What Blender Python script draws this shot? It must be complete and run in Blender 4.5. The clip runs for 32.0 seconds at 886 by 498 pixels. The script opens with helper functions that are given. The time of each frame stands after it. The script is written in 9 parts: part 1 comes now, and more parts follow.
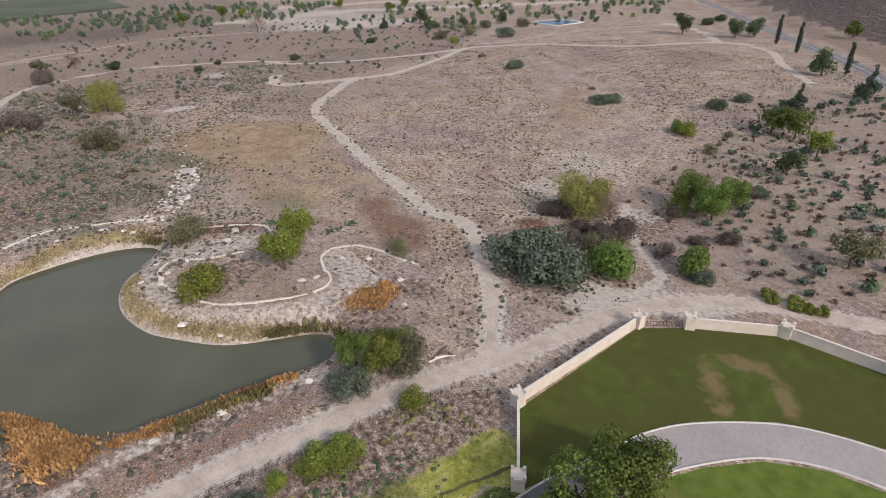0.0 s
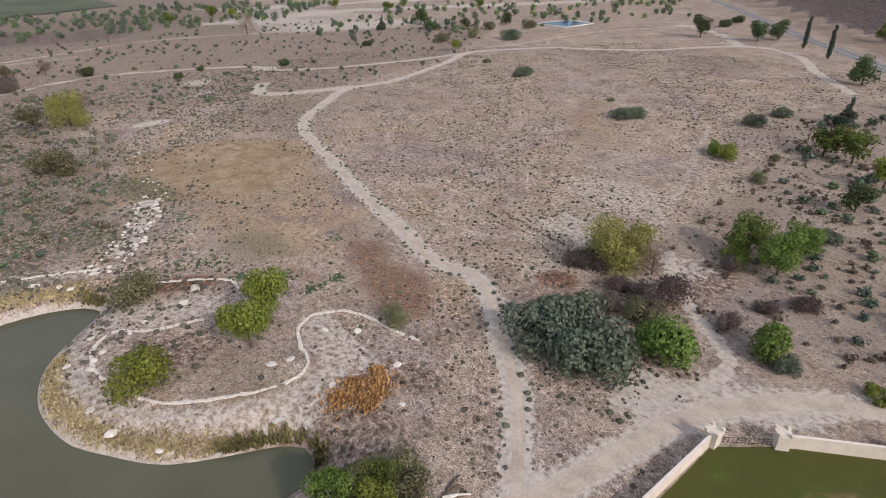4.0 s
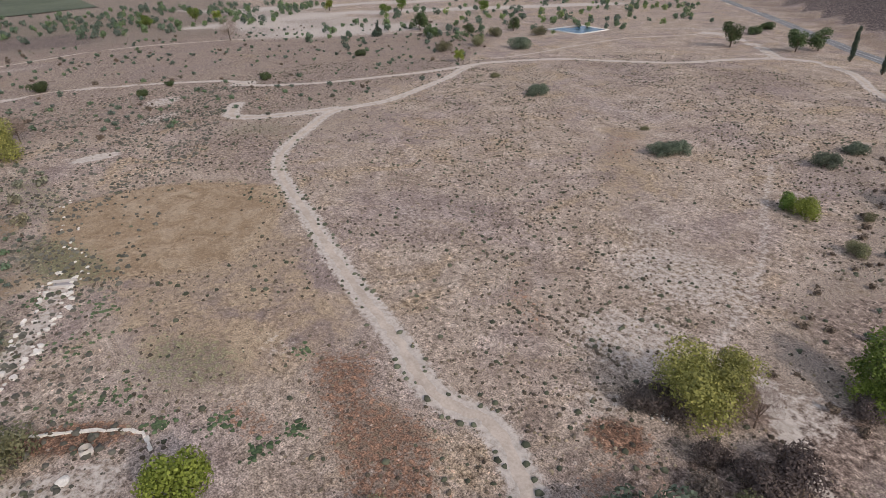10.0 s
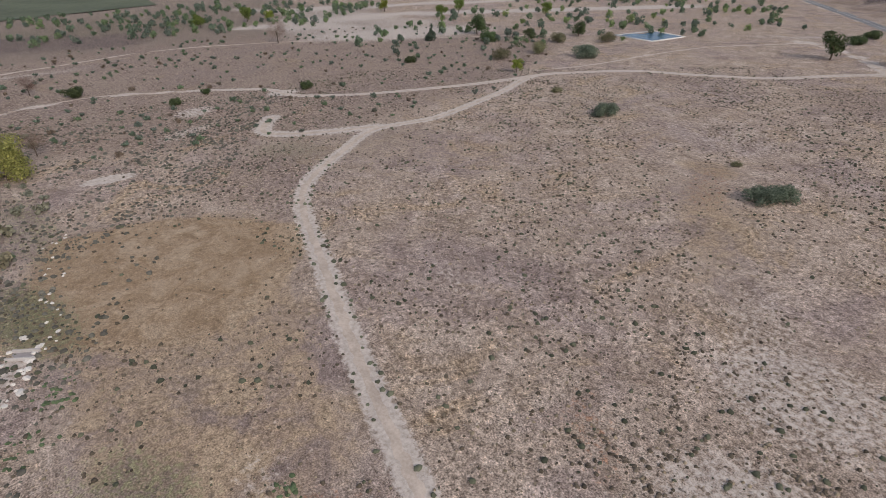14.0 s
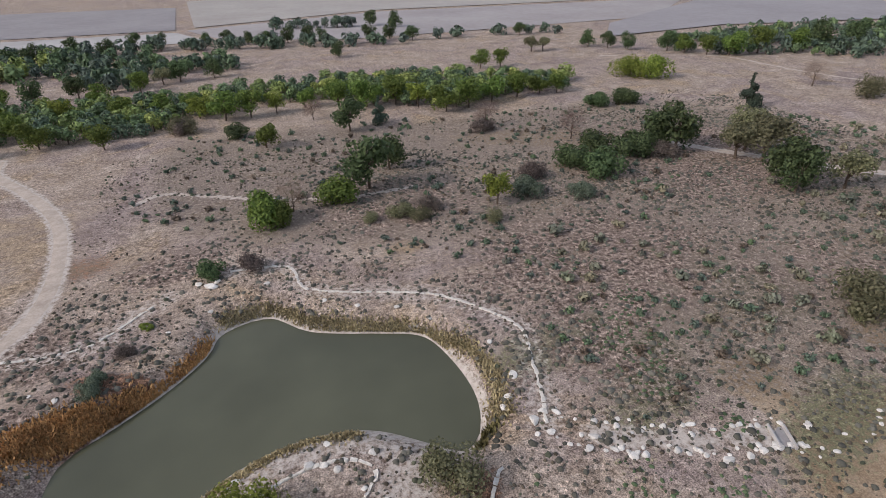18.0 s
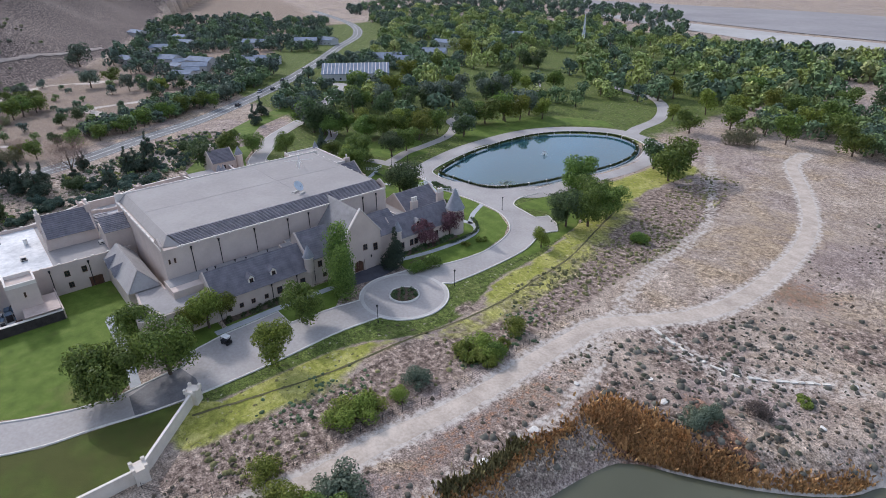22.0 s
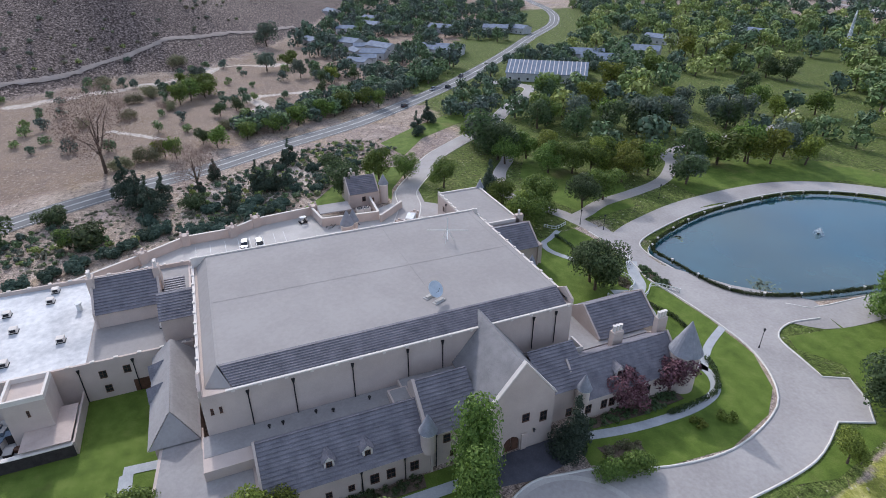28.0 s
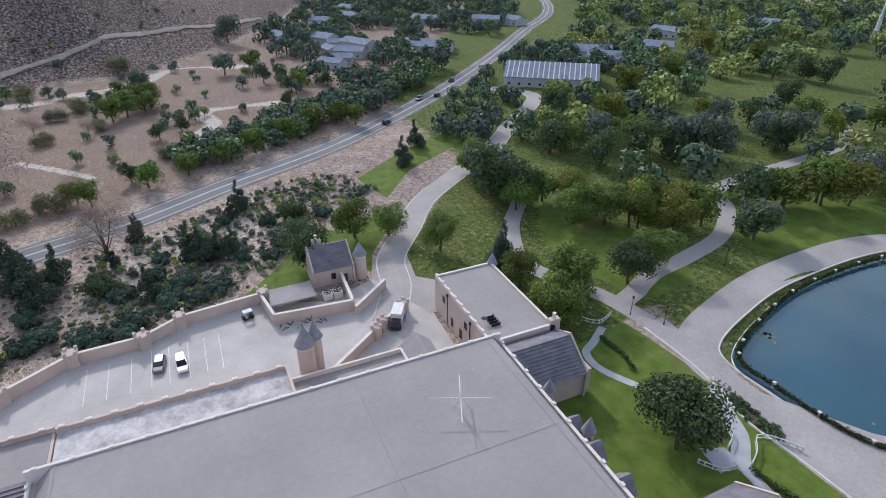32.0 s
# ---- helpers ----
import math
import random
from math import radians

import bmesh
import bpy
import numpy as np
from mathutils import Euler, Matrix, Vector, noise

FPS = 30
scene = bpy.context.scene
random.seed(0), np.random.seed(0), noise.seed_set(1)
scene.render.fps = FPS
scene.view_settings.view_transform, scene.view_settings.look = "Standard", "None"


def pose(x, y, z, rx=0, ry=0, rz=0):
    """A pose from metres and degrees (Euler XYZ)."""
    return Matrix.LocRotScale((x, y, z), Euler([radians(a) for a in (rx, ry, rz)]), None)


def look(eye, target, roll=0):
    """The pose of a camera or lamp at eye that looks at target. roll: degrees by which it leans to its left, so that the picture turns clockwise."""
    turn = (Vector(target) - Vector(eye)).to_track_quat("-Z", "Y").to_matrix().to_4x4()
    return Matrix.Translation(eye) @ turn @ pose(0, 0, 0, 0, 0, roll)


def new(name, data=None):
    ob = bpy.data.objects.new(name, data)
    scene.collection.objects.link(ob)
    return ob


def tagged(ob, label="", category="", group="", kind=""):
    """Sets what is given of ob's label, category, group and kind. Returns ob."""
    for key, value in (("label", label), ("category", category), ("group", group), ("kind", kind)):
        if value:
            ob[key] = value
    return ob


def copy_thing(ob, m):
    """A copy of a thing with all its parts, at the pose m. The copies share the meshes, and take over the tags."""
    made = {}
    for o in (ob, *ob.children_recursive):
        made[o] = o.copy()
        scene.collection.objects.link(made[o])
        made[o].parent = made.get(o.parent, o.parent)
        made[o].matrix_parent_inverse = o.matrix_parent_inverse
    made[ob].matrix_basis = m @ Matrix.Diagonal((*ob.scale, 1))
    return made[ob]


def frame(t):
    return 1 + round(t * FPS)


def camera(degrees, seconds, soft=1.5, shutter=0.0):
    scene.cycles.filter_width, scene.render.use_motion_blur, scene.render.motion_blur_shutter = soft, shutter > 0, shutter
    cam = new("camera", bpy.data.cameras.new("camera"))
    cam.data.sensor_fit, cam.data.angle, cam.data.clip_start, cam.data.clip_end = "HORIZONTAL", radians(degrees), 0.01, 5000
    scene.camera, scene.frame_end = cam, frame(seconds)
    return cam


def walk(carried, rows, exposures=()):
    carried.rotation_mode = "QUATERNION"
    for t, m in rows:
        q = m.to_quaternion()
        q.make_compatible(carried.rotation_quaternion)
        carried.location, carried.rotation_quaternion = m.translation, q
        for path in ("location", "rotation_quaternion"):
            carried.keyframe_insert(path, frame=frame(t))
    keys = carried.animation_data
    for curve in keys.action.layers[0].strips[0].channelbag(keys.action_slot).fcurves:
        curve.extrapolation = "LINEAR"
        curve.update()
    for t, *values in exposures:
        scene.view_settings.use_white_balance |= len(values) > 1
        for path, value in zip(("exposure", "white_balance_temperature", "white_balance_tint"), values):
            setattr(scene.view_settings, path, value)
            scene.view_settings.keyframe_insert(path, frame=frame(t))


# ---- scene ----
cam = camera(75.6, 32.0, 0.5)
PATH = [
    (0, (-6.95, 10.54, 75.88), (-76.64, 64.06, 28.15), -1.33),
    (0.5, (-10.63, 13.10, 75.59), (-80.30, 66.63, 27.82), -1.32),
    (1, (-14.28, 15.64, 75.35), (-83.91, 69.17, 27.54), -1.31),
    (1.5, (-17.90, 18.16, 75.15), (-87.49, 71.70, 27.30), -1.30),
    (2, (-21.48, 20.67, 74.99), (-91.04, 74.22, 27.09), -1.29),
    (2.5, (-25.02, 23.16, 74.86), (-94.55, 76.72, 26.93), -1.28),
    (3, (-28.54, 25.65, 74.76), (-98.04, 79.22, 26.79), -1.27),
    (3.5, (-32.03, 28.13, 74.69), (-101.51, 81.70, 26.69), -1.26),
    (5.5, (-45.79, 38.03, 74.61), (-115.16, 91.61, 26.48), -1.21),
    (6, (-49.18, 40.51, 74.62), (-118.54, 94.10, 26.47), -1.19),
    (6.5, (-52.57, 43.00, 74.64), (-121.91, 96.59, 26.46), -1.18),
    (7, (-55.95, 45.50, 74.66), (-125.27, 99.09, 26.46), -1.16),
    (7.5, (-59.32, 48.01, 74.68), (-128.62, 101.60, 26.46), -1.14),
    (8, (-62.69, 50.54, 74.70), (-131.98, 104.12, 26.46), -1.13),
    (8.5, (-66.05, 53.08, 74.71), (-135.33, 106.66, 26.45), -1.11),
    (9, (-69.42, 55.65, 74.71), (-138.69, 109.22, 26.43), -1.09),
    (9.5, (-72.79, 58.24, 74.70), (-142.05, 111.81, 26.39), -1.07),
    (10, (-76.17, 60.85, 74.67), (-145.42, 114.41, 26.34), -1.06),
    (10.5, (-79.56, 63.49, 74.61), (-148.80, 117.04, 26.27), -1.04),
    (11, (-82.96, 66.15, 74.53), (-152.20, 119.71, 26.18), -1.02),
    (11.5, (-86.37, 68.86, 74.43), (-155.61, 122.40, 26.06), -1.00),
    (12, (-89.80, 71.59, 74.29), (-159.04, 125.12, 25.91), -0.98),
    (12.5, (-93.25, 74.36, 74.12), (-162.49, 127.89, 25.73), -0.96),
    (13, (-97.14, 77.41, 73.66), (-168.16, 128.67, 25.40), -1.13),
    (13.5, (-100.89, 80.65, 73.85), (-173.35, 129.79, 25.54), -1.21),
    (15.5, (-116.26, 95.36, 79.26), (-201.09, 115.05, 30.11), -1.00),
    (16, (-121.74, 98.53, 80.15), (-208.83, 99.07, 30.99), -1.00),
    (16.5, (-127.43, 101.75, 80.50), (-211.47, 78.84, 31.39), -1.14),
    (17, (-133.95, 104.11, 80.79), (-205.48, 53.79, 32.30), -0.71),
    (17.5, (-139.71, 104.75, 81.06), (-194.23, 36.02, 33.07), -1.02),
    (18, (-143.74, 103.45, 81.12), (-179.12, 22.98, 33.44), -1.53),
    (18.5, (-146.14, 100.79, 80.70), (-160.22, 13.67, 33.67), -1.20),
    (19, (-147.41, 97.20, 79.91), (-141.45, 8.94, 33.28), -0.77),
    (19.5, (-147.81, 92.71, 78.88), (-123.98, 7.42, 32.42), -0.70),
    (20, (-147.68, 87.74, 77.74), (-106.81, 9.09, 31.43), -0.76),
    (20.5, (-146.96, 83.70, 75.95), (-90.73, 14.67, 30.42), -0.78),
    (21, (-145.92, 80.48, 74.73), (-80.69, 19.42, 29.81), -0.44),
    (21.5, (-144.57, 77.66, 73.90), (-79.00, 16.88, 29.12), -0.30),
    (22, (-142.08, 74.50, 73.55), (-74.04, 16.61, 28.61), -0.30),
    (22.5, (-138.94, 71.31, 73.22), (-69.53, 15.25, 28.06), -0.30),
    (23, (-135.27, 68.04, 72.94), (-64.49, 13.86, 27.61), -0.30),
    (23.5, (-131.09, 64.54, 72.68), (-57.56, 14.30, 27.19), -0.30),
    (24, (-126.46, 60.96, 72.47), (-47.74, 19.42, 26.89), -0.30),
    (24.5, (-121.90, 57.63, 72.39), (-43.15, 16.48, 26.49), -0.30),
    (25, (-117.03, 54.54, 72.33), (-38.42, 13.33, 26.27), -0.40),
    (25.5, (-111.62, 51.64, 72.22), (-32.73, 11.24, 25.92), -0.40),
    (26, (-105.78, 48.80, 72.08), (-23.79, 15.25, 25.69), -0.40),
    (26.5, (-99.97, 46.24, 71.99), (-17.75, 13.60, 25.35), -0.20),
    (28.5, (-76.27, 37.87, 71.50), (4.82, 3.88, 23.85), -0.10),
    (29, (-70.10, 35.75, 71.42), (10.70, 1.50, 23.48), -0.20),
    (29.5, (-63.88, 33.57, 71.34), (16.65, -0.97, 23.16), -0.20),
    (30, (-57.74, 31.34, 71.33), (22.52, -3.37, 22.82), -0.20),
    (30.5, (-51.77, 29.13, 71.35), (28.29, -5.77, 22.65), -0.20),
    (31, (-45.75, 27.03, 71.44), (34.05, -8.06, 22.44), -0.10),
    (31.5, (-39.50, 24.99, 71.51), (39.98, -10.37, 22.19), -0.10),
    (32, (-33.17, 22.85, 71.56), (46.02, -12.79, 21.97), 0.00),
]
walk(cam, [(t, look(eye, target, roll)) for t, eye, target, roll in PATH],
     [(0, -0.06, 6640, 16), (11, -0.18, 6570, 15), (13, -0.30, 6570, 15), (16, -0.36, 6450, 15), (17, -0.42, 6430, 15), (18, -0.20, 6330, 15), (19, -0.08, 6130, 13), (21, 0.07, 5870, 13), (26, 0.20, 5760, 13), (32, 0.07, 5840, 13)])

# ---- light ----
SUN_AZ, SUN_EL = 2.0, 33.0      # the way to the sun: degrees from +x towards +y, and above the ground
world = bpy.data.worlds.new("sky")
scene.world = world
world.use_nodes = True
wn = world.node_tree
sky = wn.nodes.new("ShaderNodeTexSky")
sky.sky_type, sky.sun_disc = "NISHITA", False
sky.sun_elevation, sky.sun_rotation = radians(SUN_EL), radians(90.0 - SUN_AZ)
sky.dust_density, sky.ozone_density = 2.5, 1.0
wn.nodes["Background"].inputs["Strength"].default_value = 0.19
# a broken layer of bright clouds
place_dir = wn.nodes.new("ShaderNodeTexCoord")
squash = wn.nodes.new("ShaderNodeMapping")
squash.inputs["Scale"].default_value = (1.0, 1.0, 2.6)
cloud_shape = wn.nodes.new("ShaderNodeTexNoise")
cloud_shape.inputs["Scale"].default_value, cloud_shape.inputs["Detail"].default_value, cloud_shape.inputs["Roughness"].default_value = 2.3, 6.0, 0.6
cloud_edge = wn.nodes.new("ShaderNodeValToRGB")
cloud_edge.color_ramp.elements[0].position, cloud_edge.color_ramp.elements[1].position = 0.40, 0.62
cloud_mix = wn.nodes.new("ShaderNodeMix")
cloud_mix.data_type = "RGBA"
cloud_mix.inputs["B"].default_value = (3.6, 3.85, 4.25, 1.0)
wn.links.new(place_dir.outputs["Generated"], squash.inputs["Vector"])
wn.links.new(squash.outputs[0], cloud_shape.inputs["Vector"])
wn.links.new(cloud_shape.outputs["Fac"], cloud_edge.inputs["Fac"])
wn.links.new(cloud_edge.outputs["Color"], cloud_mix.inputs["Factor"])
wn.links.new(sky.outputs[0], cloud_mix.inputs["A"])
wn.links.new(cloud_mix.outputs["Result"], wn.nodes["Background"].inputs["Color"])
sun_data = bpy.data.lights.new("sun", "SUN")
sun_data.energy, sun_data.angle, sun_data.color = 2.05, radians(2.2), (1.0, 0.94, 0.86)
sun = new("sun", sun_data)
ca, sa = math.cos(radians(SUN_AZ)), math.sin(radians(SUN_AZ))
sun.matrix_world = look((ca * 300, sa * 300, 300 * math.tan(radians(SUN_EL))), (0, 0, 0))
scene.view_settings.exposure = 0.0

# ---- small tools ----
rng = np.random.default_rng(7)


def part(name, bm, material, parent=None, label=""):
    """Links a bmesh as one mesh object, under a thing or a part."""
    me = bpy.data.meshes.new(name)
    bm.to_mesh(me)
    bm.free()
    return link(name, me, material, parent, label)


def link(name, me, material, parent=None, label=""):
    if material is not None and not me.materials:
        me.materials.append(material)
    ob = new(name, me)
    if parent is not None:
        ob.parent = parent
    if label:
        ob["label"] = label
    return ob


def thing(name, label, category, at=(0, 0, 0), turn=0.0, group="", kind=""):
    ob = new(name)
    ob.empty_display_size = 0.3
    ob.matrix_basis = pose(*at, 0, 0, turn)
    return tagged(ob, label, category, group, kind)


def array_mesh(name, verts, faces, smooth=False):
    """A mesh from arrays; all the faces have the same number of corners."""
    me = bpy.data.meshes.new(name)
    verts, faces = np.asarray(verts, np.float32), np.asarray(faces, np.int32)
    n, k = faces.shape
    me.vertices.add(len(verts))
    me.vertices.foreach_set("co", verts.ravel())
    me.loops.add(n * k)
    me.loops.foreach_set("vertex_index", faces.ravel())
    me.polygons.add(n)
    me.polygons.foreach_set("loop_start", np.arange(0, n * k, k, dtype=np.int32))
    if smooth:
        me.polygons.foreach_set("use_smooth", np.ones(n, bool))
    me.update(calc_edges=True)
    me.validate()
    return me


def box(bm, x0, x1, y0, y1, z0, z1, bevel=0.0):
    vs = [bm.verts.new((x, y, z)) for z in (z0, z1) for x, y in ((x0, y0), (x1, y0), (x1, y1), (x0, y1))]
    fs = [(3, 2, 1, 0), (4, 5, 6, 7), (0, 1, 5, 4), (1, 2, 6, 5), (2, 3, 7, 6), (3, 0, 4, 7)]
    faces = [bm.faces.new([vs[i] for i in f]) for f in fs]
    if bevel:
        bmesh.ops.bevel(bm, geom=list({e for f in faces for e in f.edges}), offset=bevel, segments=1, affect="EDGES")
    return bm


def boxes(*some, bevel=0.0):
    bm = bmesh.new()
    for b in some:
        box(bm, *b, bevel=bevel)
    return bm


def prism(bm, pts, z0, z1):
    """A flat outline (anticlockwise) raised from z0 to z1."""
    low = [bm.verts.new((x, y, z0)) for x, y in pts]
    top = [bm.verts.new((x, y, z1)) for x, y in pts]
    n = len(pts)
    bm.faces.new(top)
    bm.faces.new(low[::-1])
    for i in range(n):
        bm.faces.new((low[i], low[(i + 1) % n], top[(i + 1) % n], top[i]))
    return bm


def solid(bm, corners, faces):
    vs = [bm.verts.new(c) for c in corners]
    for f in faces:
        bm.faces.new([vs[i] for i in f])
    return bm


def drum(bm, x, y, r0, r1, z0, z1, n=20, cap=True):
    """An upright tapered cylinder or, with r1 = 0, a cone."""
    low = [bm.verts.new((x + r0 * math.cos(a), y + r0 * math.sin(a), z0)) for a in (2 * math.pi * i / n for i in range(n))]
    if r1 <= 0:
        tip = bm.verts.new((x, y, z1))
        for i in range(n):
            bm.faces.new((low[i], low[(i + 1) % n], tip))
    else:
        top = [bm.verts.new((x + r1 * math.cos(a), y + r1 * math.sin(a), z1)) for a in (2 * math.pi * i / n for i in range(n))]
        for i in range(n):
            bm.faces.new((low[i], low[(i + 1) % n], top[(i + 1) % n], top[i]))
        if cap:
            bm.faces.new(top)
    if cap:
        bm.faces.new(low[::-1])
    return bm


def curve_through(pts, step=2.0, closed=False):
    """A smooth line (Catmull-Rom) through the points, about one point a step."""
    p = np.array(pts, float)
    n = len(p)
    out = []
    for i in range(n if closed else n - 1):
        if closed:
            a, b, c, d = p[(i - 1) % n], p[i], p[(i + 1) % n], p[(i + 2) % n]
        else:
            a, b, c, d = p[max(i - 1, 0)], p[i], p[i + 1], p[min(i + 2, n - 1)]
        k = max(1, int(np.hypot(*(c - b)[:2]) / step))
        for s in np.arange(k) / k:
            out.append(0.5 * (2 * b + (c - a) * s + (2 * a - 5 * b + 4 * c - d) * s**2 + (3 * b - a - 3 * c + d) * s**3))
    if not closed:
        out.append(p[-1])
    return np.array(out)


def line_distance(x, y, line, closed=False):
    """The distance of many places from a broken line."""
    line = np.asarray(line, float)[:, :2]
    ends = np.roll(line, -1, 0) if closed else line[1:]
    best = np.full(x.shape, 1e9)
    for (ax, ay), (bx, by) in zip(line if closed else line[:-1], ends):
        dx, dy = bx - ax, by - ay
        s = np.clip(((x - ax) * dx + (y - ay) * dy) / max(dx * dx + dy * dy, 1e-9), 0, 1)
        best = np.minimum(best, (x - ax - s * dx) ** 2 + (y - ay - s * dy) ** 2)
    return np.sqrt(best)


def inside(x, y, ring):
    """Which places lie in the closed outline."""
    ring = np.asarray(ring, float)[:, :2]
    odd = np.zeros(x.shape, bool)
    for (ax, ay), (bx, by) in zip(ring, np.roll(ring, -1, 0)):
        if ay != by:
            odd ^= ((ay > y) != (by > y)) & (x < (bx - ax) * (y - ay) / (by - ay) + ax)
    return odd


def signed(x, y, ring):
    """Distance from an outline, negative within it."""
    d = line_distance(x, y, ring, True)
    return np.where(inside(x, y, ring), -d, d)


def ease(a, b, v):
    s = np.clip((v - a) / (b - a), 0, 1)
    return s * s * (3 - 2 * s)


def tube_arrays(points, radii, seg=6):
    points = np.asarray(points, float)
    ang = np.arange(seg) * 2 * np.pi / seg
    vs, fs = [], []
    for i, (p, r) in enumerate(zip(points, radii)):
        d = points[min(i + 1, len(points) - 1)] - points[max(i - 1, 0)]
        d = d / (np.linalg.norm(d) + 1e-9)
        side = np.cross(d, (0, 0, 1) if abs(d[2]) < 0.9 else (1, 0, 0))
        side /= np.linalg.norm(side)
        up = np.cross(side, d)
        vs.append(p + r * (np.cos(ang)[:, None] * side + np.sin(ang)[:, None] * up))
    for i in range(len(points) - 1):
        for j in range(seg):
            k = (j + 1) % seg
            fs.append((i * seg + j, i * seg + k, (i + 1) * seg + k, (i + 1) * seg + j))
    return np.concatenate(vs), np.array(fs)


def join_arrays(some):
    vs, fs, n = [], [], 0
    for v, f in some:
        vs.append(v)
        fs.append(np.asarray(f) + n)
        n += len(v)
    return np.concatenate(vs), np.concatenate(fs)


# ---- materials ----
def shader(name, rough=0.9, metal=0.0, spec=0.3):
    m = bpy.data.materials.new(name)
    m.use_nodes = True
    t = m.node_tree
    b = t.nodes["Principled BSDF"]
    b.inputs["Roughness"].default_value, b.inputs["Metallic"].default_value = rough, metal
    b.inputs["Specular IOR Level"].default_value = spec
    return m, t, b


def node(t, kind, **values):
    n = t.nodes.new("ShaderNode" + kind)
    for key, v in values.items():
        if key in n.inputs:
            n.inputs[key].default_value = v
        else:
            setattr(n, key, v)
    return n


def noise_out(t, scale, detail=4.0, rough=0.55, source="Object", warp=0.0):
    c = node(t, "TexCoord")
    n = node(t, "TexNoise", Scale=scale, Detail=detail, Roughness=rough, Distortion=warp)
    t.links.new(c.outputs[source], n.inputs["Vector"])
    return n.outputs["Fac"]


def ramp(t, value, stops):
    r = node(t, "ValToRGB")
    el = r.color_ramp.elements
    while len(el) < len(stops):
        el.new(0.5)
    for e, (p, c) in zip(el, stops):
        e.position, e.color = p, (*c, 1) if len(c) == 3 else c
    t.links.new(value, r.inputs[0])
    return r.outputs[0]


def mix(t, a, b, fac, mode="MIX"):
    m = node(t, "Mix", data_type="RGBA", blend_type=mode)
    for value, socket in ((fac, m.inputs[0]), (a, m.inputs[6]), (b, m.inputs[7])):
        if hasattr(value, "is_linked"):
            t.links.new(value, socket)
        elif isinstance(value, (int, float)):
            socket.default_value = value
        else:
            socket.default_value = (*value, 1)
    return m.outputs[2]


def calc(t, op, a, b=0.0, c=0.0, clamp=False):
    m = node(t, "Math", operation=op, use_clamp=clamp)
    for value, socket in zip((a, b, c), m.inputs):
        if hasattr(value, "is_linked"):
            t.links.new(value, socket)
        else:
            socket.default_value = value
    return m.outputs[0]


def bump(t, b, value, strength=0.3, distance=0.05):
    n = node(t, "Bump", Strength=strength, Distance=distance)
    t.links.new(value, n.inputs["Height"])
    t.links.new(n.outputs[0], b.inputs["Normal"])


def plain(name, dark, light, scale=1.0, fine=12.0, rough=0.85, metal=0.0, spec=0.3, relief=0.2, per_piece=0.0, per_island=0.0, source="Object", depth=0.05):
    """A surface whose colour wanders between two tones at two scales."""
    m, t, b = shader(name, rough, metal, spec)
    big, small = noise_out(t, scale, 5, 0.6, source), noise_out(t, fine, 3, 0.6, source)
    v = calc(t, "ADD", calc(t, "MULTIPLY", big, 0.65), calc(t, "MULTIPLY", small, 0.35))
    c = ramp(t, v, ((0.36, dark), (0.62, light)))
    for amount, out in ((per_piece, ("ObjectInfo", "Random")), (per_island, ("NewGeometry", "Random Per Island"))):
        if amount:
            r = node(t, out[0]).outputs[out[1]]
            k = calc(t, "MULTIPLY_ADD", r, 2 * amount, 1 - amount)
            h = node(t, "HueSaturation")
            t.links.new(c, h.inputs["Color"])
            t.links.new(k, h.inputs["Value"])
            c = h.outputs[0]
    t.links.new(c, b.inputs["Base Color"])
    if relief:
        bump(t, b, small, relief, depth)
    return m


def leaf_material(name, dark, light, yellow=None):
    m, t, b = shader(name, 0.65, 0, 0.25)
    isl = node(t, "NewGeometry").outputs["Random Per Island"]
    c = ramp(t, isl, ((0.0, dark), (1.0, light)))
    if yellow:
        c = mix(t, c, yellow, ramp(t, noise_out(t, 0.35, 2), ((0.5, (0, 0, 0)), (0.75, (0.8, 0.8, 0.8)))))
    o = node(t, "ObjectInfo").outputs["Random"]
    h = node(t, "HueSaturation")
    t.links.new(c, h.inputs["Color"])
    t.links.new(calc(t, "MULTIPLY_ADD", o, 0.5, 0.75), h.inputs["Value"])
    t.links.new(calc(t, "MULTIPLY_ADD", o, 0.035, 0.483), h.inputs["Hue"])
    t.links.new(h.outputs[0], b.inputs["Base Color"])
    tr = node(t, "BsdfTranslucent")
    t.links.new(h.outputs[0], tr.inputs["Color"])
    ms = node(t, "MixShader")
    ms.inputs[0].default_value = 0.3
    t.links.new(b.outputs[0], ms.inputs[1])
    t.links.new(tr.outputs[0], ms.inputs[2])
    t.links.new(ms.outputs[0], t.nodes["Material Output"].inputs[0])
    return m


STUCCO = plain("stucco", (0.50, 0.41, 0.36), (0.60, 0.50, 0.44), 0.25, 6, 0.92, relief=0.15)
STUCCO_TRIM = plain("stucco_trim", (0.66, 0.60, 0.54), (0.74, 0.68, 0.62), 0.8, 8, 0.9)
LIGHT_SLATE = plain("light_slate", (0.20, 0.19, 0.195), (0.285, 0.272, 0.272), 0.5, 5, 0.7, spec=0.3, per_island=0.15)
SLATE = plain("slate", (0.130, 0.122, 0.142), (0.235, 0.220, 0.240), 0.5, 5, 0.6, spec=0.4, per_island=0.2)
CONE_SLATE = plain("pale_slate", (0.19, 0.195, 0.22), (0.29, 0.295, 0.32), 0.8, 6, 0.6, spec=0.4)
ROOF_MEMBRANE = plain("roof_membrane", (0.285, 0.262, 0.25), (0.345, 0.32, 0.305), 0.08, 1.2, 0.85, relief=0.1)
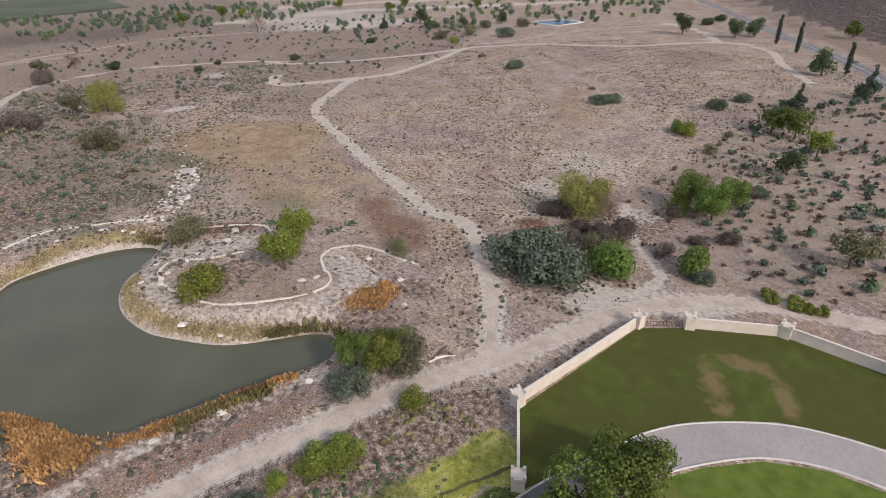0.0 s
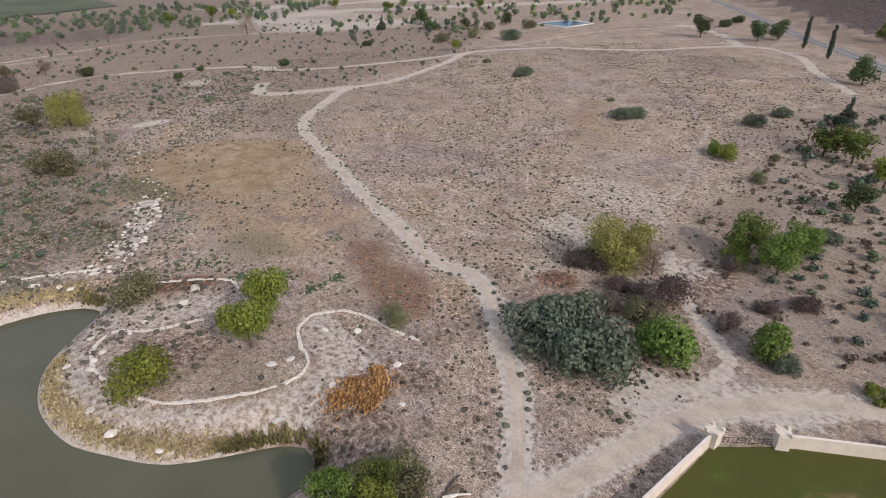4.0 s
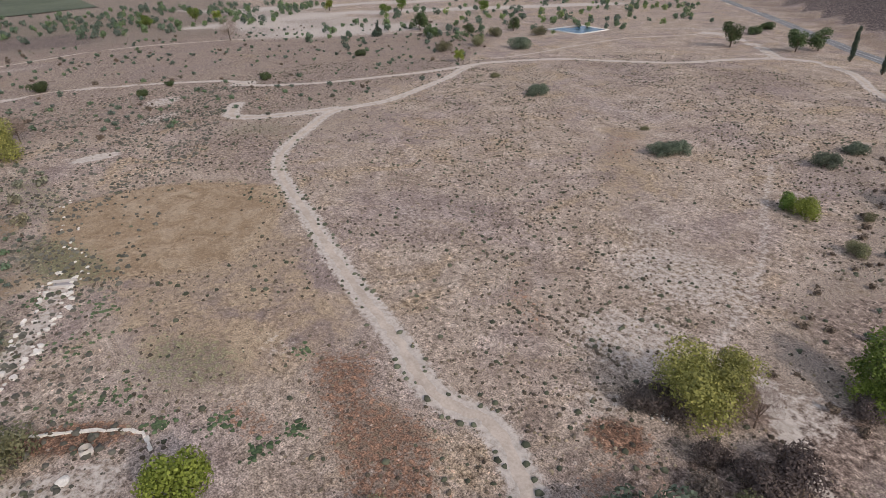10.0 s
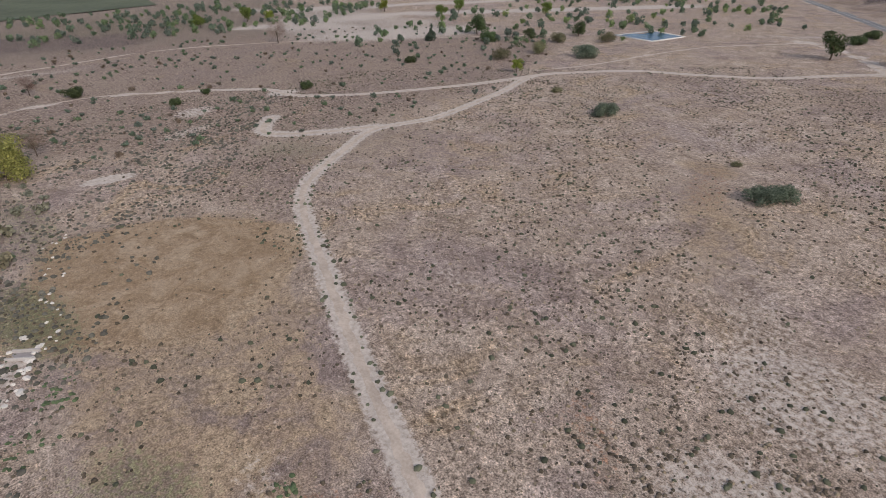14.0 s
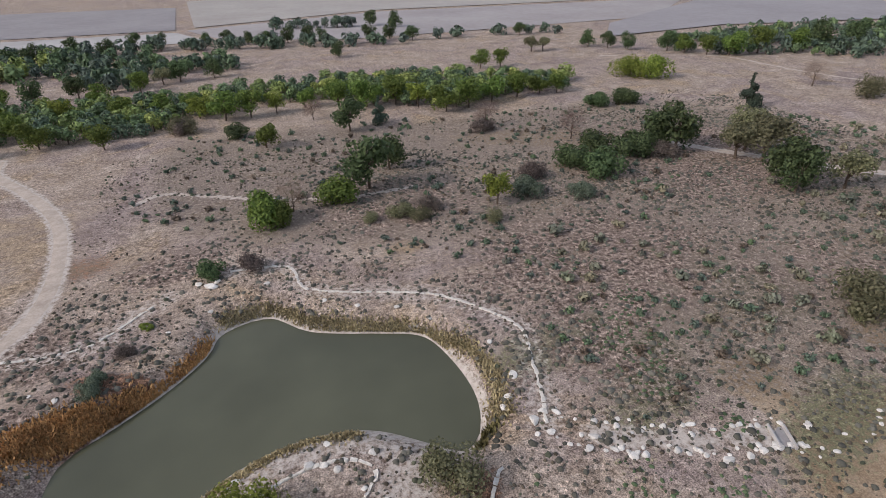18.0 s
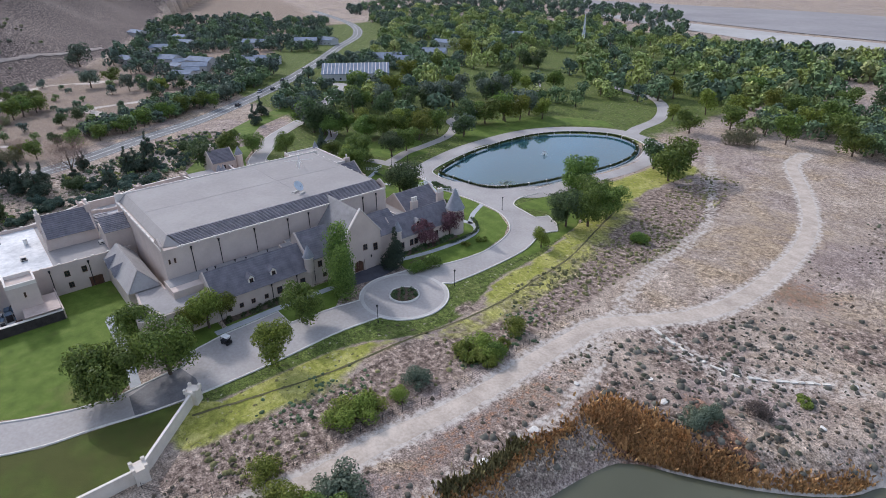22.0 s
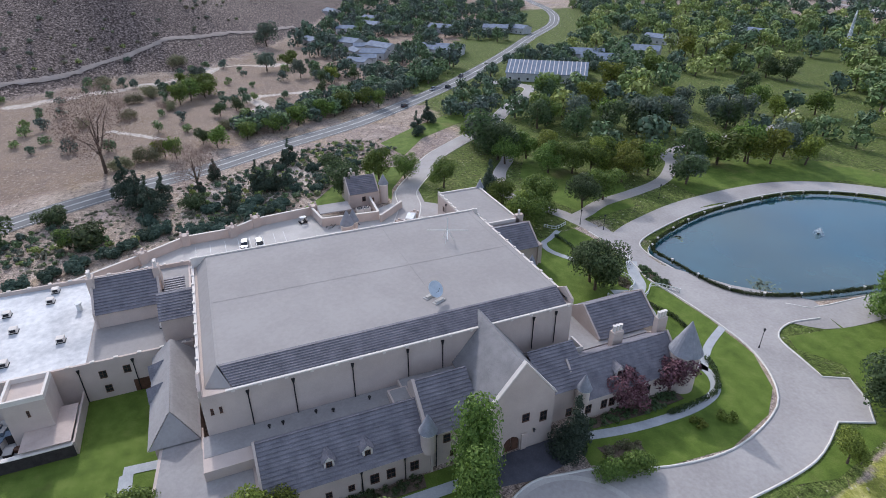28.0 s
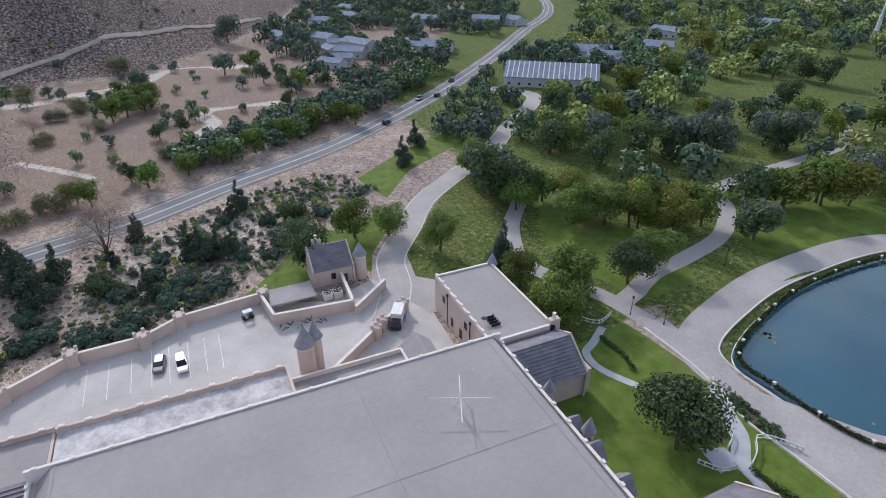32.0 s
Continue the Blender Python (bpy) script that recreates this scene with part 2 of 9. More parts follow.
ROOF_WHITE = plain("roof_white", (0.42, 0.42, 0.43), (0.72, 0.71, 0.70), 0.12, 0.9, 0.7, relief=0.1)
ROOF_STREAK = plain("roof_streaked", (0.32, 0.30, 0.30), (0.60, 0.58, 0.57), 0.35, 1.6, 0.8, relief=0.1)
TERRACE = plain("terrace_roof", (0.27, 0.25, 0.245), (0.35, 0.33, 0.32), 0.2, 2.0, 0.85)
CONCRETE = plain("concrete", (0.40, 0.375, 0.35), (0.52, 0.49, 0.46), 0.15, 3, 0.85)
PAVING = plain("drive_paving", (0.30, 0.275, 0.26), (0.42, 0.39, 0.37), 0.06, 1.5, 0.8)
KERB = plain("kerb_stone", (0.55, 0.52, 0.48), (0.68, 0.65, 0.60), 1.0, 8, 0.85)
ASPHALT = plain("asphalt", (0.140, 0.140, 0.142), (0.205, 0.202, 0.198), 0.05, 4, 0.85)
PAINT_WHITE = plain("road_paint", (0.6, 0.6, 0.58), (0.8, 0.8, 0.78), 1, 10, 0.7)
CREAM = plain("wall_plaster", (0.62, 0.55, 0.47), (0.74, 0.67, 0.58), 0.4, 5, 0.9, relief=0.15)
ROCK = plain("pale_rock", (0.50, 0.47, 0.42), (0.78, 0.74, 0.68), 0.8, 5, 0.9, relief=0.5, per_piece=0.15)
BARK = plain("bark", (0.07, 0.05, 0.035), (0.16, 0.12, 0.09), 2, 12, 0.95, relief=0.5)
DARK_METAL = plain("dark_metal", (0.02, 0.02, 0.022), (0.05, 0.05, 0.055), 2, 20, 0.45, 0.6)
DARK_GLASS = plain("window_glass", (0.015, 0.017, 0.02), (0.03, 0.033, 0.04), 1, 8, 0.08, 0, 0.6, relief=0)
WOOD_DARK = plain("dark_wood", (0.06, 0.03, 0.02), (0.14, 0.07, 0.045), 1, 14, 0.6)

# ---- the plan of the ground ----
from mathutils.geometry import delaunay_2d_cdt

POND = curve_through([(-100, 50), (-102, 38), (-103.6, 24), (-105.8, 10), (-108.5, 4), (-116.3, -0.6), (-127, -8), (-135.5, -16.5), (-138.5, -23), (-144.7, -26), (-151.8, -25.5), (-158.4, -16.5), (-165, -12),
    (-177, -6), (-184.1, -1), (-186.5, 10.4), (-186, 22.7), (-182, 32), (-177.5, 35), (-172.5, 30.5), (-162.5, 21.8), (-149.5, 18.8), (-136, 21.5), (-127.5, 27), (-119.5, 33.8), (-114.5, 42.5), (-110.5, 51), (-105.5, 55)], 2.0, True)
LAKE = curve_through([(21, -62), (12, -61), (-4, -64), (-12, -76), (-17, -98), (-20, -122), (-17, -140), (-8, -154), (8, -158), (24, -147), (33, -128), (33, -98), (28, -77)], 2.0, True)
SERVICE = curve_through([(-64, -193), (-66, -174), (-79, -149), (-90, -125), (-96, -106), (-99, -82), (-99, -60), (-96, -44), (-90, -33), (-83, -22), (-82, -8), (-82, 18), (-80, 35),
    (-79, 50), (-76, 65), (-72, 80), (-70, 95), (-67, 110), (-58, 126), (-44, 138), (-20, 150)], 2.0)
TRAIL = curve_through([(-74, 73), (-82, 81), (-91, 90), (-103, 98), (-115, 106), (-128, 111), (-141, 108), (-160, 112), (-189, 117), (-231, 126), (-270, 135), (-290, 147),
    (-310, 168), (-326, 190), (-327, 222), (-343, 268), (-363, 310), (-355, 342), (-334, 372), (-284, 407), (-244, 470), (-202, 460), (-170, 414), (-138, 376)], 2.0)
SPUR = curve_through([(-244, 470), (-285, 513), (-338, 540)], 3.0)
WASH = curve_through([(-84, -24), (-79, -42), (-76, -58), (-72, -92), (-56, -128), (-39, -160)], 2.0)
SIDE_PATH = curve_through([(-70, 104), (-74, 110), (-70, 118), (-70, 127), (-76, 133), (-84, 138), (-94, 147), (-104, 158)], 2.0)
SAND_LOOP = curve_through([(-372, 158), (-362, 152), (-352, 148), (-344, 153), (-334, 172), (-329, 192)], 2.0)
FAR_TRACK = curve_through([(-334, -77), (-365, -28), (-396, 6), (-427, 18), (-453, 39), (-467, 84), (-458, 120), (-440, 156), (-427, 175), (-404, 182), (-382, 224), (-367, 286), (-364, 310)], 3.0)
FAR_TRACK_2 = curve_through([(-440, -262), (-490, -232), (-514, -205), (-516, -133), (-548, -23), (-590, 100), (-602, 140), (-584, 218), (-541, 306), (-470, 420)], 4.0)
MEADOW_PATH = curve_through([(-118, -112), (-128, -120), (-143, -110), (-165, -96), (-190, -84), (-215, -84)], 3.0)
ROAD = curve_through([(-470, 800), (-351, 675), (-236, 546), (-170, 478), (-121, 420), (-40, 300), (40, 200), (90, 118), (104, 96), (117, 73.8), (129, 44.4), (146, 16.3), (165.6, -19.5),
    (190, -52), (226, -94), (265, -133.6), (310, -176), (365, -225), (448, -301), (568, -365), (800, -440)], 4.0)
HILL_TRACK = curve_through([(90, 316), (180, 256), (252, 186), (301, 117), (321, 97), (341, 68), (376, 33), (420, -6), (480, -46)], 4.0)
HILL_FOOT = [(-470, 860), (-300, 680), (-120, 500), (-20, 390), (80, 300), (170, 240), (240, 180), (292, 114), (309, 92), (318, 66), (322, 41), (356, 18), (384, -5), (450, -40), (560, -90), (800, -190)]
FLAT_TRACK = curve_through([(258, 130), (272, 104), (282, 81), (293, 59), (300, 43), (325, 31), (329, 14), (318, -14)], 3.0)
FLAT_PATH = curve_through([(196, 82), (183, 68), (170, 56)], 3.0)
FLAT_LOOP = curve_through([(190, 26), (204, 20), (215, 14), (232, 18), (238, 6), (236, -15)], 3.0)
FAINT = curve_through([(-156, 272), (-139, 231), (-132, 217), (-122, 192), (-118, 177), (-115, 162), (-110, 150)], 2.0)
SHORE_WASH = curve_through([(-92, -10), (-94, 2), (-95.5, 12), (-96.5, 22), (-97, 34), (-92, 44), (-86, 52)], 2.0)
DITCH = curve_through([(-52, 58), (-55, 46), (-57.8, 32), (-59, 14), (-61, 2), (-61.5, -12), (-59.8, -27), (-57.7, -44), (-50, -70), (-45, -88)], 2.0)
RING_1 = curve_through([(-152, 52), (-155, 42), (-160, 35), (-155, 30), (-146, 30), (-138, 33), (-131, 37), (-126, 44), (-122, 53), (-121, 60), (-124, 64), (-130, 65), (-135, 67), (-138, 72),
    (-135, 78), (-129, 81), (-120, 83), (-115, 85)], 1.2)
RING_2 = curve_through([(-145, -48), (-157, -45), (-161, -41), (-162, -30), (-172, -23), (-187, -15), (-195, -8), (-201, 2), (-204, 11), (-200, 22), (-196, 32), (-193, 38)], 1.2)
RING_3 = curve_through([(-180, 44), (-176, 48), (-171, 56), (-165, 63), (-160, 63)], 1.2)
RING_4 = curve_through([(-91, -30), (-98, -28), (-104, -27), (-112, -28), (-120, -35), (-128, -42)], 1.2)
CANAL = curve_through([(-191, 37), (-203, 47), (-213, 53), (-229, 60), (-240, 64), (-262, 66), (-290, 68)], 2.0)


def beside(line, off):
    line = np.asarray(line)[:, :2]
    d = np.gradient(line, axis=0)
    d /= np.linalg.norm(d, axis=1)[:, None] + 1e-9
    return line + off * np.stack([-d[:, 1], d[:, 0]], 1)


def side_of(line, x, y):
    """Distance from a line, positive on its hilly side."""
    near, sign = np.full(np.shape(x), 1e12), np.ones(np.shape(x))
    for (ax, ay), (bx, by) in zip(line[:-1], line[1:]):
        dx, dy = bx - ax, by - ay
        s = np.clip(((x - ax) * dx + (y - ay) * dy) / (dx * dx + dy * dy), 0, 1)
        d = (x - ax - s * dx) ** 2 + (y - ay - s * dy) ** 2
        closer = d < near
        near, sign = np.where(closer, d, near), np.where(closer, np.sign(dx * (y - ay) - dy * (x - ax)), sign)
    return np.sqrt(near) * sign


def height(x, y):
    """How high the ground lies."""
    x, y = np.asarray(x, float), np.asarray(y, float)
    z = -6.2 * ease(7.5, -5.5, signed(x, y, POND)) - 2.0 * ease(2.5, -3.0, signed(x, y, LAKE))
    up = side_of(HILL_FOOT, x, y)
    lumps = np.sin(x / 41.0 + y / 67.0) * np.cos(y / 53.0 - x / 90.0)
    up = np.maximum(up, 0)
    z = z + 130 * (1 - np.exp(-up / 230)) + ease(10, 120, up) * (20 * lumps + 5 * np.sin(x / 23.0 + 1.4 * np.sin(y / 31.0)) * np.cos(y / 19.0))
    open_land = (x < -64) & (signed(x, y, POND) > 6)
    z = z + open_land * 0.25 * np.sin(x / 11.0) * np.cos(y / 14.0) * ease(6, 20, signed(x, y, POND)) * ease(-64, -110, x)
    return z


def strip(line, width, lift, wobble=0.0, edge=2, sink=0.0):
    """A ribbon along a line that follows the ground."""
    line = np.asarray(line)[:, :2]
    d = np.gradient(line, axis=0)
    d /= np.linalg.norm(d, axis=1)[:, None] + 1e-9
    side = np.stack([-d[:, 1], d[:, 0]], 1)
    offs = np.linspace(-0.5, 0.5, edge + 2)
    cols = []
    for o in offs:
        w = width * o
        j = rng.normal(0, wobble, len(line)) if wobble and abs(o) == 0.5 else 0.0
        q = line + side * np.reshape(w + j, (-1, 1))
        cols.append(np.c_[q, height(q[:, 0], q[:, 1]) + lift - (sink if abs(o) == 0.5 else 0.0)])
    k, n = len(offs), len(line)
    vs = np.stack(cols, 1).reshape(-1, 3)
    fs = [(i * k + j, (i + 1) * k + j, (i + 1) * k + j + 1, i * k + j + 1) for i in range(n - 1) for j in range(k - 1)]
    return vs, np.array(fs)[:, ::-1]


def strip_thing(name, line, width, material, label, category, lift=0.05, wobble=0.0, edge=2):
    me = array_mesh(name, *strip(line, width, lift, wobble, edge, 0.16 if material in (DIRT, HILL_DIRT) else 0.0))
    return tagged(link(name, me, material), label, category, kind="structure")


def sheet(name, ring, z, material, label, category, thick=0.0):
    ring = [Vector(p[:2]) for i, p in enumerate(ring) if i == 0 or math.dist(p[:2], ring[i - 1][:2]) > 0.05]
    vs, _, fs, *_ = delaunay_2d_cdt(ring, [], [list(range(len(ring)))], 1, 1e-4)
    bm = solid(bmesh.new(), [(v.x, v.y, z) for v in vs], fs)
    if thick:
        solid(bm, [(v.x, v.y, z - thick) for v in vs], fs)
    bmesh.ops.recalc_face_normals(bm, faces=bm.faces)
    if sum(f.normal.z for f in bm.faces) < 0 and not thick:
        bmesh.ops.reverse_faces(bm, faces=bm.faces)
    return tagged(part(name, bm, material), label, category, kind="structure")


def ground_material():
    m, t, b = shader("dry_ground", 0.95, 0, 0.15)
    c1, c2 = node(t, "Attribute", attribute_name="cover_a"), node(t, "Attribute", attribute_name="cover_b")
    c3 = node(t, "Attribute", attribute_name="cover_c")
    s1, s2, s3 = (node(t, "SeparateColor") for _ in range(3))
    t.links.new(c3.outputs["Color"], s3.inputs[0])
    t.links.new(c1.outputs["Color"], s1.inputs[0])
    t.links.new(c2.outputs["Color"], s2.inputs[0])
    big, mid, fine, grit = noise_out(t, 0.022, 6, 0.65, warp=0.8), noise_out(t, 0.11, 7, 0.7, warp=0.8), noise_out(t, 0.75, 6, 0.72), noise_out(t, 3.2, 4, 0.65)
    soil = ramp(t, mid, ((0.30, (0.225, 0.172, 0.132)), (0.44, (0.315, 0.250, 0.198)), (0.56, (0.385, 0.312, 0.252)), (0.70, (0.470, 0.392, 0.325))))
    mauve = ramp(t, mid, ((0.32, (0.200, 0.152, 0.134)), (0.50, (0.286, 0.228, 0.202)), (0.68, (0.385, 0.315, 0.282))))
    ochre = ramp(t, fine, ((0.38, (0.209, 0.149, 0.092)), (0.60, (0.440, 0.336, 0.226))))
    soil = mix(t, soil, mauve, ramp(t, big, ((0.46, (0, 0, 0)), (0.62, (1, 1, 1)))))
    soil = mix(t, soil, ochre, ramp(t, noise_out(t, 0.035, 5, 0.7, warp=1.0), ((0.53, (0, 0, 0)), (0.66, (0.75, 0.75, 0.75)))))

    def dots(scale, radius, share, jitter=1.0):
        """Spots of dead plants, some in every cell."""
        c = node(t, "TexCoord")
        bend = node(t, "TexNoise", Scale=scale * 1.3, Detail=2.0)
        t.links.new(c.outputs["Object"], bend.inputs["Vector"])
        add = node(t, "VectorMath", operation="MULTIPLY_ADD")
        add.inputs[1].default_value = (0.9 / scale,) * 3
        t.links.new(bend.outputs["Color"], add.inputs[0])
        t.links.new(c.outputs["Object"], add.inputs[2])
        v = node(t, "TexVoronoi", Scale=scale, Randomness=jitter)
        t.links.new(add.outputs[0], v.inputs["Vector"])
        sep = node(t, "SeparateColor")
        t.links.new(v.outputs["Color"], sep.inputs[0])
        size = calc(t, "MULTIPLY", calc(t, "SUBTRACT", sep.outputs[0], 1 - share), radius / share)
        return calc(t, "MULTIPLY", calc(t, "SUBTRACT", size, v.outputs["Distance"]), 11.0, clamp=True)

    def lay(under, colour, amount, rag=0.9, source=None):
        rough_edge = calc(t, "ADD", amount, calc(t, "MULTIPLY", calc(t, "SUBTRACT", source or mid, 0.5), rag))
        return mix(t, under, colour, ramp(t, rough_edge, ((0.40, (0, 0, 0)), (0.60, (1, 1, 1)))))

    straw = ramp(t, mid, ((0.36, (0.245, 0.172, 0.106)), (0.50, (0.315, 0.232, 0.152)), (0.64, (0.385, 0.298, 0.208))))
    rust = ramp(t, fine, ((0.38, (0.090, 0.052, 0.036)), (0.62, (0.245, 0.146, 0.098))))
    weed = ramp(t, fine, ((0.38, (0.072, 0.080, 0.040)), (0.62, (0.235, 0.215, 0.130))))
    yellow = ramp(t, calc(t, "MULTIPLY_ADD", fine, 0.35, calc(t, "MULTIPLY", mid, 0.65)), ((0.34, (0.130, 0.150, 0.026)), (0.48, (0.270, 0.275, 0.058)), (0.64, (0.45, 0.41, 0.150))))
    sand = ramp(t, fine, ((0.38, (0.40, 0.345, 0.295)), (0.62, (0.58, 0.52, 0.46))))
    litter = ramp(t, fine, ((0.38, (0.120, 0.090, 0.070)), (0.62, (0.285, 0.235, 0.190))))
    col = lay(soil, straw, s2.outputs[1], 1.0)
    col = lay(col, rust, s1.outputs[1], 1.6, fine)
    col = lay(col, weed, s1.outputs[2], 1.7, fine)
    col = lay(col, litter, s2.outputs[2], 1.5, fine)
    scrub = ramp(t, fine, ((0.38, (0.052, 0.040, 0.035)), (0.50, (0.135, 0.103, 0.092)), (0.62, (0.255, 0.202, 0.178))))
    bare = ramp(t, fine, ((0.38, (0.105, 0.076, 0.060)), (0.50, (0.220, 0.166, 0.136)), (0.63, (0.370, 0.292, 0.240))))
    grass = ramp(t, calc(t, "MULTIPLY_ADD", fine, 0.5, calc(t, "MULTIPLY", mid, 0.5)), ((0.34, (0.060, 0.084, 0.020)), (0.50, (0.092, 0.122, 0.028)), (0.66, (0.145, 0.152, 0.052))))
    col = lay(col, scrub, s3.outputs[0], 0.8)
    col = lay(col, grass, s3.outputs[1], 0.9)
    col = lay(col, bare, s3.outputs[2], 1.2, mid)
    col = lay(col, yellow, s2.outputs[0], 0.9)
    thin = ramp(t, mid, ((0.36, (0.25, 0.25, 0.25)), (0.58, (1, 1, 1))))
    dark = calc(t, "MAXIMUM", dots(0.8, 0.40, 0.55), calc(t, "MULTIPLY", dots(1.9, 0.42, 0.50), 0.85))
    smooth_zone = calc(t, "SUBTRACT", 1.0, calc(t, "MAXIMUM", calc(t, "MULTIPLY", s2.outputs[1], 0.8), calc(t, "MULTIPLY", s3.outputs[2], 0.45)))
    col = mix(t, col, (0.080, 0.064, 0.050), calc(t, "MULTIPLY", calc(t, "MULTIPLY", dark, 0.85), calc(t, "MULTIPLY", thin, smooth_zone)))
    col = mix(t, col, (0.52, 0.46, 0.39), calc(t, "MULTIPLY", dots(1.05, 0.40, 0.40), calc(t, "MULTIPLY", smooth_zone, 0.40)))
    speck = ramp(t, fine, ((0.36, (0.40, 0.37, 0.34)), (0.45, (0.84, 0.83, 0.82)), (0.54, (1.10, 1.10, 1.10)), (0.64, (1.60, 1.58, 1.54))))
    calm = calc(t, "SUBTRACT", 1.0, calc(t, "MAXIMUM", calc(t, "MULTIPLY", s2.outputs[1], 0.55), calc(t, "MAXIMUM", calc(t, "MULTIPLY", s3.outputs[2], 0.35), calc(t, "MULTIPLY", s2.outputs[0], 0.95))))
    col = mix(t, col, speck, calc(t, "MULTIPLY", calm, 0.80), "MULTIPLY")
    col = mix(t, col, ramp(t, grit, ((0.36, (0.34, 0.33, 0.32)), (0.5, (1, 1, 1)), (0.64, (1.8, 1.8, 1.8)))), calc(t, "MULTIPLY", calm, 0.85), "MULTIPLY")
    col = lay(col, sand, s1.outputs[0], 0.9, fine)
    t.links.new(col, b.inputs["Base Color"])
    h = calc(t, "ADD", calc(t, "MULTIPLY", fine, 0.6), calc(t, "ADD", calc(t, "MULTIPLY", grit, 0.2), calc(t, "MULTIPLY", dark, 0.3)))
    bump(t, b, h, 0.7, 0.45)
    return m


GROUND = ground_material()
DITCH_SOIL = plain("ditch_soil", (0.075, 0.075, 0.030), (0.150, 0.130, 0.062), 0.5, 3, 0.95, relief=0.4)
HILL_DIRT = plain("hill_dirt", (0.27, 0.22, 0.19), (0.38, 0.32, 0.28), 0.2, 2, 0.95, relief=0.4)
DIRT = plain("trail_dirt", (0.375, 0.308, 0.250), (0.57, 0.485, 0.405), 0.22, 1.8, 0.95, relief=0.5, depth=0.15)


def grow(start, stop, first, factor):
    out, step = [start], first
    while abs(out[-1]) < abs(stop):
        step *= factor
        out.append(out[-1] + math.copysign(step, stop))
    return out[1:]


xs = np.array(grow(-420, -3200, 2.2, 1.12)[::-1] + list(np.arange(-420, 150.1, 2.2)) + grow(150, 3200, 2.2, 1.06))
ys = np.array(grow(-240, -3200, 2.2, 1.06)[::-1] + list(np.arange(-240, 430.1, 2.2)) + grow(430, 3200, 2.2, 1.12))
gx, gy = np.meshgrid(xs, ys)
gx, gy = gx.ravel(), gy.ravel()
gz = height(gx, gy)
nx, ny = len(xs), len(ys)
ii = (np.arange(ny - 1)[:, None] * nx + np.arange(nx - 1)[None]).ravel()
ground_mesh = array_mesh("ground", np.c_[gx, gy, gz], np.c_[ii, ii + 1, ii + nx + 1, ii + nx], smooth=True)


def blob(x, y, cx, cy, rx, ry, turn=0.0):
    """1 in the middle of an oval and 0 far from it."""
    a = radians(turn)
    u, v = (x - cx) * math.cos(a) + (y - cy) * math.sin(a), -(x - cx) * math.sin(a) + (y - cy) * math.cos(a)
    return ease(1.7, 0.35, np.hypot(u / rx, v / ry))


def cover(some):
    out = np.zeros(gx.shape)
    for o in some:
        out = np.maximum(out, blob(gx, gy, *o[:5]) * o[5])
    return out


sand_cover = np.zeros(gx.shape)
for line, w in ((TRAIL, 2.9), (SERVICE, 3.2), (SPUR, 4), (SIDE_PATH, 1.6), (SAND_LOOP, 4.0), (FAR_TRACK, 2.5), (MEADOW_PATH, 1.2), (FLAT_TRACK, 4.5), (FLAT_PATH, 1.5), (FLAT_LOOP, 3.0)):
    d = line_distance(gx, gy, line)
    sand_cover = np.maximum(sand_cover, 1.0 - 0.5 * d / w)
for band, w in (([(-687, 233), (-691, 284), (-683, 366), (-647, 443), (-585, 553), (-520, 669)], 22), ([(-820, 273), (-784, 339), (-753, 432), (-700, 560)], 26)):
    sand_cover = np.maximum(sand_cover, 0.66 * ease(w * 1.6, w * 0.4, line_distance(gx, gy, curve_through(band, 12))))
sand_cover = np.maximum(sand_cover, 0.52 * ease(4.5, 1.5, line_distance(gx, gy, WASH)))
sand_cover = np.maximum(sand_cover, 0.56 * ease(4.0, 1.0, line_distance(gx, gy, SHORE_WASH)))
sand_cover = np.maximum(sand_cover, 0.50 * ease(3.6, 0.8, line_distance(gx, gy, FAINT)))
pond_d = signed(gx, gy, POND)
sand_cover = np.maximum(sand_cover, ease(4.0, 1.0, pond_d) * (0.36 + 0.36 * ease(-108, -122, gx)))
sand_cover = np.maximum(sand_cover, ease(8.5, 4.0, np.abs(line_distance(gx, gy, beside(RING_1, -6.5)))) * 0.53 * ease(-0.5, 3.0, pond_d) * (gy < 75))
for line in (RING_2, RING_4):
    sand_cover = np.maximum(sand_cover, ease(9.0, 2.0, line_distance(gx, gy, line)) * 0.46)
sand_cover = np.maximum(sand_cover, cover([(-328, 85, 4, 9, 0, 1.0), (-76, 108, 8, 9, 0, 0.7), (-86, -14, 6, 10, 0, 0.5), (-560, 330, 110, 45, 70, 0.62), (-640, 290, 60, 30, 60, 0.6), (-415, 178, 8, 10, 0, 0.7), (-404, 130, 10, 14, 30, 0.55), (-370, 120, 8, 20, 30, 0.5), (-203, 47, 4, 9, 55, 0.62), (-213, 53, 4, 8, 60, 0.62), (-225, 58, 4, 8, 66, 0.6), (-560, 60, 14, 90, 10, 0.5), (-340, 560, 60, 12, 40, 0.5), (106, 30, 24, 46, 20, 0.46), (-95, 30, 6, 25, 0, 0.45), (-60, 122, 14, 6, 40, 0.7), (-172, 92, 9, 7, 0, 0.40), (-128, 150, 18, 14, 30, 0.50), (-135, 180, 24, 20, 0, 0.49), (-120, 130, 9, 6, 0, 0.45), (-230, 300, 40, 30, 0, 0.40), (-150, 190, 12, 30, 30, 0.42), (-95, 155, 8, 10, 0, 0.5), (-205, 150, 14, 8, 0, 0.4)]))
def patch(ring, soft=3.0):
    """1 inside a ring of corners and 0 outside, with a soft rim."""
    return ease(soft, -soft, signed(gx, gy, curve_through(ring, 3.0, True)))


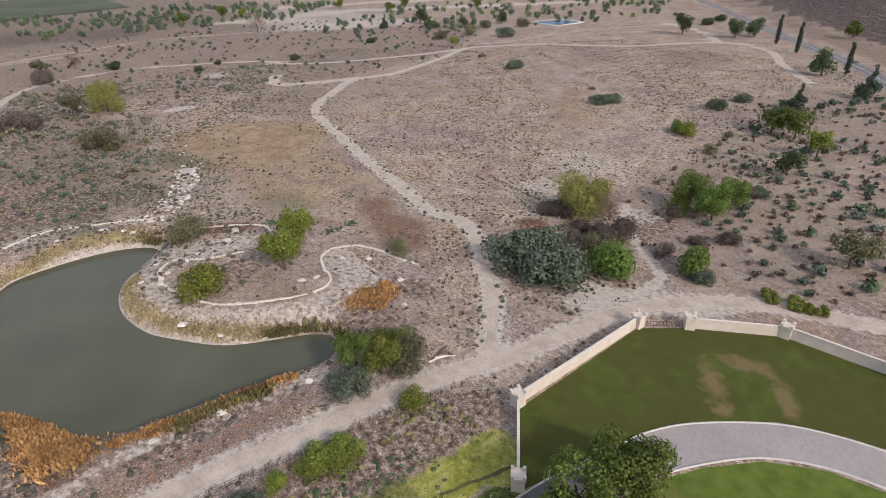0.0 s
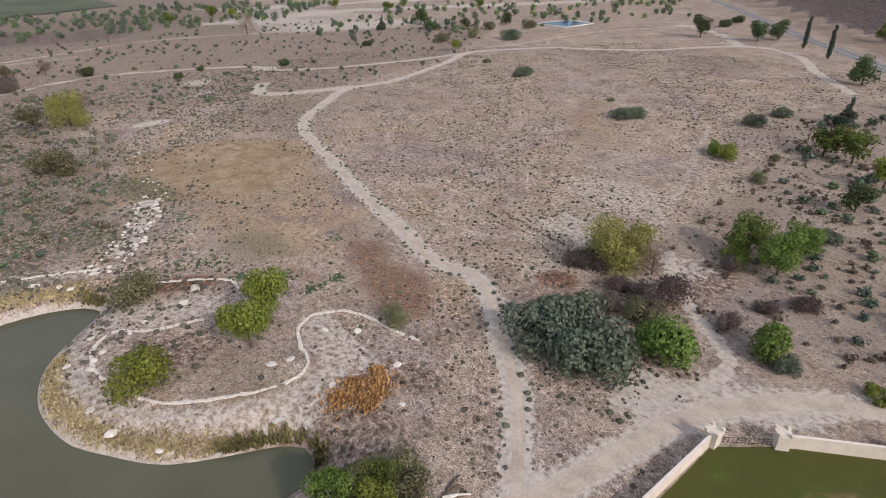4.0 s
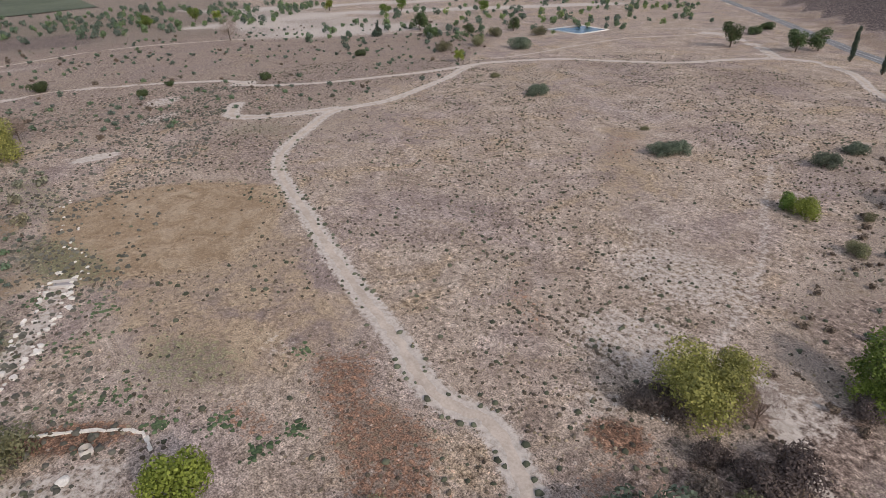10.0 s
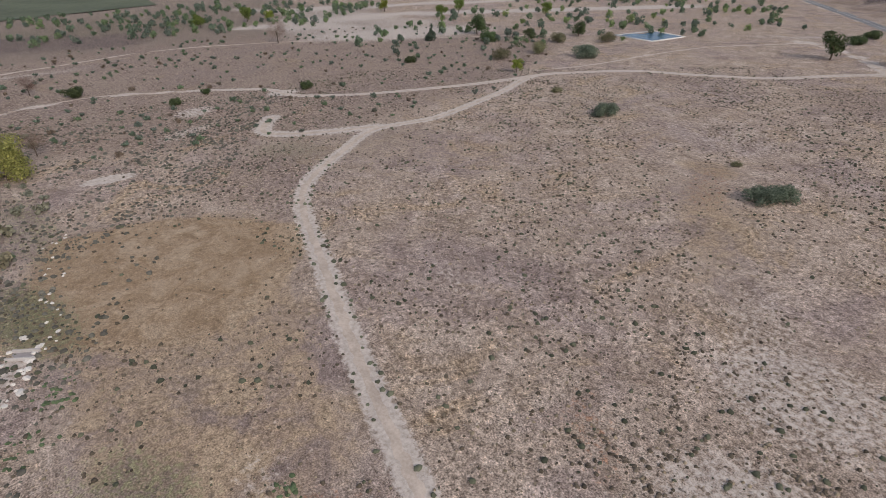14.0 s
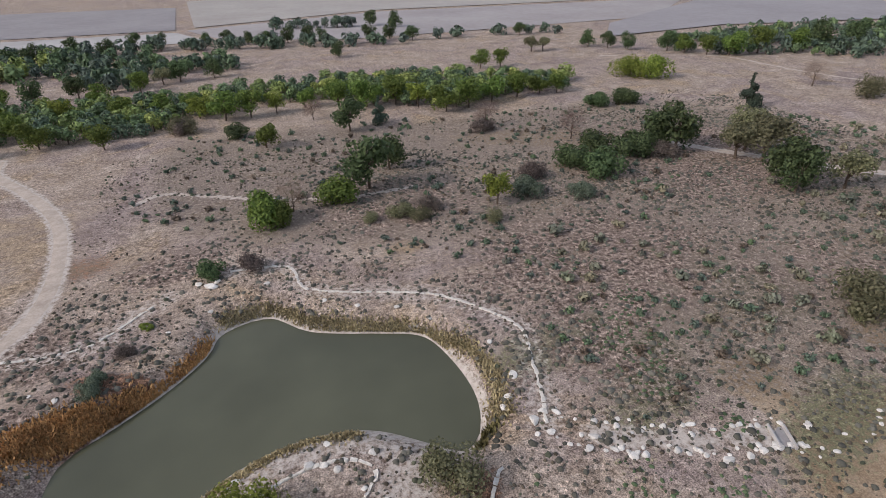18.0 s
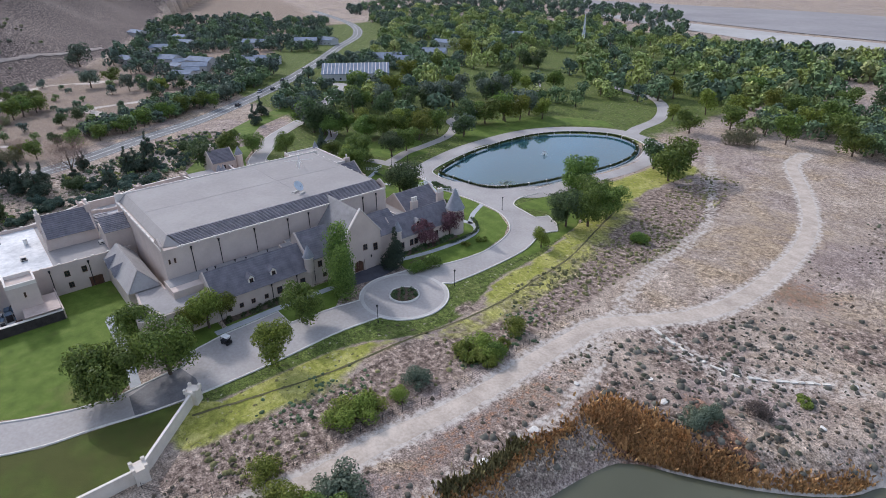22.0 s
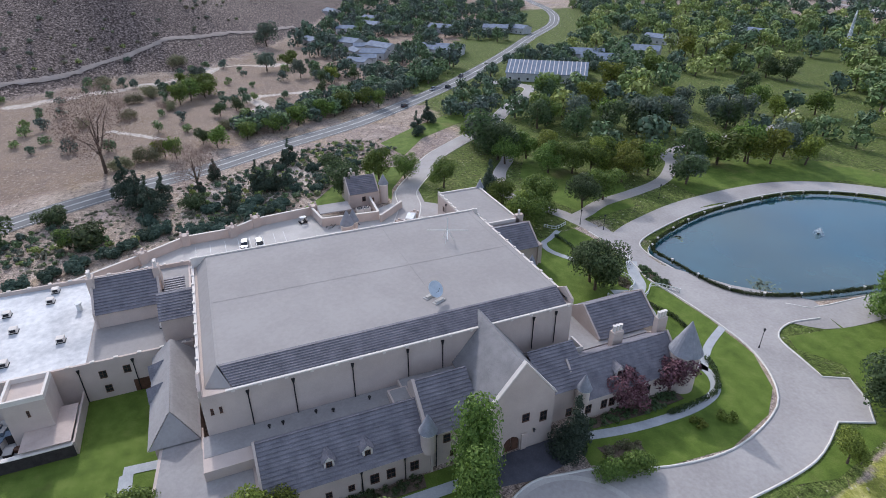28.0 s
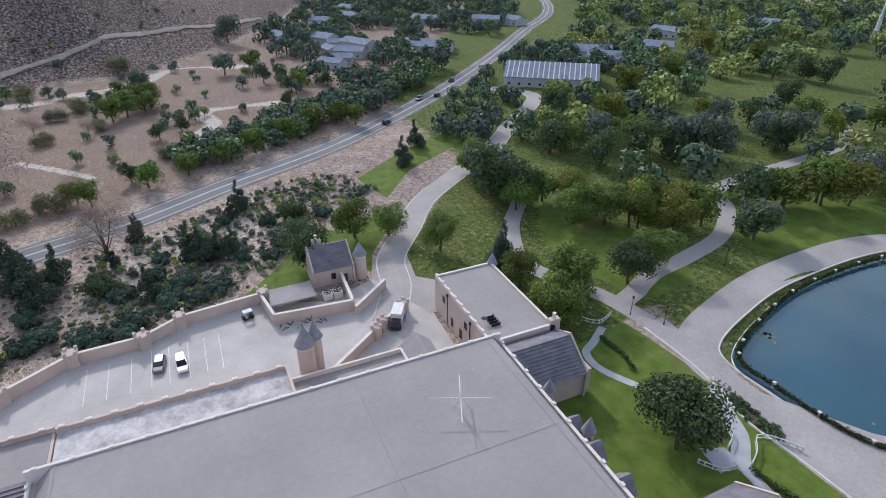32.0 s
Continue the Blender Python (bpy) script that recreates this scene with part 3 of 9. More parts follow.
rust_cover = cover([(-113, 126, 6, 5, 20, 0.75), (-157, 78, 9, 4, 20, 0.5), (-112, 62, 6, 14, 0, 0.6), (-104, 0, 10, 4, -20, 0.9), (-120, -8, 14, 4, -30, 0.9), (-172, 52, 12, 4, 60, 0.8), (-105, 118, 9, 10, 0, 0.5),
    (-75, 40, 5, 14, 0, 0.5), (-105, -70, 14, 10, 0, 0.5), (-95, 10, 4, 20, 0, 0.6), (-240, 210, 14, 10, 0, 0.35), (-204, 250, 10, 24, 30, 0.42), (-182, 80, 9, 6, 0, 0.42), (-150, 142, 5, 14, 60, 0.42), (-88, 20, 4, 30, 0, 0.5), (-118, 42, 3, 12, -30, 0.6), (-135, 28, 12, 3, 15, 0.6)])
rust_cover = np.maximum(rust_cover, 0.57 * patch([(-167, 96), (-158, 106), (-146, 101), (-138, 104), (-129, 102), (-118, 92), (-128, 82), (-140, 85), (-160, 91)], 5.0))
weed_cover = cover([(-215, 40, 22, 9, 40, 0.55), (-180, 75, 16, 10, 30, 0.5), (-245, 60, 26, 10, 20, 0.6), (-300, 60, 40, 10, 10, 0.45), (-72, 6, 4, 13, 0, 0.75), (-68, 42, 5, 12, 0, 0.7), (-70, 45, 6, 14, 0, 0.6), (-70, -60, 8, 30, -10, 0.45),
    (-260, 25, 40, 20, 20, 0.4), (-255, -30, 40, 30, 0, 0.45), (-205, 20, 16, 9, 0, 0.6), (-60, 170, 24, 16, 20, 0.4), (-40, 200, 30, 40, 0, 0.42), (-90, 175, 14, 10, 0, 0.4), (-300, 300, 60, 30, 50, 0.3), (-223, 26, 9, 15, 20, 0.95), (-217, 40, 6, 9, 30, 0.8), (-264, 21, 20, 26, 0, 0.62), (-246, 8, 16, 16, 0, 0.55), (-322, 150, 22, 12, 40, 0.5)])
straw_cover = cover([(-285, 45, 10, 8, 0, 0.7), (-253, -11, 8, 10, 0, 0.9), (-236.6, 51, 5, 6, 0, 0.95), (-276, 49, 6, 6, 0, 0.95), (-240, -20, 8, 7, 0, 0.7), (-195, -40, 8, 6, 0, 0.6), (-214, 265, 14, 10, 0, 0.55), (-190, 230, 12, 40, 40, 0.5),
    (-330, -60, 60, 18, -20, 0.7), (-238, 45, 9, 7, 0, 0.8), (-300, 190, 50, 30, 45, 0.4), (-290, -110, 50, 14, -25, 0.7), (-90, -100, 18, 30, 0, 0.5), (-40, 130, 20, 12, 0, 0.5), (-118, 50, 14, 8, 0, 0.6)])
straw_cover = np.maximum(straw_cover, patch([(-279, 64), (-286, 74), (-280, 103), (-255, 128), (-233, 119), (-216, 103), (-214, 89), (-222, 72), (-235, 58)], 13.0))
straw_cover = np.maximum(straw_cover, 0.52 * patch([(-286, 74), (-280, 103), (-255, 128), (-232, 122), (-190, 114), (-164, 109), (-160, 84), (-172, 70), (-198, 63), (-220, 64), (-260, 72)], 9))
weed_cover = np.maximum(weed_cover, 0.9 * patch([(-824, 69), (-850, 123), (-861, 183), (-832, 232), (-708, 214), (-684, 167), (-692, 111), (-672, 58), (-690, 10), (-746, -22)], 14))
sand_cover = np.maximum(sand_cover, 0.5 * patch([(-693, 240), (-769, 305), (-805, 371), (-656, 390), (-600, 420), (-560, 325), (-590, 250)], 20))
bank = curve_through([(-47, 54), (-48, 28), (-54, 12), (-55, 0), (-48, -9), (-48, -24), (-44, -42), (-34, -66), (-24, -80), (-30, -108), (-32, -140), (-45, -140), (-44, -105), (-50, -72), (-57, -40), (-61, -12),
    (-62, 12), (-60, 34), (-60, 62)], 4, True)
yellow_cover = 0.78 * ease(3.5, -2.5, signed(gx, gy, bank))
yellow_cover = np.maximum(yellow_cover, 0.54 * ease(13.0, 3.0, line_distance(gx, gy, DITCH)))
mauve_cover = cover([(-64, 19, 5, 9, 0, 0.9), (-67, -18, 5, 14, 0, 0.8), (-68, -38, 6, 14, 0, 0.8), (-58, -5, 3, 6, 0, 0.6), (-67, -60, 7, 18, 0, 0.7), (-70, 48, 4, 9, 0, 0.7), (-105, -6, 14, 7, -20, 0.7), (-100, -30, 10, 14, 0, 0.7), (-100, 62, 12, 8, 30, 0.7),
    (-106, 78, 10, 5, 20, 0.6), (-143, 46, 8, 10, 0, 0.6), (-150, 40, 7, 6, 0, 0.6), (-215, 20, 16, 30, 10, 0.55), (-120, 118, 10, 6, 0, 0.4), (-290, 20, 40, 20, 0, 0.5), (-240, -10, 50, 40, 0, 0.62), (-330, -60, 60, 60, 0, 0.62), (-200, -70, 40, 30, 0, 0.55), (-300, 130, 40, 25, 0, 0.5), (-92, 20, 3, 22, 0, 0.6), (-310, 368, 20, 16, 0, 0.5), (-650, -50, 40, 70, 0, 0.7), (-225, 400, 40, 40, 0, 0.5), (-128, -60, 22, 14, 20, 0.55), (-96, 126, 10, 9, 0, 0.75), (-90, 150, 9, 14, 0, 0.7), (-104, 150, 8, 8, 0, 0.7), (-82, 112, 8, 8, 0, 0.5), (-100, 190, 10, 20, 0, 0.6), (-106, 120, 6, 6, 0, 0.6)])
slope_land = patch([(-74, 140), (-108, 150), (-118, 190), (-120, 240), (-150, 300), (-120, 380), (-60, 400), (-30, 300), (-66, 250), (-44, 178), (-30, 150)], 8)
far_flat = patch([(-335, 190), (-350, 270), (-375, 320), (-440, 410), (-560, 420), (-640, 260), (-640, 80), (-520, -60), (-440, -40), (-400, 10), (-345, 100)], 16)
mauve_cover = np.maximum(mauve_cover, 0.5 * far_flat)
west_land = patch([(-205, 45), (-215, -20), (-150, -60), (-120, -110), (-140, -190), (-260, -165), (-380, -140), (-420, -40), (-380, 40), (-290, 60)], 14)
yellow_cover = yellow_cover * (1 - 0.9 * cover([(-63, 20, 5, 9, 0, 1.0), (-58, -5, 3, 5, 0, 0.8)]))
fence_zone = curve_through([(-60, 66), (-62, 12), (-61, -14), (-56, -42), (-50, -72), (-44, -105), (-56, -130), (-70, -110), (-73, -60), (-76, -20), (-76, 30), (-74, 60)], 4, True)
mauve_cover = np.maximum(mauve_cover, 0.75 * ease(3, -3, signed(gx, gy, fence_zone)))
litter_cover = np.maximum(0.35 * ease(3, -3, signed(gx, gy, fence_zone)), cover([(-100, 16, 5, 26, 0, 0.6), (-110, 62, 10, 16, 0, 0.55), (-70, 150, 40, 30, 0, 0.42), (-35, 190, 40, 70, 20, 0.45), (-128, 52, 14, 9, 0, 0.5), (-140, 42, 10, 8, 0, 0.5),
    (-215, -75, 40, 26, -20, 0.5), (-330, 170, 50, 60, 30, 0.45), (-390, 60, 40, 60, 0, 0.45)]))
litter_cover = np.maximum(litter_cover, np.maximum(np.maximum(0.44 * far_flat, 0.54 * west_land), 0.46 * slope_land))
weed_cover = np.maximum(weed_cover, 0.46 * west_land)
side_d, foot_d = side_of(ROAD[::3], gx, gy), side_of(HILL_FOOT, gx, gy)
hill_cover = np.maximum(0.95 * ease(-8, 8, foot_d), 0.58 * patch([(-622, -146), (-640, -60), (-640, 60), (-626, 142), (-720, 150), (-770, 20), (-760, -130)], 22))
flat_land = ease(8, 20, side_d) * ease(8, -6, foot_d)
rust_cover = np.maximum(rust_cover, 0.52 * flat_land)
litter_cover = np.maximum(litter_cover, 0.47 * flat_land)
litter_cover = np.maximum(litter_cover, cover([(92, 44, 20, 50, 15, 0.42), (120, -6, 18, 26, 30, 0.42)]))
straw_cover = np.maximum(straw_cover, 0.45 * flat_land)
litter_cover = np.maximum(litter_cover, 0.6 * ease(-830, -700, -np.abs(gx + 760)) * ease(240, 180, np.abs(gy - 150)) * (gx < -600))
green_park = ease(-600, -520, gy) * ease(620, 520, gx) * ease(-30, 10, gx) * ease(-40, -75, gy) * ease(40, -10, gx * 0.55 + gy * 0.83 - 60)
verge_ring = curve_through([(-45, 54), (-45, 30), (-44, 14), (-44, 2), (-43, -20), (-42, -38), (-32, -56), (-18, -60), (-18, -78), (-27, -90), (-37, -80), (-44, -66), (-50, -46), (-52.5, -34), (-53, -20), (-58, -8), (-60.5, 3), (-58, 14), (-53, 24), (-51.5, 40), (-51, 54)], 3, True)
verge_grass = 0.95 * ease(2.2, -2.2, signed(gx, gy, verge_ring))
yellow_cover = yellow_cover * (1 - ease(0.25, 0.75, verge_grass))
grass_cover = np.maximum(0.85 * green_park, 0.85 * patch([(58, -18), (76, -14), (92, -26), (120, -50), (150, -88), (176, -118), (190, -170), (60, -170), (44, -100), (40, -60), (36, -34), (58, -30)], 3))
grass_cover = np.maximum(grass_cover, verge_grass)
for name, chans in (("cover_a", (sand_cover, rust_cover, weed_cover)), ("cover_b", (yellow_cover, straw_cover, litter_cover)), ("cover_c", (hill_cover, grass_cover, mauve_cover))):
    at = ground_mesh.attributes.new(name, "FLOAT_COLOR", "POINT")
    at.data.foreach_set("color", np.c_[np.clip(np.stack(chans, 1), 0, 1), np.ones(len(gx))].astype(np.float32).ravel())
tagged(link("ground", ground_mesh, GROUND), "dry tan scrubland soil with straw and rust patches", "ground", kind="structure")

# ---- water ----


def water(name, ring, z, deep, label, rough, ripple, index=1.33):
    m, t, b = shader(name, rough, 0, 0.5)
    c = ramp(t, noise_out(t, 0.03, 3), ((0.35, deep), (0.65, tuple(v * 1.35 for v in deep))))
    t.links.new(c, b.inputs["Base Color"])
    b.inputs["IOR"].default_value = index
    bump(t, b, noise_out(t, 1.6, 3), ripple, 0.04)
    return sheet(name, ring, z, m, label, "pond", 0.02)


water("pond_water", curve_through(POND[::2], 2, True), -3.75, (0.082, 0.084, 0.055), "still murky green pond with a sandy shore", 0.12, 0.25)
water("lake_water", LAKE, -0.55, (0.024, 0.070, 0.086), "clear blue ornamental lake that mirrors clouds and trees", 0.02, 0.04, 1.9)

# ---- trails, road and drives ----
strip_thing("dirt_trail", TRAIL, 3.3, DIRT, "pale trodden dirt trail across the dry field", "trail", 0.07, 0.55)
strip_thing("service_track", SERVICE, 5.8, DIRT, "wide pale graded dirt track beside a fence", "track", 0.06, 0.3, 3)
strip_thing("dirt_trail", SPUR, 4.5, DIRT, "pale dirt spur towards the far road", "trail", 0.07, 0.3)
strip_thing("sandy_path", SAND_LOOP, 5.0, DIRT, "bare pale sand loop beside the trail", "path", 0.05, 0.7)
strip_thing("dirt_trail", FAR_TRACK, 2.8, DIRT, "distant pale dirt track", "trail", 0.07, 0.6)
strip_thing("dirt_trail", FAR_TRACK_2, 4.0, DIRT, "far pale dirt road across the scrub", "trail", 0.07, 0.9)
strip_thing("dirt_trail", curve_through([(-376, 318), (-366, 373), (-363, 456), (-331, 528)], 4), 3.2, DIRT, "distant pale dirt track towards the road", "trail", 0.07, 0.5)
strip_thing("sandy_path", MEADOW_PATH, 1.6, DIRT, "thin pale path through dry meadow", "path", 0.05, 0.3)
strip_thing("dirt_trail", HILL_TRACK, 3.2, HILL_DIRT, "dirt track cut into the bare hillside", "trail", 0.6, 0.4)
strip_thing("dirt_trail", FLAT_TRACK, 5.0, DIRT, "pale dirt track on the flat below the hill", "trail", 0.06, 0.6)
strip_thing("dry_ditch", DITCH, 0.55, DITCH_SOIL, "narrow dark trodden ditch through a grassy bank", "ditch", 0.06, 0.08)
strip_thing("road", ROAD, 11.0, ASPHALT, "grey two-lane asphalt road", "road", 0.10, 0, 3)
strip_thing("road_shoulder", ROAD, 16.0, DIRT, "pale gravel shoulder of the road", "road", 0.05, 0.8, 3)


for off in (-4.1, 0.2, -0.2, 4.1):
    strip_thing("trim", beside(ROAD, off), 0.18, PAINT_WHITE, "painted line on the road", "road line", 0.115)

CX, CY, CR = -43.8, 3.5, 11.0


def arc(cx, cy, r, a0, a1, n=14):
    return [(cx + r * math.cos(radians(a0 + (a1 - a0) * i / n)), cy + r * math.sin(radians(a0 + (a1 - a0) * i / n))) for i in range(n + 1)]


NORTH_EDGE = [tuple(p) for p in curve_through([(-12, 100), (-20, 97), (-27.5, 91), (-33, 82), (-36.6, 73), (-37.6, 66), (-37, 61)], 2)] + [(-36.3, 54.4), (-33.1, 53.4), (-31.1, 44), (-30.4, 30.5), (-36.5, 30.5), (-37.6, 18.5)] \
    + arc(CX, CY, CR, 62, -2, 12) + [tuple(p) for p in curve_through([(-34.5, -6), (-38.4, -16), (-39.6, -28), (-36.6, -40), (-32, -46.5), (-23, -51.2), (-12, -52.2), (0, -51.6), (8, -50.8), (20, -53), (36, -52.6)], 2)]
SOUTH_EDGE = [tuple(p) for p in curve_through([(-12, 109), (-20.4, 106), (-29.3, 100.4), (-38.5, 89.5), (-42.8, 80.3), (-44.2, 72), (-46.4, 62), (-47.4, 50), (-47.4, 36), (-46.8, 26), (-47.6, 16)], 2)] + arc(CX, CY, CR, 112, 262, 20) \
    + [tuple(p) for p in curve_through([(-47.2, -9), (-47.6, -22), (-46.4, -38), (-42, -49)], 2)] + [(-44.5, -54.5), (-40.5, -58.6), (-35.2, -61.2), (-33, -57)] \
    + [tuple(p) for p in curve_through([(-27, -58.3), (-21, -60), (-18.4, -66), (-19.6, -74)], 1.5)]
sheet("driveway", SOUTH_EDGE + [(-20, -77), (-14, -79), (-2, -67), (12, -58.5), (22, -58.5), (36, -58.5)] + NORTH_EDGE[::-1], 0.09, PAVING, "pale grey concrete driveway with a turning circle", "driveway")
lake_walk = curve_through([(-20, -76), (-22, -98), (-25, -122), (-22, -143), (-12, -160), (9, -165), (28, -152), (38.5, -130), (38.5, -98), (34, -76), (26, -58), (12, -56.5), (-6, -60.5), (-16, -70)], 2, True)
strip_thing("pavement", np.r_[lake_walk, lake_walk[:1]], 8.0, PAVING, "pale paved promenade round the lake", "pavement", 0.075, 0, 2)
strip_thing("pavement", curve_through([(2, -165), (6, -176), (9, -200), (20, -224), (36, -243), (56, -250), (90, -262)], 3), 6.5, PAVING, "paved lane from the lake into the park", "pavement", 0.085)
strip_thing("pavement", curve_through([(36, -55), (48, -52), (66, -44), (84, -50), (100, -62), (118, -66)], 3), 4.6, PAVING, "paved lane through the trees", "pavement", 0.088)
strip_thing("pavement", curve_through([(43, -52), (46, -60), (50, -68), (53, -83), (58, -99), (69, -113), (82, -126), (89, -186), (97, -206), (123, -237)], 3), 4.6, PAVING, "paved lane off the lake", "pavement", 0.082)
ENTRY = curve_through([(58, -6), (70, -12), (82, -15), (95.6, -25), (109.5, -35), (122, -50), (139.4, -73), (164.5, -97), (186, -120), (202, -128), (224, -112)], 3)
strip_thing("driveway", ENTRY, 6.6, PAVING, "paved entry drive with pale kerbs", "driveway", 0.095)


def kerb(line, name="kerb", w=0.32, h=0.16, label="low pale concrete kerb"):
    line = np.asarray(line, float)
    d = np.gradient(line, axis=0)
    d /= np.linalg.norm(d, axis=1)[:, None] + 1e-9
    s = np.stack([-d[:, 1], d[:, 0]], 1) * w / 2
    z0 = height(line[:, 0], line[:, 1])
    ring = [np.c_[line - s, z0 - 0.1], np.c_[line - s, z0 + h], np.c_[line + s, z0 + h], np.c_[line + s, z0 - 0.1]]
    n = len(line)
    vs = np.stack(ring, 1).reshape(-1, 3)
    fs = [(i * 4 + j, i * 4 + j + 1, i * 4 + j + 5, i * 4 + j + 4) for i in range(n - 1) for j in range(3)] + [(0, 3, 2, 1), ((n - 1) * 4, (n - 1) * 4 + 1, (n - 1) * 4 + 2, (n - 1) * 4 + 3)]
    return tagged(link(name, array_mesh(name, vs, fs), KERB), label, "kerb", kind="structure")


kerb(NORTH_EDGE[:-1], h=0.24)
kerb(SOUTH_EDGE, h=0.24)
kerb(arc(CX, CY, 3.6, 0, 360, 32), w=0.4, h=0.45, label="round pale kerb of the planted island")
kerb(beside(ENTRY, 3.4))
kerb(beside(ENTRY, -3.4))
kerb(beside(lake_walk, 4.0))
strip_thing("trim", np.array(arc(CX, CY, CR - 0.6, 0, 360, 48)), 0.9, CONCRETE, "pale paved band round the turning circle", "paving band", 0.097)

# ---- lawns ----


def worn(t, x, y, rx, ry, turn, rag):
    """A dry patch of lawn with a ragged outline."""
    mp = node(t, "Mapping", vector_type="TEXTURE")
    mp.inputs["Location"].default_value = (x, y, 0)
    mp.inputs["Rotation"].default_value = (0, 0, radians(turn))
    mp.inputs["Scale"].default_value = (rx, ry, 1000)
    t.links.new(node(t, "TexCoord").outputs["Object"], mp.inputs["Vector"])
    far = node(t, "VectorMath", operation="LENGTH")
    t.links.new(mp.outputs[0], far.inputs[0])
    edge = calc(t, "ADD", far.outputs["Value"], calc(t, "MULTIPLY", calc(t, "SUBTRACT", rag, 0.5), 2.2))
    return ramp(t, edge, ((0.35, (0.8, 0.8, 0.8)), (1.0, (0, 0, 0))))


def lawn_material(name, share):
    m, t, b = shader(name, 0.9, 0, 0.2)
    big, mid, fine = noise_out(t, 0.05, 4, 0.6), noise_out(t, 0.35, 4), noise_out(t, 6, 3)
    # with share: a darker, more olive tone; without: greens 1.45 times as bright
    k = 1.0 if share else 1.45
    g = ramp(t, mid, tuple((p, tuple(v * k for v in c)) for p, c in ((0.30, (0.060, 0.090, 0.014)), (0.50, (0.080, 0.118, 0.018)), (0.70, (0.108, 0.142, 0.028)))))
    g = mix(t, g, (0.075, 0.072, 0.020) if share else (0.205, 0.165, 0.070), ramp(t, big, ((0.58 - share, (0, 0, 0)), (0.74 - share, (0.75, 0.75, 0.75)))))
    g = mix(t, g, ramp(t, fine, ((0.3, (0.6, 0.6, 0.6)), (0.7, (1.15, 1.15, 1.15)))), 0.7, "MULTIPLY")
    for x, y, rx, ry, a in ((-42, 102, 2.6, 8.5, 38), (-31, 108, 2.4, 7.0, 38), (-37, 97, 2.0, 3.0, 20), (-40, 112, 6.0, 3.0, 20)):
        g = mix(t, g, ramp(t, fine, ((0.3, (0.135, 0.100, 0.045)), (0.7, (0.255, 0.190, 0.095)))), worn(t, x, y, rx, ry, a, mid))
    t.links.new(g, b.inputs["Base Color"])
    bump(t, b, fine, 0.5, 0.08)
    return m


LAWN = lawn_material("lawn_grass", 0.0)
OLIVE_LAWN = lawn_material("olive_lawn_grass", 0.24)
lawn_z = 0.016
for ring, label in (
    ([(-47.8, 55.5), (-60.6, 68.6), (-61.6, 105.6), (-55, 113.6), (-40, 126.6), (-22, 129.5), (-10, 128), (-12, 110)] + [(-20.4, 106.6), (-29.6, 101), (-38.9, 89.7), (-43.2, 80.4), (-44.6, 72), (-46.6, 62)], "green mown lawn with dry patches inside a wall"),
    ([(-11, 99.6), (-19.6, 96.6), (-27, 90.6), (-32.5, 81.7), (-36.1, 72.7), (-37.1, 66.6), (-33.5, 62.5), (-8, 63), (12, 63), (12, 52), (14, 52), (14, 69), (-0.8, 69), (-0.8, 92), (10, 96), (10, 110)], "bright green mown lawn beside the service wing"),
    ([(-37, 64.4), (-24, 57.4), (-8, 55.8), (12, 56.7), (12, 63.7), (-8, 63.7)], "green mown lawn between a wing and a path"),
    ([(-36, 57), (-33.2, 54.4), (-31.4, 45), (-30.9, 43), (-25.2, 43), (-25.2, 51), (-9, 57)], "green mown lawn under trees"),
    ([(-30.6, 42), (-30.2, 31), (-36.2, 30.2), (-37.2, 19), (-32, 14), (-27, 10), (-25.3, 10), (-25.3, 42)], "green lawn strip before the front wing"),
    ([(-33.6, -5), (-38.2, -16), (-39.3, -28), (-36.2, -39.6), (-31.6, -46), (-23, -50.8), (-17, -51.4), (-16, -36), (-25.6, -31), (-25.6, -6)], "green lawn in the bend of the driveway"),
    ([(-20, -51), (-11, -51.8), (0, -51.2), (8, -50.4), (20, -52.6), (33, -51), (38, -50), (36, -38), (35, -14), (-4, -14), (-4, -34), (-18, -36.5)], "green lawn between the wing and the lake walk"),
    ([(-21.5, -62), (-25, -60), (-32, -64), (-36, -62), (-41, -59), (-45, -55), (-44, -47), (-47, -38), (-48, -30), (-50, -38), (-46, -62), (-36, -80), (-26, -86), (-24, -76)], "lawn below the lake walk"),
    ([(78, 22), (88, 12), (104, 0), (100, -14), (92, -14), (84, -6), (80, 8)], "lawn outside the gatehouse"),
    ([(107, -8), (105, -26), (96, -18.6), (86, -11.5), (77.5, -8.5), (88, -5.5), (94, -5.2)], "lawn under trees beside the entry drive"),
    ([(116, -26), (134, -40), (148, -62), (164, -84), (184, -96), (172, -78), (152, -44), (134, -22)], "lawn verge of the entry drive"),
    ([(42, -60), (64, -52), (80, -56), (98, -68), (60, -84), (44, -76)], "park lawn between lanes"),
    ([(44, -100), (62, -100), (70, -130), (50, -168), (26, -178), (16, -172), (34, -156), (43, -132)], "park lawn beyond the lake"),
):
    lawn_z += 0.004
    sheet("lawn", ring, lawn_z, OLIVE_LAWN if "dry" in label else LAWN, label, "lawn")
STONE_WALK = plain("stone_walk", (0.34, 0.35, 0.36), (0.46, 0.47, 0.48), 0.4, 5, 0.8)
strip_thing("footpath", np.array([(-8, 61.5), (-20, 61.8), (-37, 63.5)]), 2.0, STONE_WALK, "grey paved path across the lawn", "path", 0.11)
strip_thing("footpath", np.array([(-7.2, 62), (-7.6, 57.5), (-8, 54)]), 1.8, STONE_WALK, "grey paved path beside the wing", "path", 0.115)
strip_thing("footpath", np.array([(-29.6, 45), (-28.9, 30), (-29, 12)]), 2.0, STONE_WALK, "grey pavement before the front wing", "path", 0.10)
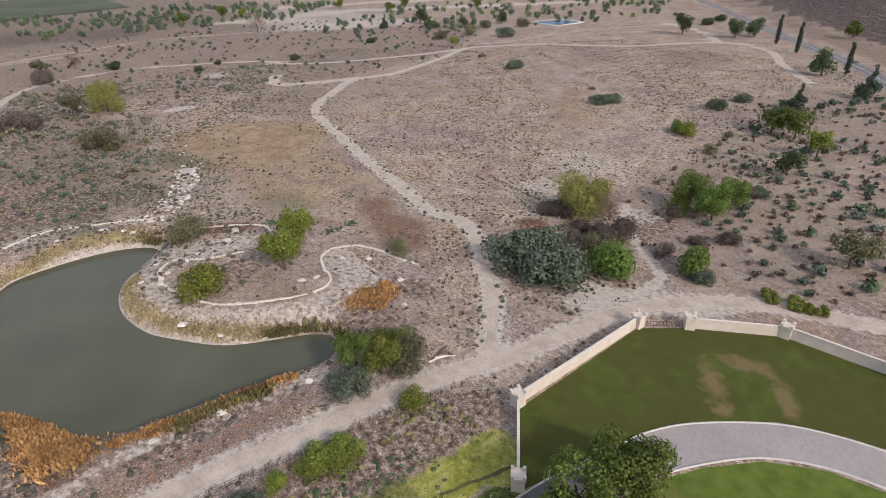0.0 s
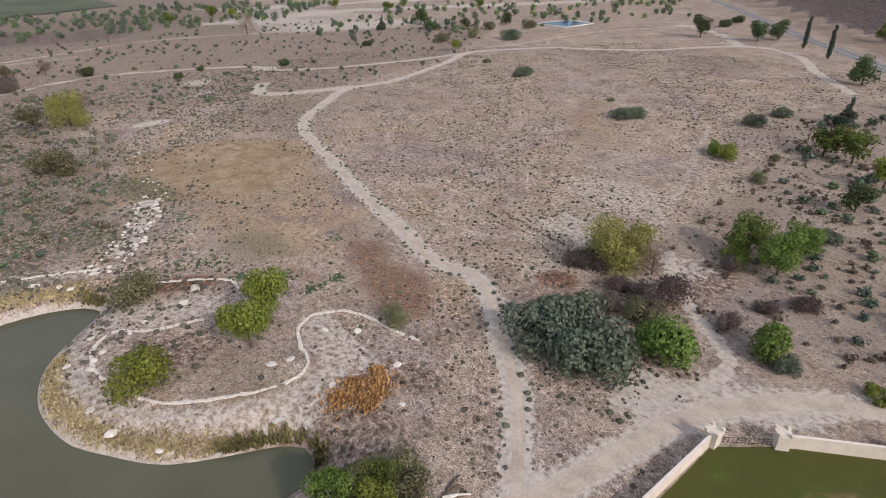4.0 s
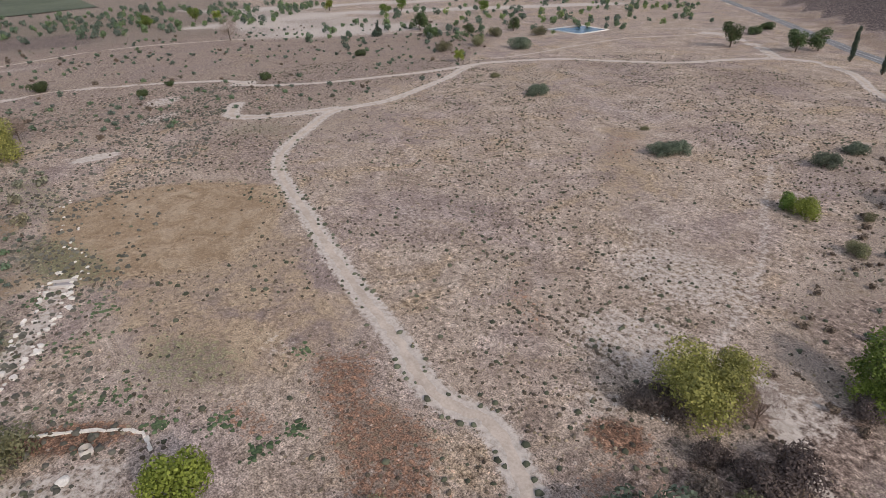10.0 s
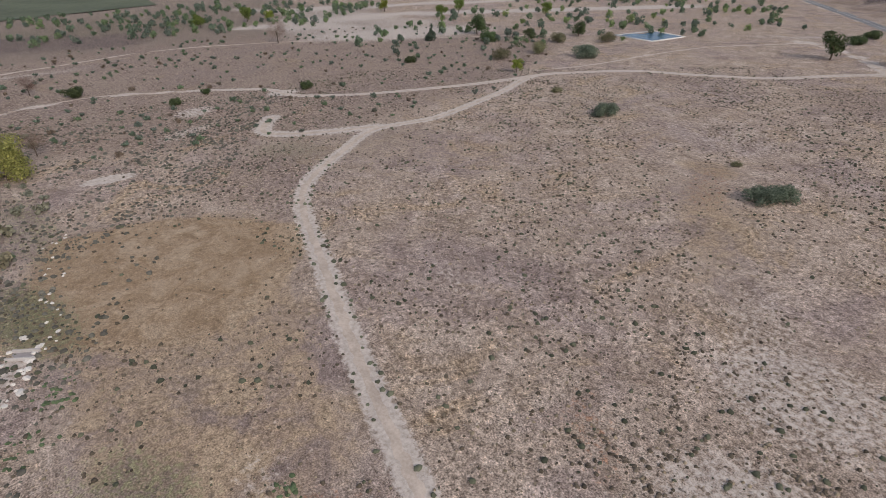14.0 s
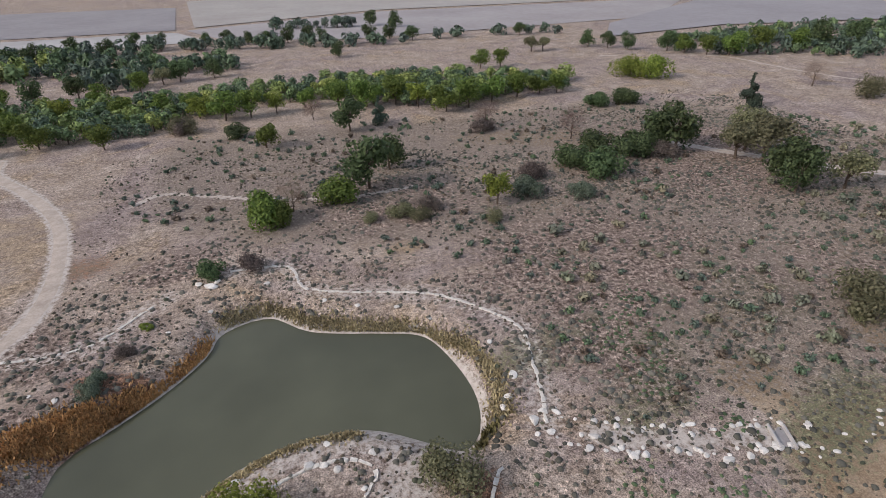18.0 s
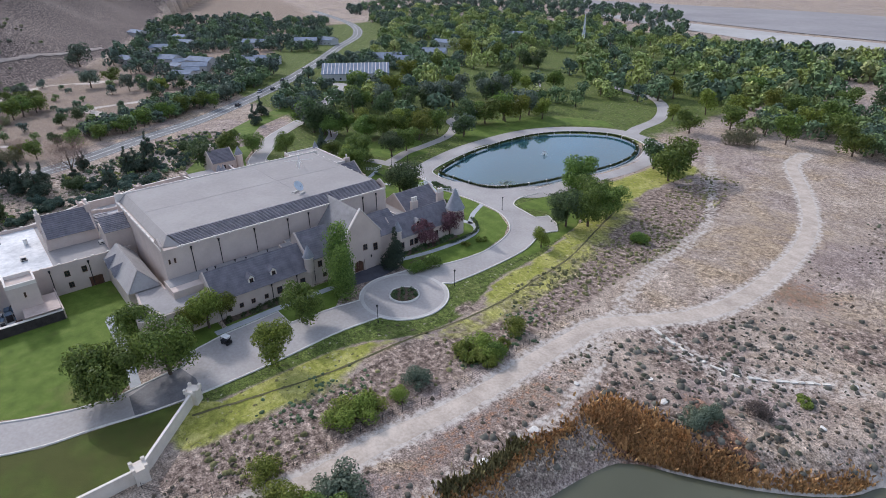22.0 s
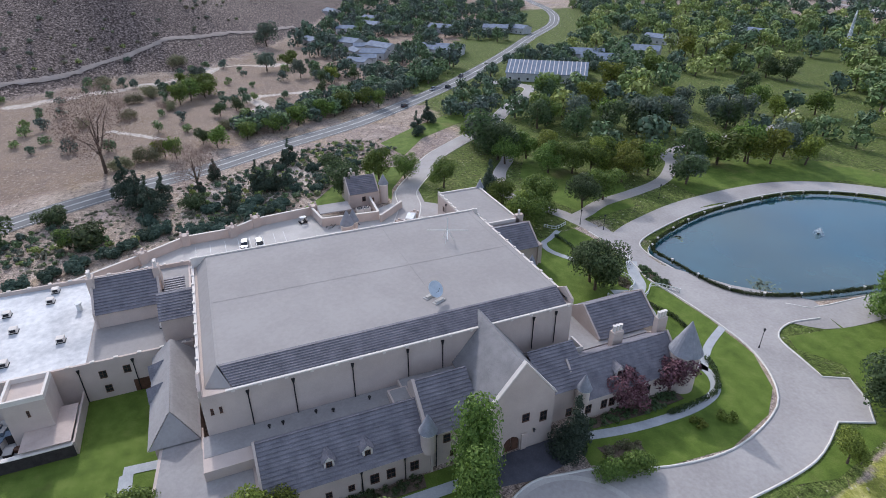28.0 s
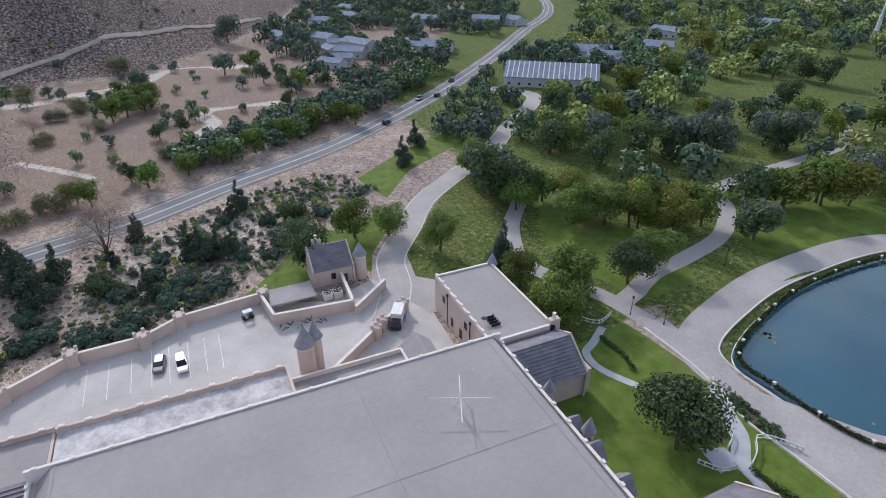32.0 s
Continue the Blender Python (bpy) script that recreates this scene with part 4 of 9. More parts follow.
strip_thing("footpath", curve_through([(-27.5, -4), (-29.5, -14), (-30.2, -22), (-30, -30), (-28, -36), (-23.5, -38.5), (-18, -37)], 1.5), 1.8, STONE_WALK, "grey paved path round the corner turret", "path", 0.11)
strip_thing("footpath", curve_through([(-23, -38), (-18, -44), (-14, -52)], 2), 1.6, STONE_WALK, "grey paved path to the lake walk", "path", 0.11)
strip_thing("footpath", curve_through([(16.4, -52.6), (11.5, -49.5), (6.6, -47.4), (3.7, -44.4), (1.6, -42.4)], 1.0), 2.8, STONE_WALK, "grey paved path past the garden rails", "path", 0.11)
strip_thing("footpath", curve_through([(2.4, -42.6), (-3.0, -42.1), (-6.5, -40.4), (-10, -39), (-14, -36.5)], 1.0), 1.9, STONE_WALK, "pale paved path across the lawn", "path", 0.114)
sheet("garden_court", [(7.2, -39.2), (5.6, -43), (2.2, -43.2), (2.2, -38.6)], 0.107, STONE_WALK, "small grey paved garden court", "paving")
strip_thing("footpath", curve_through([(38.4, -45), (35, -40), (33.4, -37.2), (30, -36.4), (26.6, -37.4), (22, -40)], 1.0), 1.6, STONE_WALK, "grey paved garden path", "path", 0.112)
sheet("forecourt", [(-26.6, -4.5), (-31.5, -4), (-32.8, 3.5), (-31.5, 12), (-26.6, 13)], 0.105, plain("dark_paving", (0.05, 0.05, 0.065), (0.09, 0.09, 0.11), 0.4, 5, 0.6), "dark paved forecourt at the main door", "paving")
sheet("parking_lot", [(48, 66), (63, 62), (69.4, 51.8), (69.8, 39.9), (73.9, 33.1), (75.8, 17), (70, 3), (75, -8), (64, -16), (45, -15), (44, 66)], 0.08, CONCRETE, "pale concrete parking lot with white bay lines", "parking lot")
sheet("parking_lot", [(8, 112), (12, 97), (46, 97), (46, 66), (62, 63), (52, 76), (40, 104), (20, 116)], 0.07, CONCRETE, "pale concrete yard behind the service wing", "yard")
# a darker sheet laid over one stretch of the driveway
sheet("drive_patch", [(-39.1, 65.3), (-46.2, 66.0), (-47.4, 56.2), (-46.8, 54.2), (-42, 53.8), (-36.8, 55.0), (-37.2, 60.5)], 0.0965, plain("dark_drive_paving", (0.105, 0.10, 0.105), (0.185, 0.18, 0.185), 0.25, 2.5, 0.75), "dark stretch of the driveway", "driveway")
sheet("gate_apron", [(57, -15), (75.4, -7.8), (84, -11.5), (84, -19.5), (72, -17.5), (62, -28), (58.8, -28)], 0.086, PAVING, "pale paved apron inside the rear gate", "paving")

# ---- the great house ----
house = thing("studio_house", "pinkish stucco mansion with a flat-roofed hall and slate-roofed wings", "building")


def slate_slope(name, a, b, c, d, parent, courses=0, material=None, label=""):
    """Lapped slate courses on a slope: a, b along the eave, d, c along the ridge."""
    a, b, c, d = (Vector(v) for v in (a, b, c, d))
    up = (d - a).cross(b - a).normalized()
    if up.z < 0:
        up = -up
    n = courses or max(3, round(max((d - a).length, (c - b).length) / 0.62))
    bm, roof = bmesh.new(), None
    single = parent.parent is None      # a roof of the house itself: every course is a piece of its own
    for i in range(n):
        s0, s1 = i / n, min((i + 1.15) / n, 1.0)
        p, q, r, s = a.lerp(d, s0), b.lerp(c, s0), b.lerp(c, s1), a.lerp(d, s1)
        lo, hi, th = 0.17, 0.02, 0.17
        solid(bm, (p + up * lo, q + up * lo, r + up * hi, s + up * hi, p + up * (lo - th), q + up * (lo - th)), ((0, 1, 2, 3), (4, 5, 1, 0)))
        if single or i == n - 1:
            bmesh.ops.recalc_face_normals(bm, faces=bm.faces)
            if roof is None:
                roof = part(name, bm, material or SLATE, parent, label)
            else:
                part("slate_course", bm, material or SLATE, roof)
            bm = bmesh.new()
    bm.free()
    return roof


def window(x, y, z, w, h, face, parent, name="window"):
    """A recessed dark window with a frame and glazing bars; face: the way it looks, as -x, +y and so on."""
    ax, sign = face[1], 1 if face[0] == "+" else -1
    f, g = bmesh.new(), bmesh.new()

    def put(bm, u0, u1, z0, z1, d0, d1):
        d0, d1 = sorted((sign * d0, sign * d1))
        if ax == "x":
            box(bm, x + d0, x + d1, y + u0, y + u1, z0, z1)
        else:
            box(bm, x + u0, x + u1, y + d0, y + d1, z0, z1)

    put(g, -w / 2, w / 2, z, z + h, 0.0, 0.03)
    def spot(u, d, v):
        return (x + sign * d, y + u, v) if ax == "x" else (x + u, y + sign * d, v)

    inner = [(-w / 2, z), (w / 2, z), (w / 2, z + h), (-w / 2, z + h)]
    outer = [(-w / 2 - 0.08, z - 0.1), (w / 2 + 0.08, z - 0.1), (w / 2 + 0.08, z + h + 0.08), (-w / 2 - 0.08, z + h + 0.08)]
    ring = [spot(u, d, v) for d in (0.0, 0.09) for some in (inner, outer) for u, v in some]
    faces = []
    for i in range(4):
        j = (i + 1) % 4
        faces += [(8 + i, 8 + j, 12 + j, 12 + i), (4 + i, 4 + j, 12 + j, 12 + i), (i, j, 8 + j, 8 + i), (i, j, 4 + j, 4 + i)]
    pane = part(name, solid(f, ring, faces), WOOD_DARK, parent)
    for u0, u1, z0, z1, deep, bit in ((-w / 2 - 0.1, w / 2 + 0.1, z - 0.16, z - 0.1, 0.13, "sill"), (-0.025, 0.025, z, z + h, 0.07, "glazing_bar"), (-w / 2, w / 2, z + h * 0.5 - 0.025, z + h * 0.5 + 0.025, 0.075, "glazing_bar")):
        bar = bmesh.new()
        put(bar, u0, u1, z0, z1, 0.0, deep)
        part(bit, bar, WOOD_DARK, pane)
    part("pane", g, DARK_GLASS, pane)
    return pane


def merlons(x0, y0, x1, y1, z, parent, step=3.9, name="coping_block", size=(0.5, 0.5, 0.35)):
    """Pale blocks at even steps along a wall's top, each a part."""
    n = max(1, int(math.hypot(x1 - x0, y1 - y0) / step))
    me = None
    for i in range(n + 1):
        x, y = x0 + (x1 - x0) * i / n, y0 + (y1 - y0) * i / n
        if me is None:
            bm = boxes((-size[0] / 2, size[0] / 2, -size[1] / 2, size[1] / 2, 0, size[2]), bevel=0.03)
            ob = part(name, bm, STUCCO_TRIM, parent)
            me = ob.data
        else:
            ob = link(name, me, None, parent)
        ob.location = (x, y, z)


def downpipe(x, y, z0, z1, parent, face="-x"):
    s = {"-x": (-0.18, 0), "+x": (0.18, 0), "+y": (0, 0.18), "-y": (0, -0.18)}[face]
    bm = bmesh.new()
    drum(bm, x + s[0], y + s[1], 0.09, 0.09, z0, z1 - 0.4, 8)
    drum(bm, x + s[0], y + s[1], 0.14, 0.28, z1 - 0.7, z1, 8)
    part("downpipe", bm, DARK_METAL, parent)


def turret(x, y, r, z0, z1, tip, parent, name="turret", over=0.25):
    body = part(name, drum(bmesh.new(), x, y, r, r, z0, z1, 24), STUCCO, parent)
    cone = bmesh.new()
    k, n = max(4, int((tip - z1) / 0.5)), 24
    profile = []
    for i in range(k):
        s0, s1 = i / k, (i + 1) / k
        profile += [((r + over) * (1 - s0) + 0.05, z1 + (tip - z1) * s0), (max((r + over) * (1 - s1), 0.012), z1 + (tip - z1) * s1)]
    rings = [[cone.verts.new((x + q * math.cos(a), y + q * math.sin(a), z)) for a in (2 * math.pi * m / n for m in range(n))] for q, z in profile]
    for low, high in zip(rings, rings[1:]):
        for m in range(n):
            cone.faces.new((low[m], low[(m + 1) % n], high[(m + 1) % n], high[m]))
    cone.faces.new(rings[-1])
    part("cone_roof", cone, CONE_SLATE, body)
    part("band", drum(bmesh.new(), x, y, r + 0.12, r + 0.2, z1 - 0.35, z1, 24), STUCCO_TRIM, body)
    return body


def chimney(x, y, z0, z1, parent, pots=3, along="y"):
    body = part("chimney", boxes((x - 0.6, x + 0.6, y - 1.1, y + 1.1, z0, z1) if along == "y" else (x - 1.1, x + 1.1, y - 0.6, y + 0.6, z0, z1), bevel=0.05), STUCCO, parent)
    for i in range(pots):
        o = (i - (pots - 1) / 2) * 0.68
        px, py = (x, y + o) if along == "y" else (x + o, y)
        part("chimney_pot", drum(drum(bmesh.new(), px, py, 0.32, 0.28, z1, z1 + 1.0, 10), px, py, 0.36, 0.36, z1 + 1.0, z1 + 1.2, 10), STUCCO_TRIM, body)


def dormer(x, y, z, parent, w=1.5, h=1.5, deep=2.6):
    """A small gabled dormer that looks along -x."""
    bm = bmesh.new()
    solid(bm, ((x, y - w / 2, z), (x, y + w / 2, z), (x, y + w / 2, z + h), (x, y, z + h + 0.9), (x, y - w / 2, z + h), (x + deep, y - w / 2, z), (x + deep, y + w / 2, z), (x + deep, y + w / 2, z + h), (x + deep, y, z + h + 0.9), (x + deep, y - w / 2, z + h)),
          ((0, 4, 3, 2, 1), (0, 5, 9, 4), (1, 2, 7, 6), (5, 6, 7, 8, 9)))
    body = part("dormer", bm, STUCCO_TRIM, parent)
    for sy in (-1, 1):
        slate_slope("dormer_roof", (x - 0.2, y + sy * (w / 2 + 0.15), z + h - 0.12), (x + deep, y + sy * (w / 2 + 0.15), z + h - 0.12), (x + deep, y, z + h + 0.95), (x - 0.2, y, z + h + 0.95), body, 3)
    window(x, y, z + 0.3, 0.7, 1.1, "-x", body, "dormer_window")


def range_roof(y0, y1, x_eave, z_eave, x_ridge, z_ridge, x_back, z_back, parent, gable=True):
    """A slate roof whose ridge runs along y, with stucco gable ends."""
    roof = slate_slope("slate_roof", (x_eave - 0.4, y0, z_eave - 0.25), (x_eave - 0.4, y1, z_eave - 0.25), (x_ridge, y1, z_ridge), (x_ridge, y0, z_ridge), parent)
    slate_slope("slate_roof", (x_back, y0, z_back), (x_back, y1, z_back), (x_ridge, y1, z_ridge), (x_ridge, y0, z_ridge), parent)
    part("ridge_cap", boxes((x_ridge - 0.15, x_ridge + 0.15, y0, y1, z_ridge, z_ridge + 0.16)), SLATE, roof)
    if gable:
        for y, d in ((y0, -0.35), (y1, 0.35)):
            ya, yb = sorted((y, y + d))
            bm = bmesh.new()
            pts = [(x_eave - 0.3, z_eave), (x_ridge, z_ridge + 0.45), (x_back + 0.2, z_back + 0.2), (x_back + 0.2, 0), (x_eave - 0.3, 0)]
            n = len(pts)
            vs = [(x, yy, z) for yy in (ya, yb) for x, z in pts]
            solid(bm, vs, (tuple(range(n)), tuple(range(2 * n - 1, n - 1, -1)), *((i, (i + 1) % n, (i + 1) % n + n, i + n) for i in range(n))))
            bmesh.ops.recalc_face_normals(bm, faces=bm.faces)
            part("gable_wall", bm, STUCCO, parent)
    return roof


# the hall
X0, X1, Y0, Y1, EV, RF = -13.2, 26.4, -13.4, 48.4, 15.3, 17.2
part("hall_wall", boxes((X0, X1, Y0, Y1, 0, EV)), STUCCO, house)
part("wall_coping", boxes((X0 - 0.15, X0 + 0.25, Y0, Y1 - 3.5, EV, EV + 0.22), (X0, X1, Y1 - 0.35, Y1 + 0.1, EV, EV + 0.5), (X0, X1, Y0 - 0.1, Y0 + 0.35, EV, EV + 0.9), (X1 - 0.3, X1 + 0.1, Y0, Y1, EV, RF + 0.22)), STUCCO_TRIM, house)
merlons(X0 - 0.1, Y0 + 1, X0 - 0.1, Y1 - 4.5, EV - 0.15, house, 3.6, "eave_block", (0.45, 0.5, 0.5))
merlons(X0 + 2, Y1, X1 - 1, Y1, EV + 0.45, house, 3.2, "coping_block", (0.6, 0.45, 0.25))
merlons(X1 - 0.1, Y0 + 1, X1 - 0.1, Y1 - 1, RF + 0.2, house, 3.9, "coping_block", (0.45, 0.5, 0.14))
merlons(X0 + 4, Y0, X1 - 1, Y0, EV + 0.85, house, 3.2, "coping_block", (0.6, 0.5, 0.22))
slate_slope("slate_roof", (X0 + 0.1, Y0 + 1.2, EV), (X0 + 0.1, Y1 - 4.6, EV), (-9.2, Y1 - 3.0, RF + 0.1), (-9.2, Y0 + 1.2, RF + 0.1), house, 10)
part("roof_deck", solid(bmesh.new(), ((-9.2, -12, RF), (26.1, -12, RF), (26.1, 45.6, RF), (-9.2, 45.6, RF), (-9.2, -12, 15), (26.1, -12, 15), (26.1, 45.6, 15), (-9.2, 45.6, 15)),
     ((0, 1, 2, 3), (0, 4, 5, 1), (1, 5, 6, 2), (2, 6, 7, 3), (3, 7, 4, 0))), ROOF_MEMBRANE, house, "pale grey flat roof deck")
part("end_slope", solid(bmesh.new(), ((-9.2, 45.6, RF), (26.1, 45.6, RF), (26.1, 47.6, EV + 0.1), (-11.5, 47.6, EV + 0.1), (-13.0, 43.9, EV + 0.1)), ((0, 1, 2, 3), (0, 3, 4))), ROOF_MEMBRANE, house)
slate_slope("slate_roof", (-13, Y0 + 0.35, EV + 0.1), (26.1, Y0 + 0.35, EV + 0.1), (26.1, -12, RF), (-9.2, -12, RF), house, 4)
for y in (Y0 - 0.02, Y1 - 0.4):
    bm = bmesh.new()
    pts = [(X0 - 0.02, EV), (X0 - 0.02, EV + 1.2), (X0 + 2.4, EV + 2.4), (X0 + 4.6, EV + 1.0), (X0 + 4.6, EV)]
    solid(bm, [(x, yy, z) for yy in (y, y + 0.42) for x, z in pts], ((4, 3, 2, 1, 0), (5, 6, 7, 8, 9), *((i, (i + 1) % 5, (i + 1) % 5 + 5, i + 5) for i in range(5))))
    bmesh.ops.recalc_face_normals(bm, faces=bm.faces)
    part("end_parapet", bm, STUCCO, house)
for y in (42.0, 35.5, 26.5, 17.5, 11.5, -5.5, -10.0):
    downpipe(X0, y, 8.0, EV - 0.6, house)
for y in (47.2, 46.0):
    window(X0, y, 11.9, 0.25, 0.9, "-x", house, "slit_window")
bm = bmesh.new()
for a, b in (((8.4, 45.4), (7.6, -11.4)), ((26.0, 9.8), (-4.5, 9.4)), ((25.5, -10.8), (-9.0, -11.2)), ((-8.8, 45.2), (26.0, 45.2))):
    v, f = tube_arrays([(a[0], a[1], RF + 0.05), ((a[0] + b[0]) / 2, (a[1] + b[1]) / 2 + 0.1, RF + 0.05), (b[0], b[1], RF + 0.05)], (0.02,) * 3, 5)
    solid(bm, v, f)
part("roof_conduit", bm, TERRACE, house)

# the gabled entrance block
GY0, GY1, GX, GE, GR = -2.0, 9.4, -26.5, 9.8, 16.9
gm = (GY0 + GY1) / 2
entrance = part("entrance_block", boxes((GX + 0.4, X0, GY0, GY1, 0, GE)), STUCCO, house)
for y0, y1 in ((GY0 - 0.3, gm), (GY1 + 0.3, gm)):
    slate_slope("slate_roof", (GX + 0.4, y0, GE - 0.3), (-9.5, y0, GE - 0.3), (-9.5, y1, GR), (GX + 0.4, y1, GR), house, 0, LIGHT_SLATE)
bm = bmesh.new()
pts = [(GY0, 0), (GY0, GE + 0.3), (gm, GR + 0.5), (GY1, GE + 0.3), (GY1, 0), (6.6, 0), (6.6, 2.2), (6.1, 3.0), (5.2, 3.4), (4.3, 3.0), (3.8, 2.2), (3.8, 0)]
solid(bm, [(x, y, z) for x in (GX, GX + 0.45) for y, z in pts], (tuple(range(12)), tuple(range(23, 11, -1)), *((i, (i + 1) % 12, (i + 1) % 12 + 12, i + 12) for i in range(12))))
bmesh.ops.recalc_face_normals(bm, faces=bm.faces)
bmesh.ops.triangulate(bm, faces=[f for f in bm.faces if len(f.verts) > 4])
front = part("gable_front", bm, STUCCO, house)
part("gable_coping", solid(bmesh.new(), [(x, y, z) for x in (GX - 0.12, GX + 0.6) for y, z in ((GY0 - 0.3, GE + 0.1), (gm, GR + 0.55), (GY1 + 0.3, GE + 0.1), (GY1 + 0.3, GE + 0.45), (gm, GR + 0.9), (GY0 - 0.3, GE + 0.45))],
     ((0, 1, 4, 5), (1, 2, 3, 4), (6, 11, 10, 7), (7, 10, 9, 8), (5, 4, 10, 11), (4, 3, 9, 10), (0, 6, 7, 1), (1, 7, 8, 2))), STUCCO_TRIM, front)
door = part("front_door", boxes((GX + 0.28, GX + 0.38, 3.85, 5.15, 0.1, 3.2), (GX + 0.28, GX + 0.38, 5.25, 6.55, 0.1, 3.2)), WOOD_DARK, front, "dark reddish wooden double door in an arch")
part("door_handle", boxes((GX + 0.2, GX + 0.28, 5.05, 5.1, 1.0, 1.3)), DARK_METAL, door)
for ya, yb in ((2.6, 3.6), (6.8, 7.6)):
    part("porch_pier", boxes((GX - 0.25, GX, ya, yb, 0, 3.4), bevel=0.05), STUCCO, front)
window(GX, 3.0, 6.0, 1.1, 1.4, "-x", front)
window(GX, -0.2, 5.0, 1.1, 1.8, "-x", front)
for y in (1.4, 7.9):
    part("wall_lantern", drum(drum(bmesh.new(), GX - 0.25, y, 0.1, 0.2, 3.2, 3.8, 8), GX - 0.25, y, 0.24, 0, 3.8, 4.1, 8), DARK_METAL, front)

# terraces between the hall and the front wings
part("terrace", boxes((-20, X0, GY1, 49.4, 0, 8.0)), STUCCO, house)
part("terrace_deck", boxes((-17.4, X0 - 0.02, GY1 + 0.02, 49.2, 7.9, 8.05)), TERRACE, house)
part("raised_block", boxes((-16.8, -13.25, 9.6, 19.5, 8.0, 9.0), (-18.5, -15.2, 18.6, 21.8, 8.0, 9.2)), STUCCO, house)
part("raised_deck", boxes((-16.5, -13.3, 9.8, 19.2, 9.0, 9.06), (-18.2, -15.5, 18.9, 21.5, 9.2, 9.26)), TERRACE, house)
part("terrace", boxes((-20, X0, -14, GY0, 0, 7.2)), STUCCO, house)
part("terrace_deck", boxes((-17.5, X0 - 0.02, -13.8, GY0 - 0.02, 7.1, 7.26)), TERRACE, house)
part("parapet", boxes((-16.5, -13.3, -14.2, -13.8, 7.2, 8.2), (-16.7, -16.4, -14.2, -10.5, 7.2, 8.2)), STUCCO_TRIM, house)
for x, y in ((-15, 40), (-14.6, 33), (-15.3, 30.5), (-14.8, 24.6), (-15, 14), (-15.2, -7), (-15.0, 38)):
    part("roof_vent", drum(drum(bmesh.new(), x, y, 0.12, 0.12, 8.0, 8.6, 8), x, y, 0.25, 0.25, 8.5, 8.65, 8), DARK_METAL, house)

# front wing and its link to the entrance
part("front_wing", boxes((-25, -18, 18.4, 42.4, 0, 5.2)), STUCCO, house)
range_roof(18.4, 42.4, -25, 5.2, -19.6, 10.2, -17.2, 8.1, house)
for y in (39.6, 36.8, 33.9, 30.6, 27.1, 24.6, 20.9):
    window(-25, y, 1.6, 0.8 if y > 30 else 1.2, 0.9 if y > 30 else 1.6, "-x", house)
for y in (33.2, 27.6):
    dormer(-24.0, y, 5.9, house)
for y in (29.0, 22.4, 41.8):
    downpipe(-25, y, 0.2, 5.0, house)
part("link_block", boxes((-24.4, -16.8, GY1, 18.4, 0, 7.2)), STUCCO, house)
range_roof(GY1 + 0.1, 18.2, -24.4, 7.2, -18.0, 12.2, -16.4, 10.4, house, False)
part("gable_wall", solid(bmesh.new(), [(x, y, z) for y in (18.2, 18.7) for x, z in ((-24.7, 7.0), (-18, 12.7), (-16.2, 10.8), (-16.2, 5), (-24.7, 5))], ((4, 3, 2, 1, 0), (5, 6, 7, 8, 9), (0, 1, 6, 5), (1, 2, 7, 6), (2, 3, 8, 7), (4, 0, 5, 9))), STUCCO, house)
turret(-24.9, 18.6, 1.15, 4.6, 8.6, 11.8, house, "corner_turret")
window(-24.4, 15.4, 4.6, 1.0, 1.4, "-x", house)
window(-24.4, 14.4, 1.4, 0.8, 0.9, "-x", house)
for y in (12.5, 17.2):
    downpipe(-24.4, y, 0.2, 7.0, house)
bm = bmesh.new()
prism(bm, [(-25.2, 42.8), (-13.3, 42.8), (-13.3, 49.4), (-9, 49.4), (-9, 55.2), (-23.5, 56.8), (-25.2, 55)], 0, 6.2)
part("end_terrace", bm, STUCCO, house)
bm = bmesh.new()
prism(bm, [(-24.8, 43.2), (-13.6, 43.2), (-13.6, 49.8), (-9.4, 49.8), (-9.4, 54.8), (-23.3, 56.3), (-24.8, 54.7)], 6.2, 6.28)
part("terrace_deck", bm, TERRACE, house)
turret_base = part("bow_tower", drum(bmesh.new(), -24.4, 56.2, 2.4, 2.4, 0, 6.8, 24), STUCCO, house)
part("tower_deck", drum(bmesh.new(), -24.4, 56.2, 2.0, 2.0, 6.8, 6.85, 24), TERRACE, turret_base)
# hipped stair range beside the hall's end
part("stair_range", boxes((-9, 11.4, 50.0, 56.6, 0, 6.6)), STUCCO, house)
for y0, y1 in ((49.8, 53.3), (56.9, 53.3)):
    slate_slope("tile_roof", (-11.5, y0, 6.5), (11.6, y0, 6.5), (10.5, y1, 10.4), (-8.5, y1, 10.4), house, 0, TERRACE, "stucco-coloured tiled roof")
part("hip_end", solid(bmesh.new(), ((-11.5, 49.8, 6.5), (-11.5, 56.9, 6.5), (-8.5, 53.3, 10.4)), ((0, 2, 1),)), TERRACE, house)
for x in (0.5, 6.5):
    bm = bmesh.new()
    solid(bm, ((x - 1.4, 57.2, 6.4), (x + 1.4, 57.2, 6.4), (x, 57.2, 8.6), (x - 1.4, 54.5, 8.9), (x + 1.4, 54.5, 8.9), (x, 54.2, 9.4)), ((0, 1, 2), (0, 2, 5, 3), (1, 4, 5, 2)))
    part("dormer_gable", bm, SLATE, house)

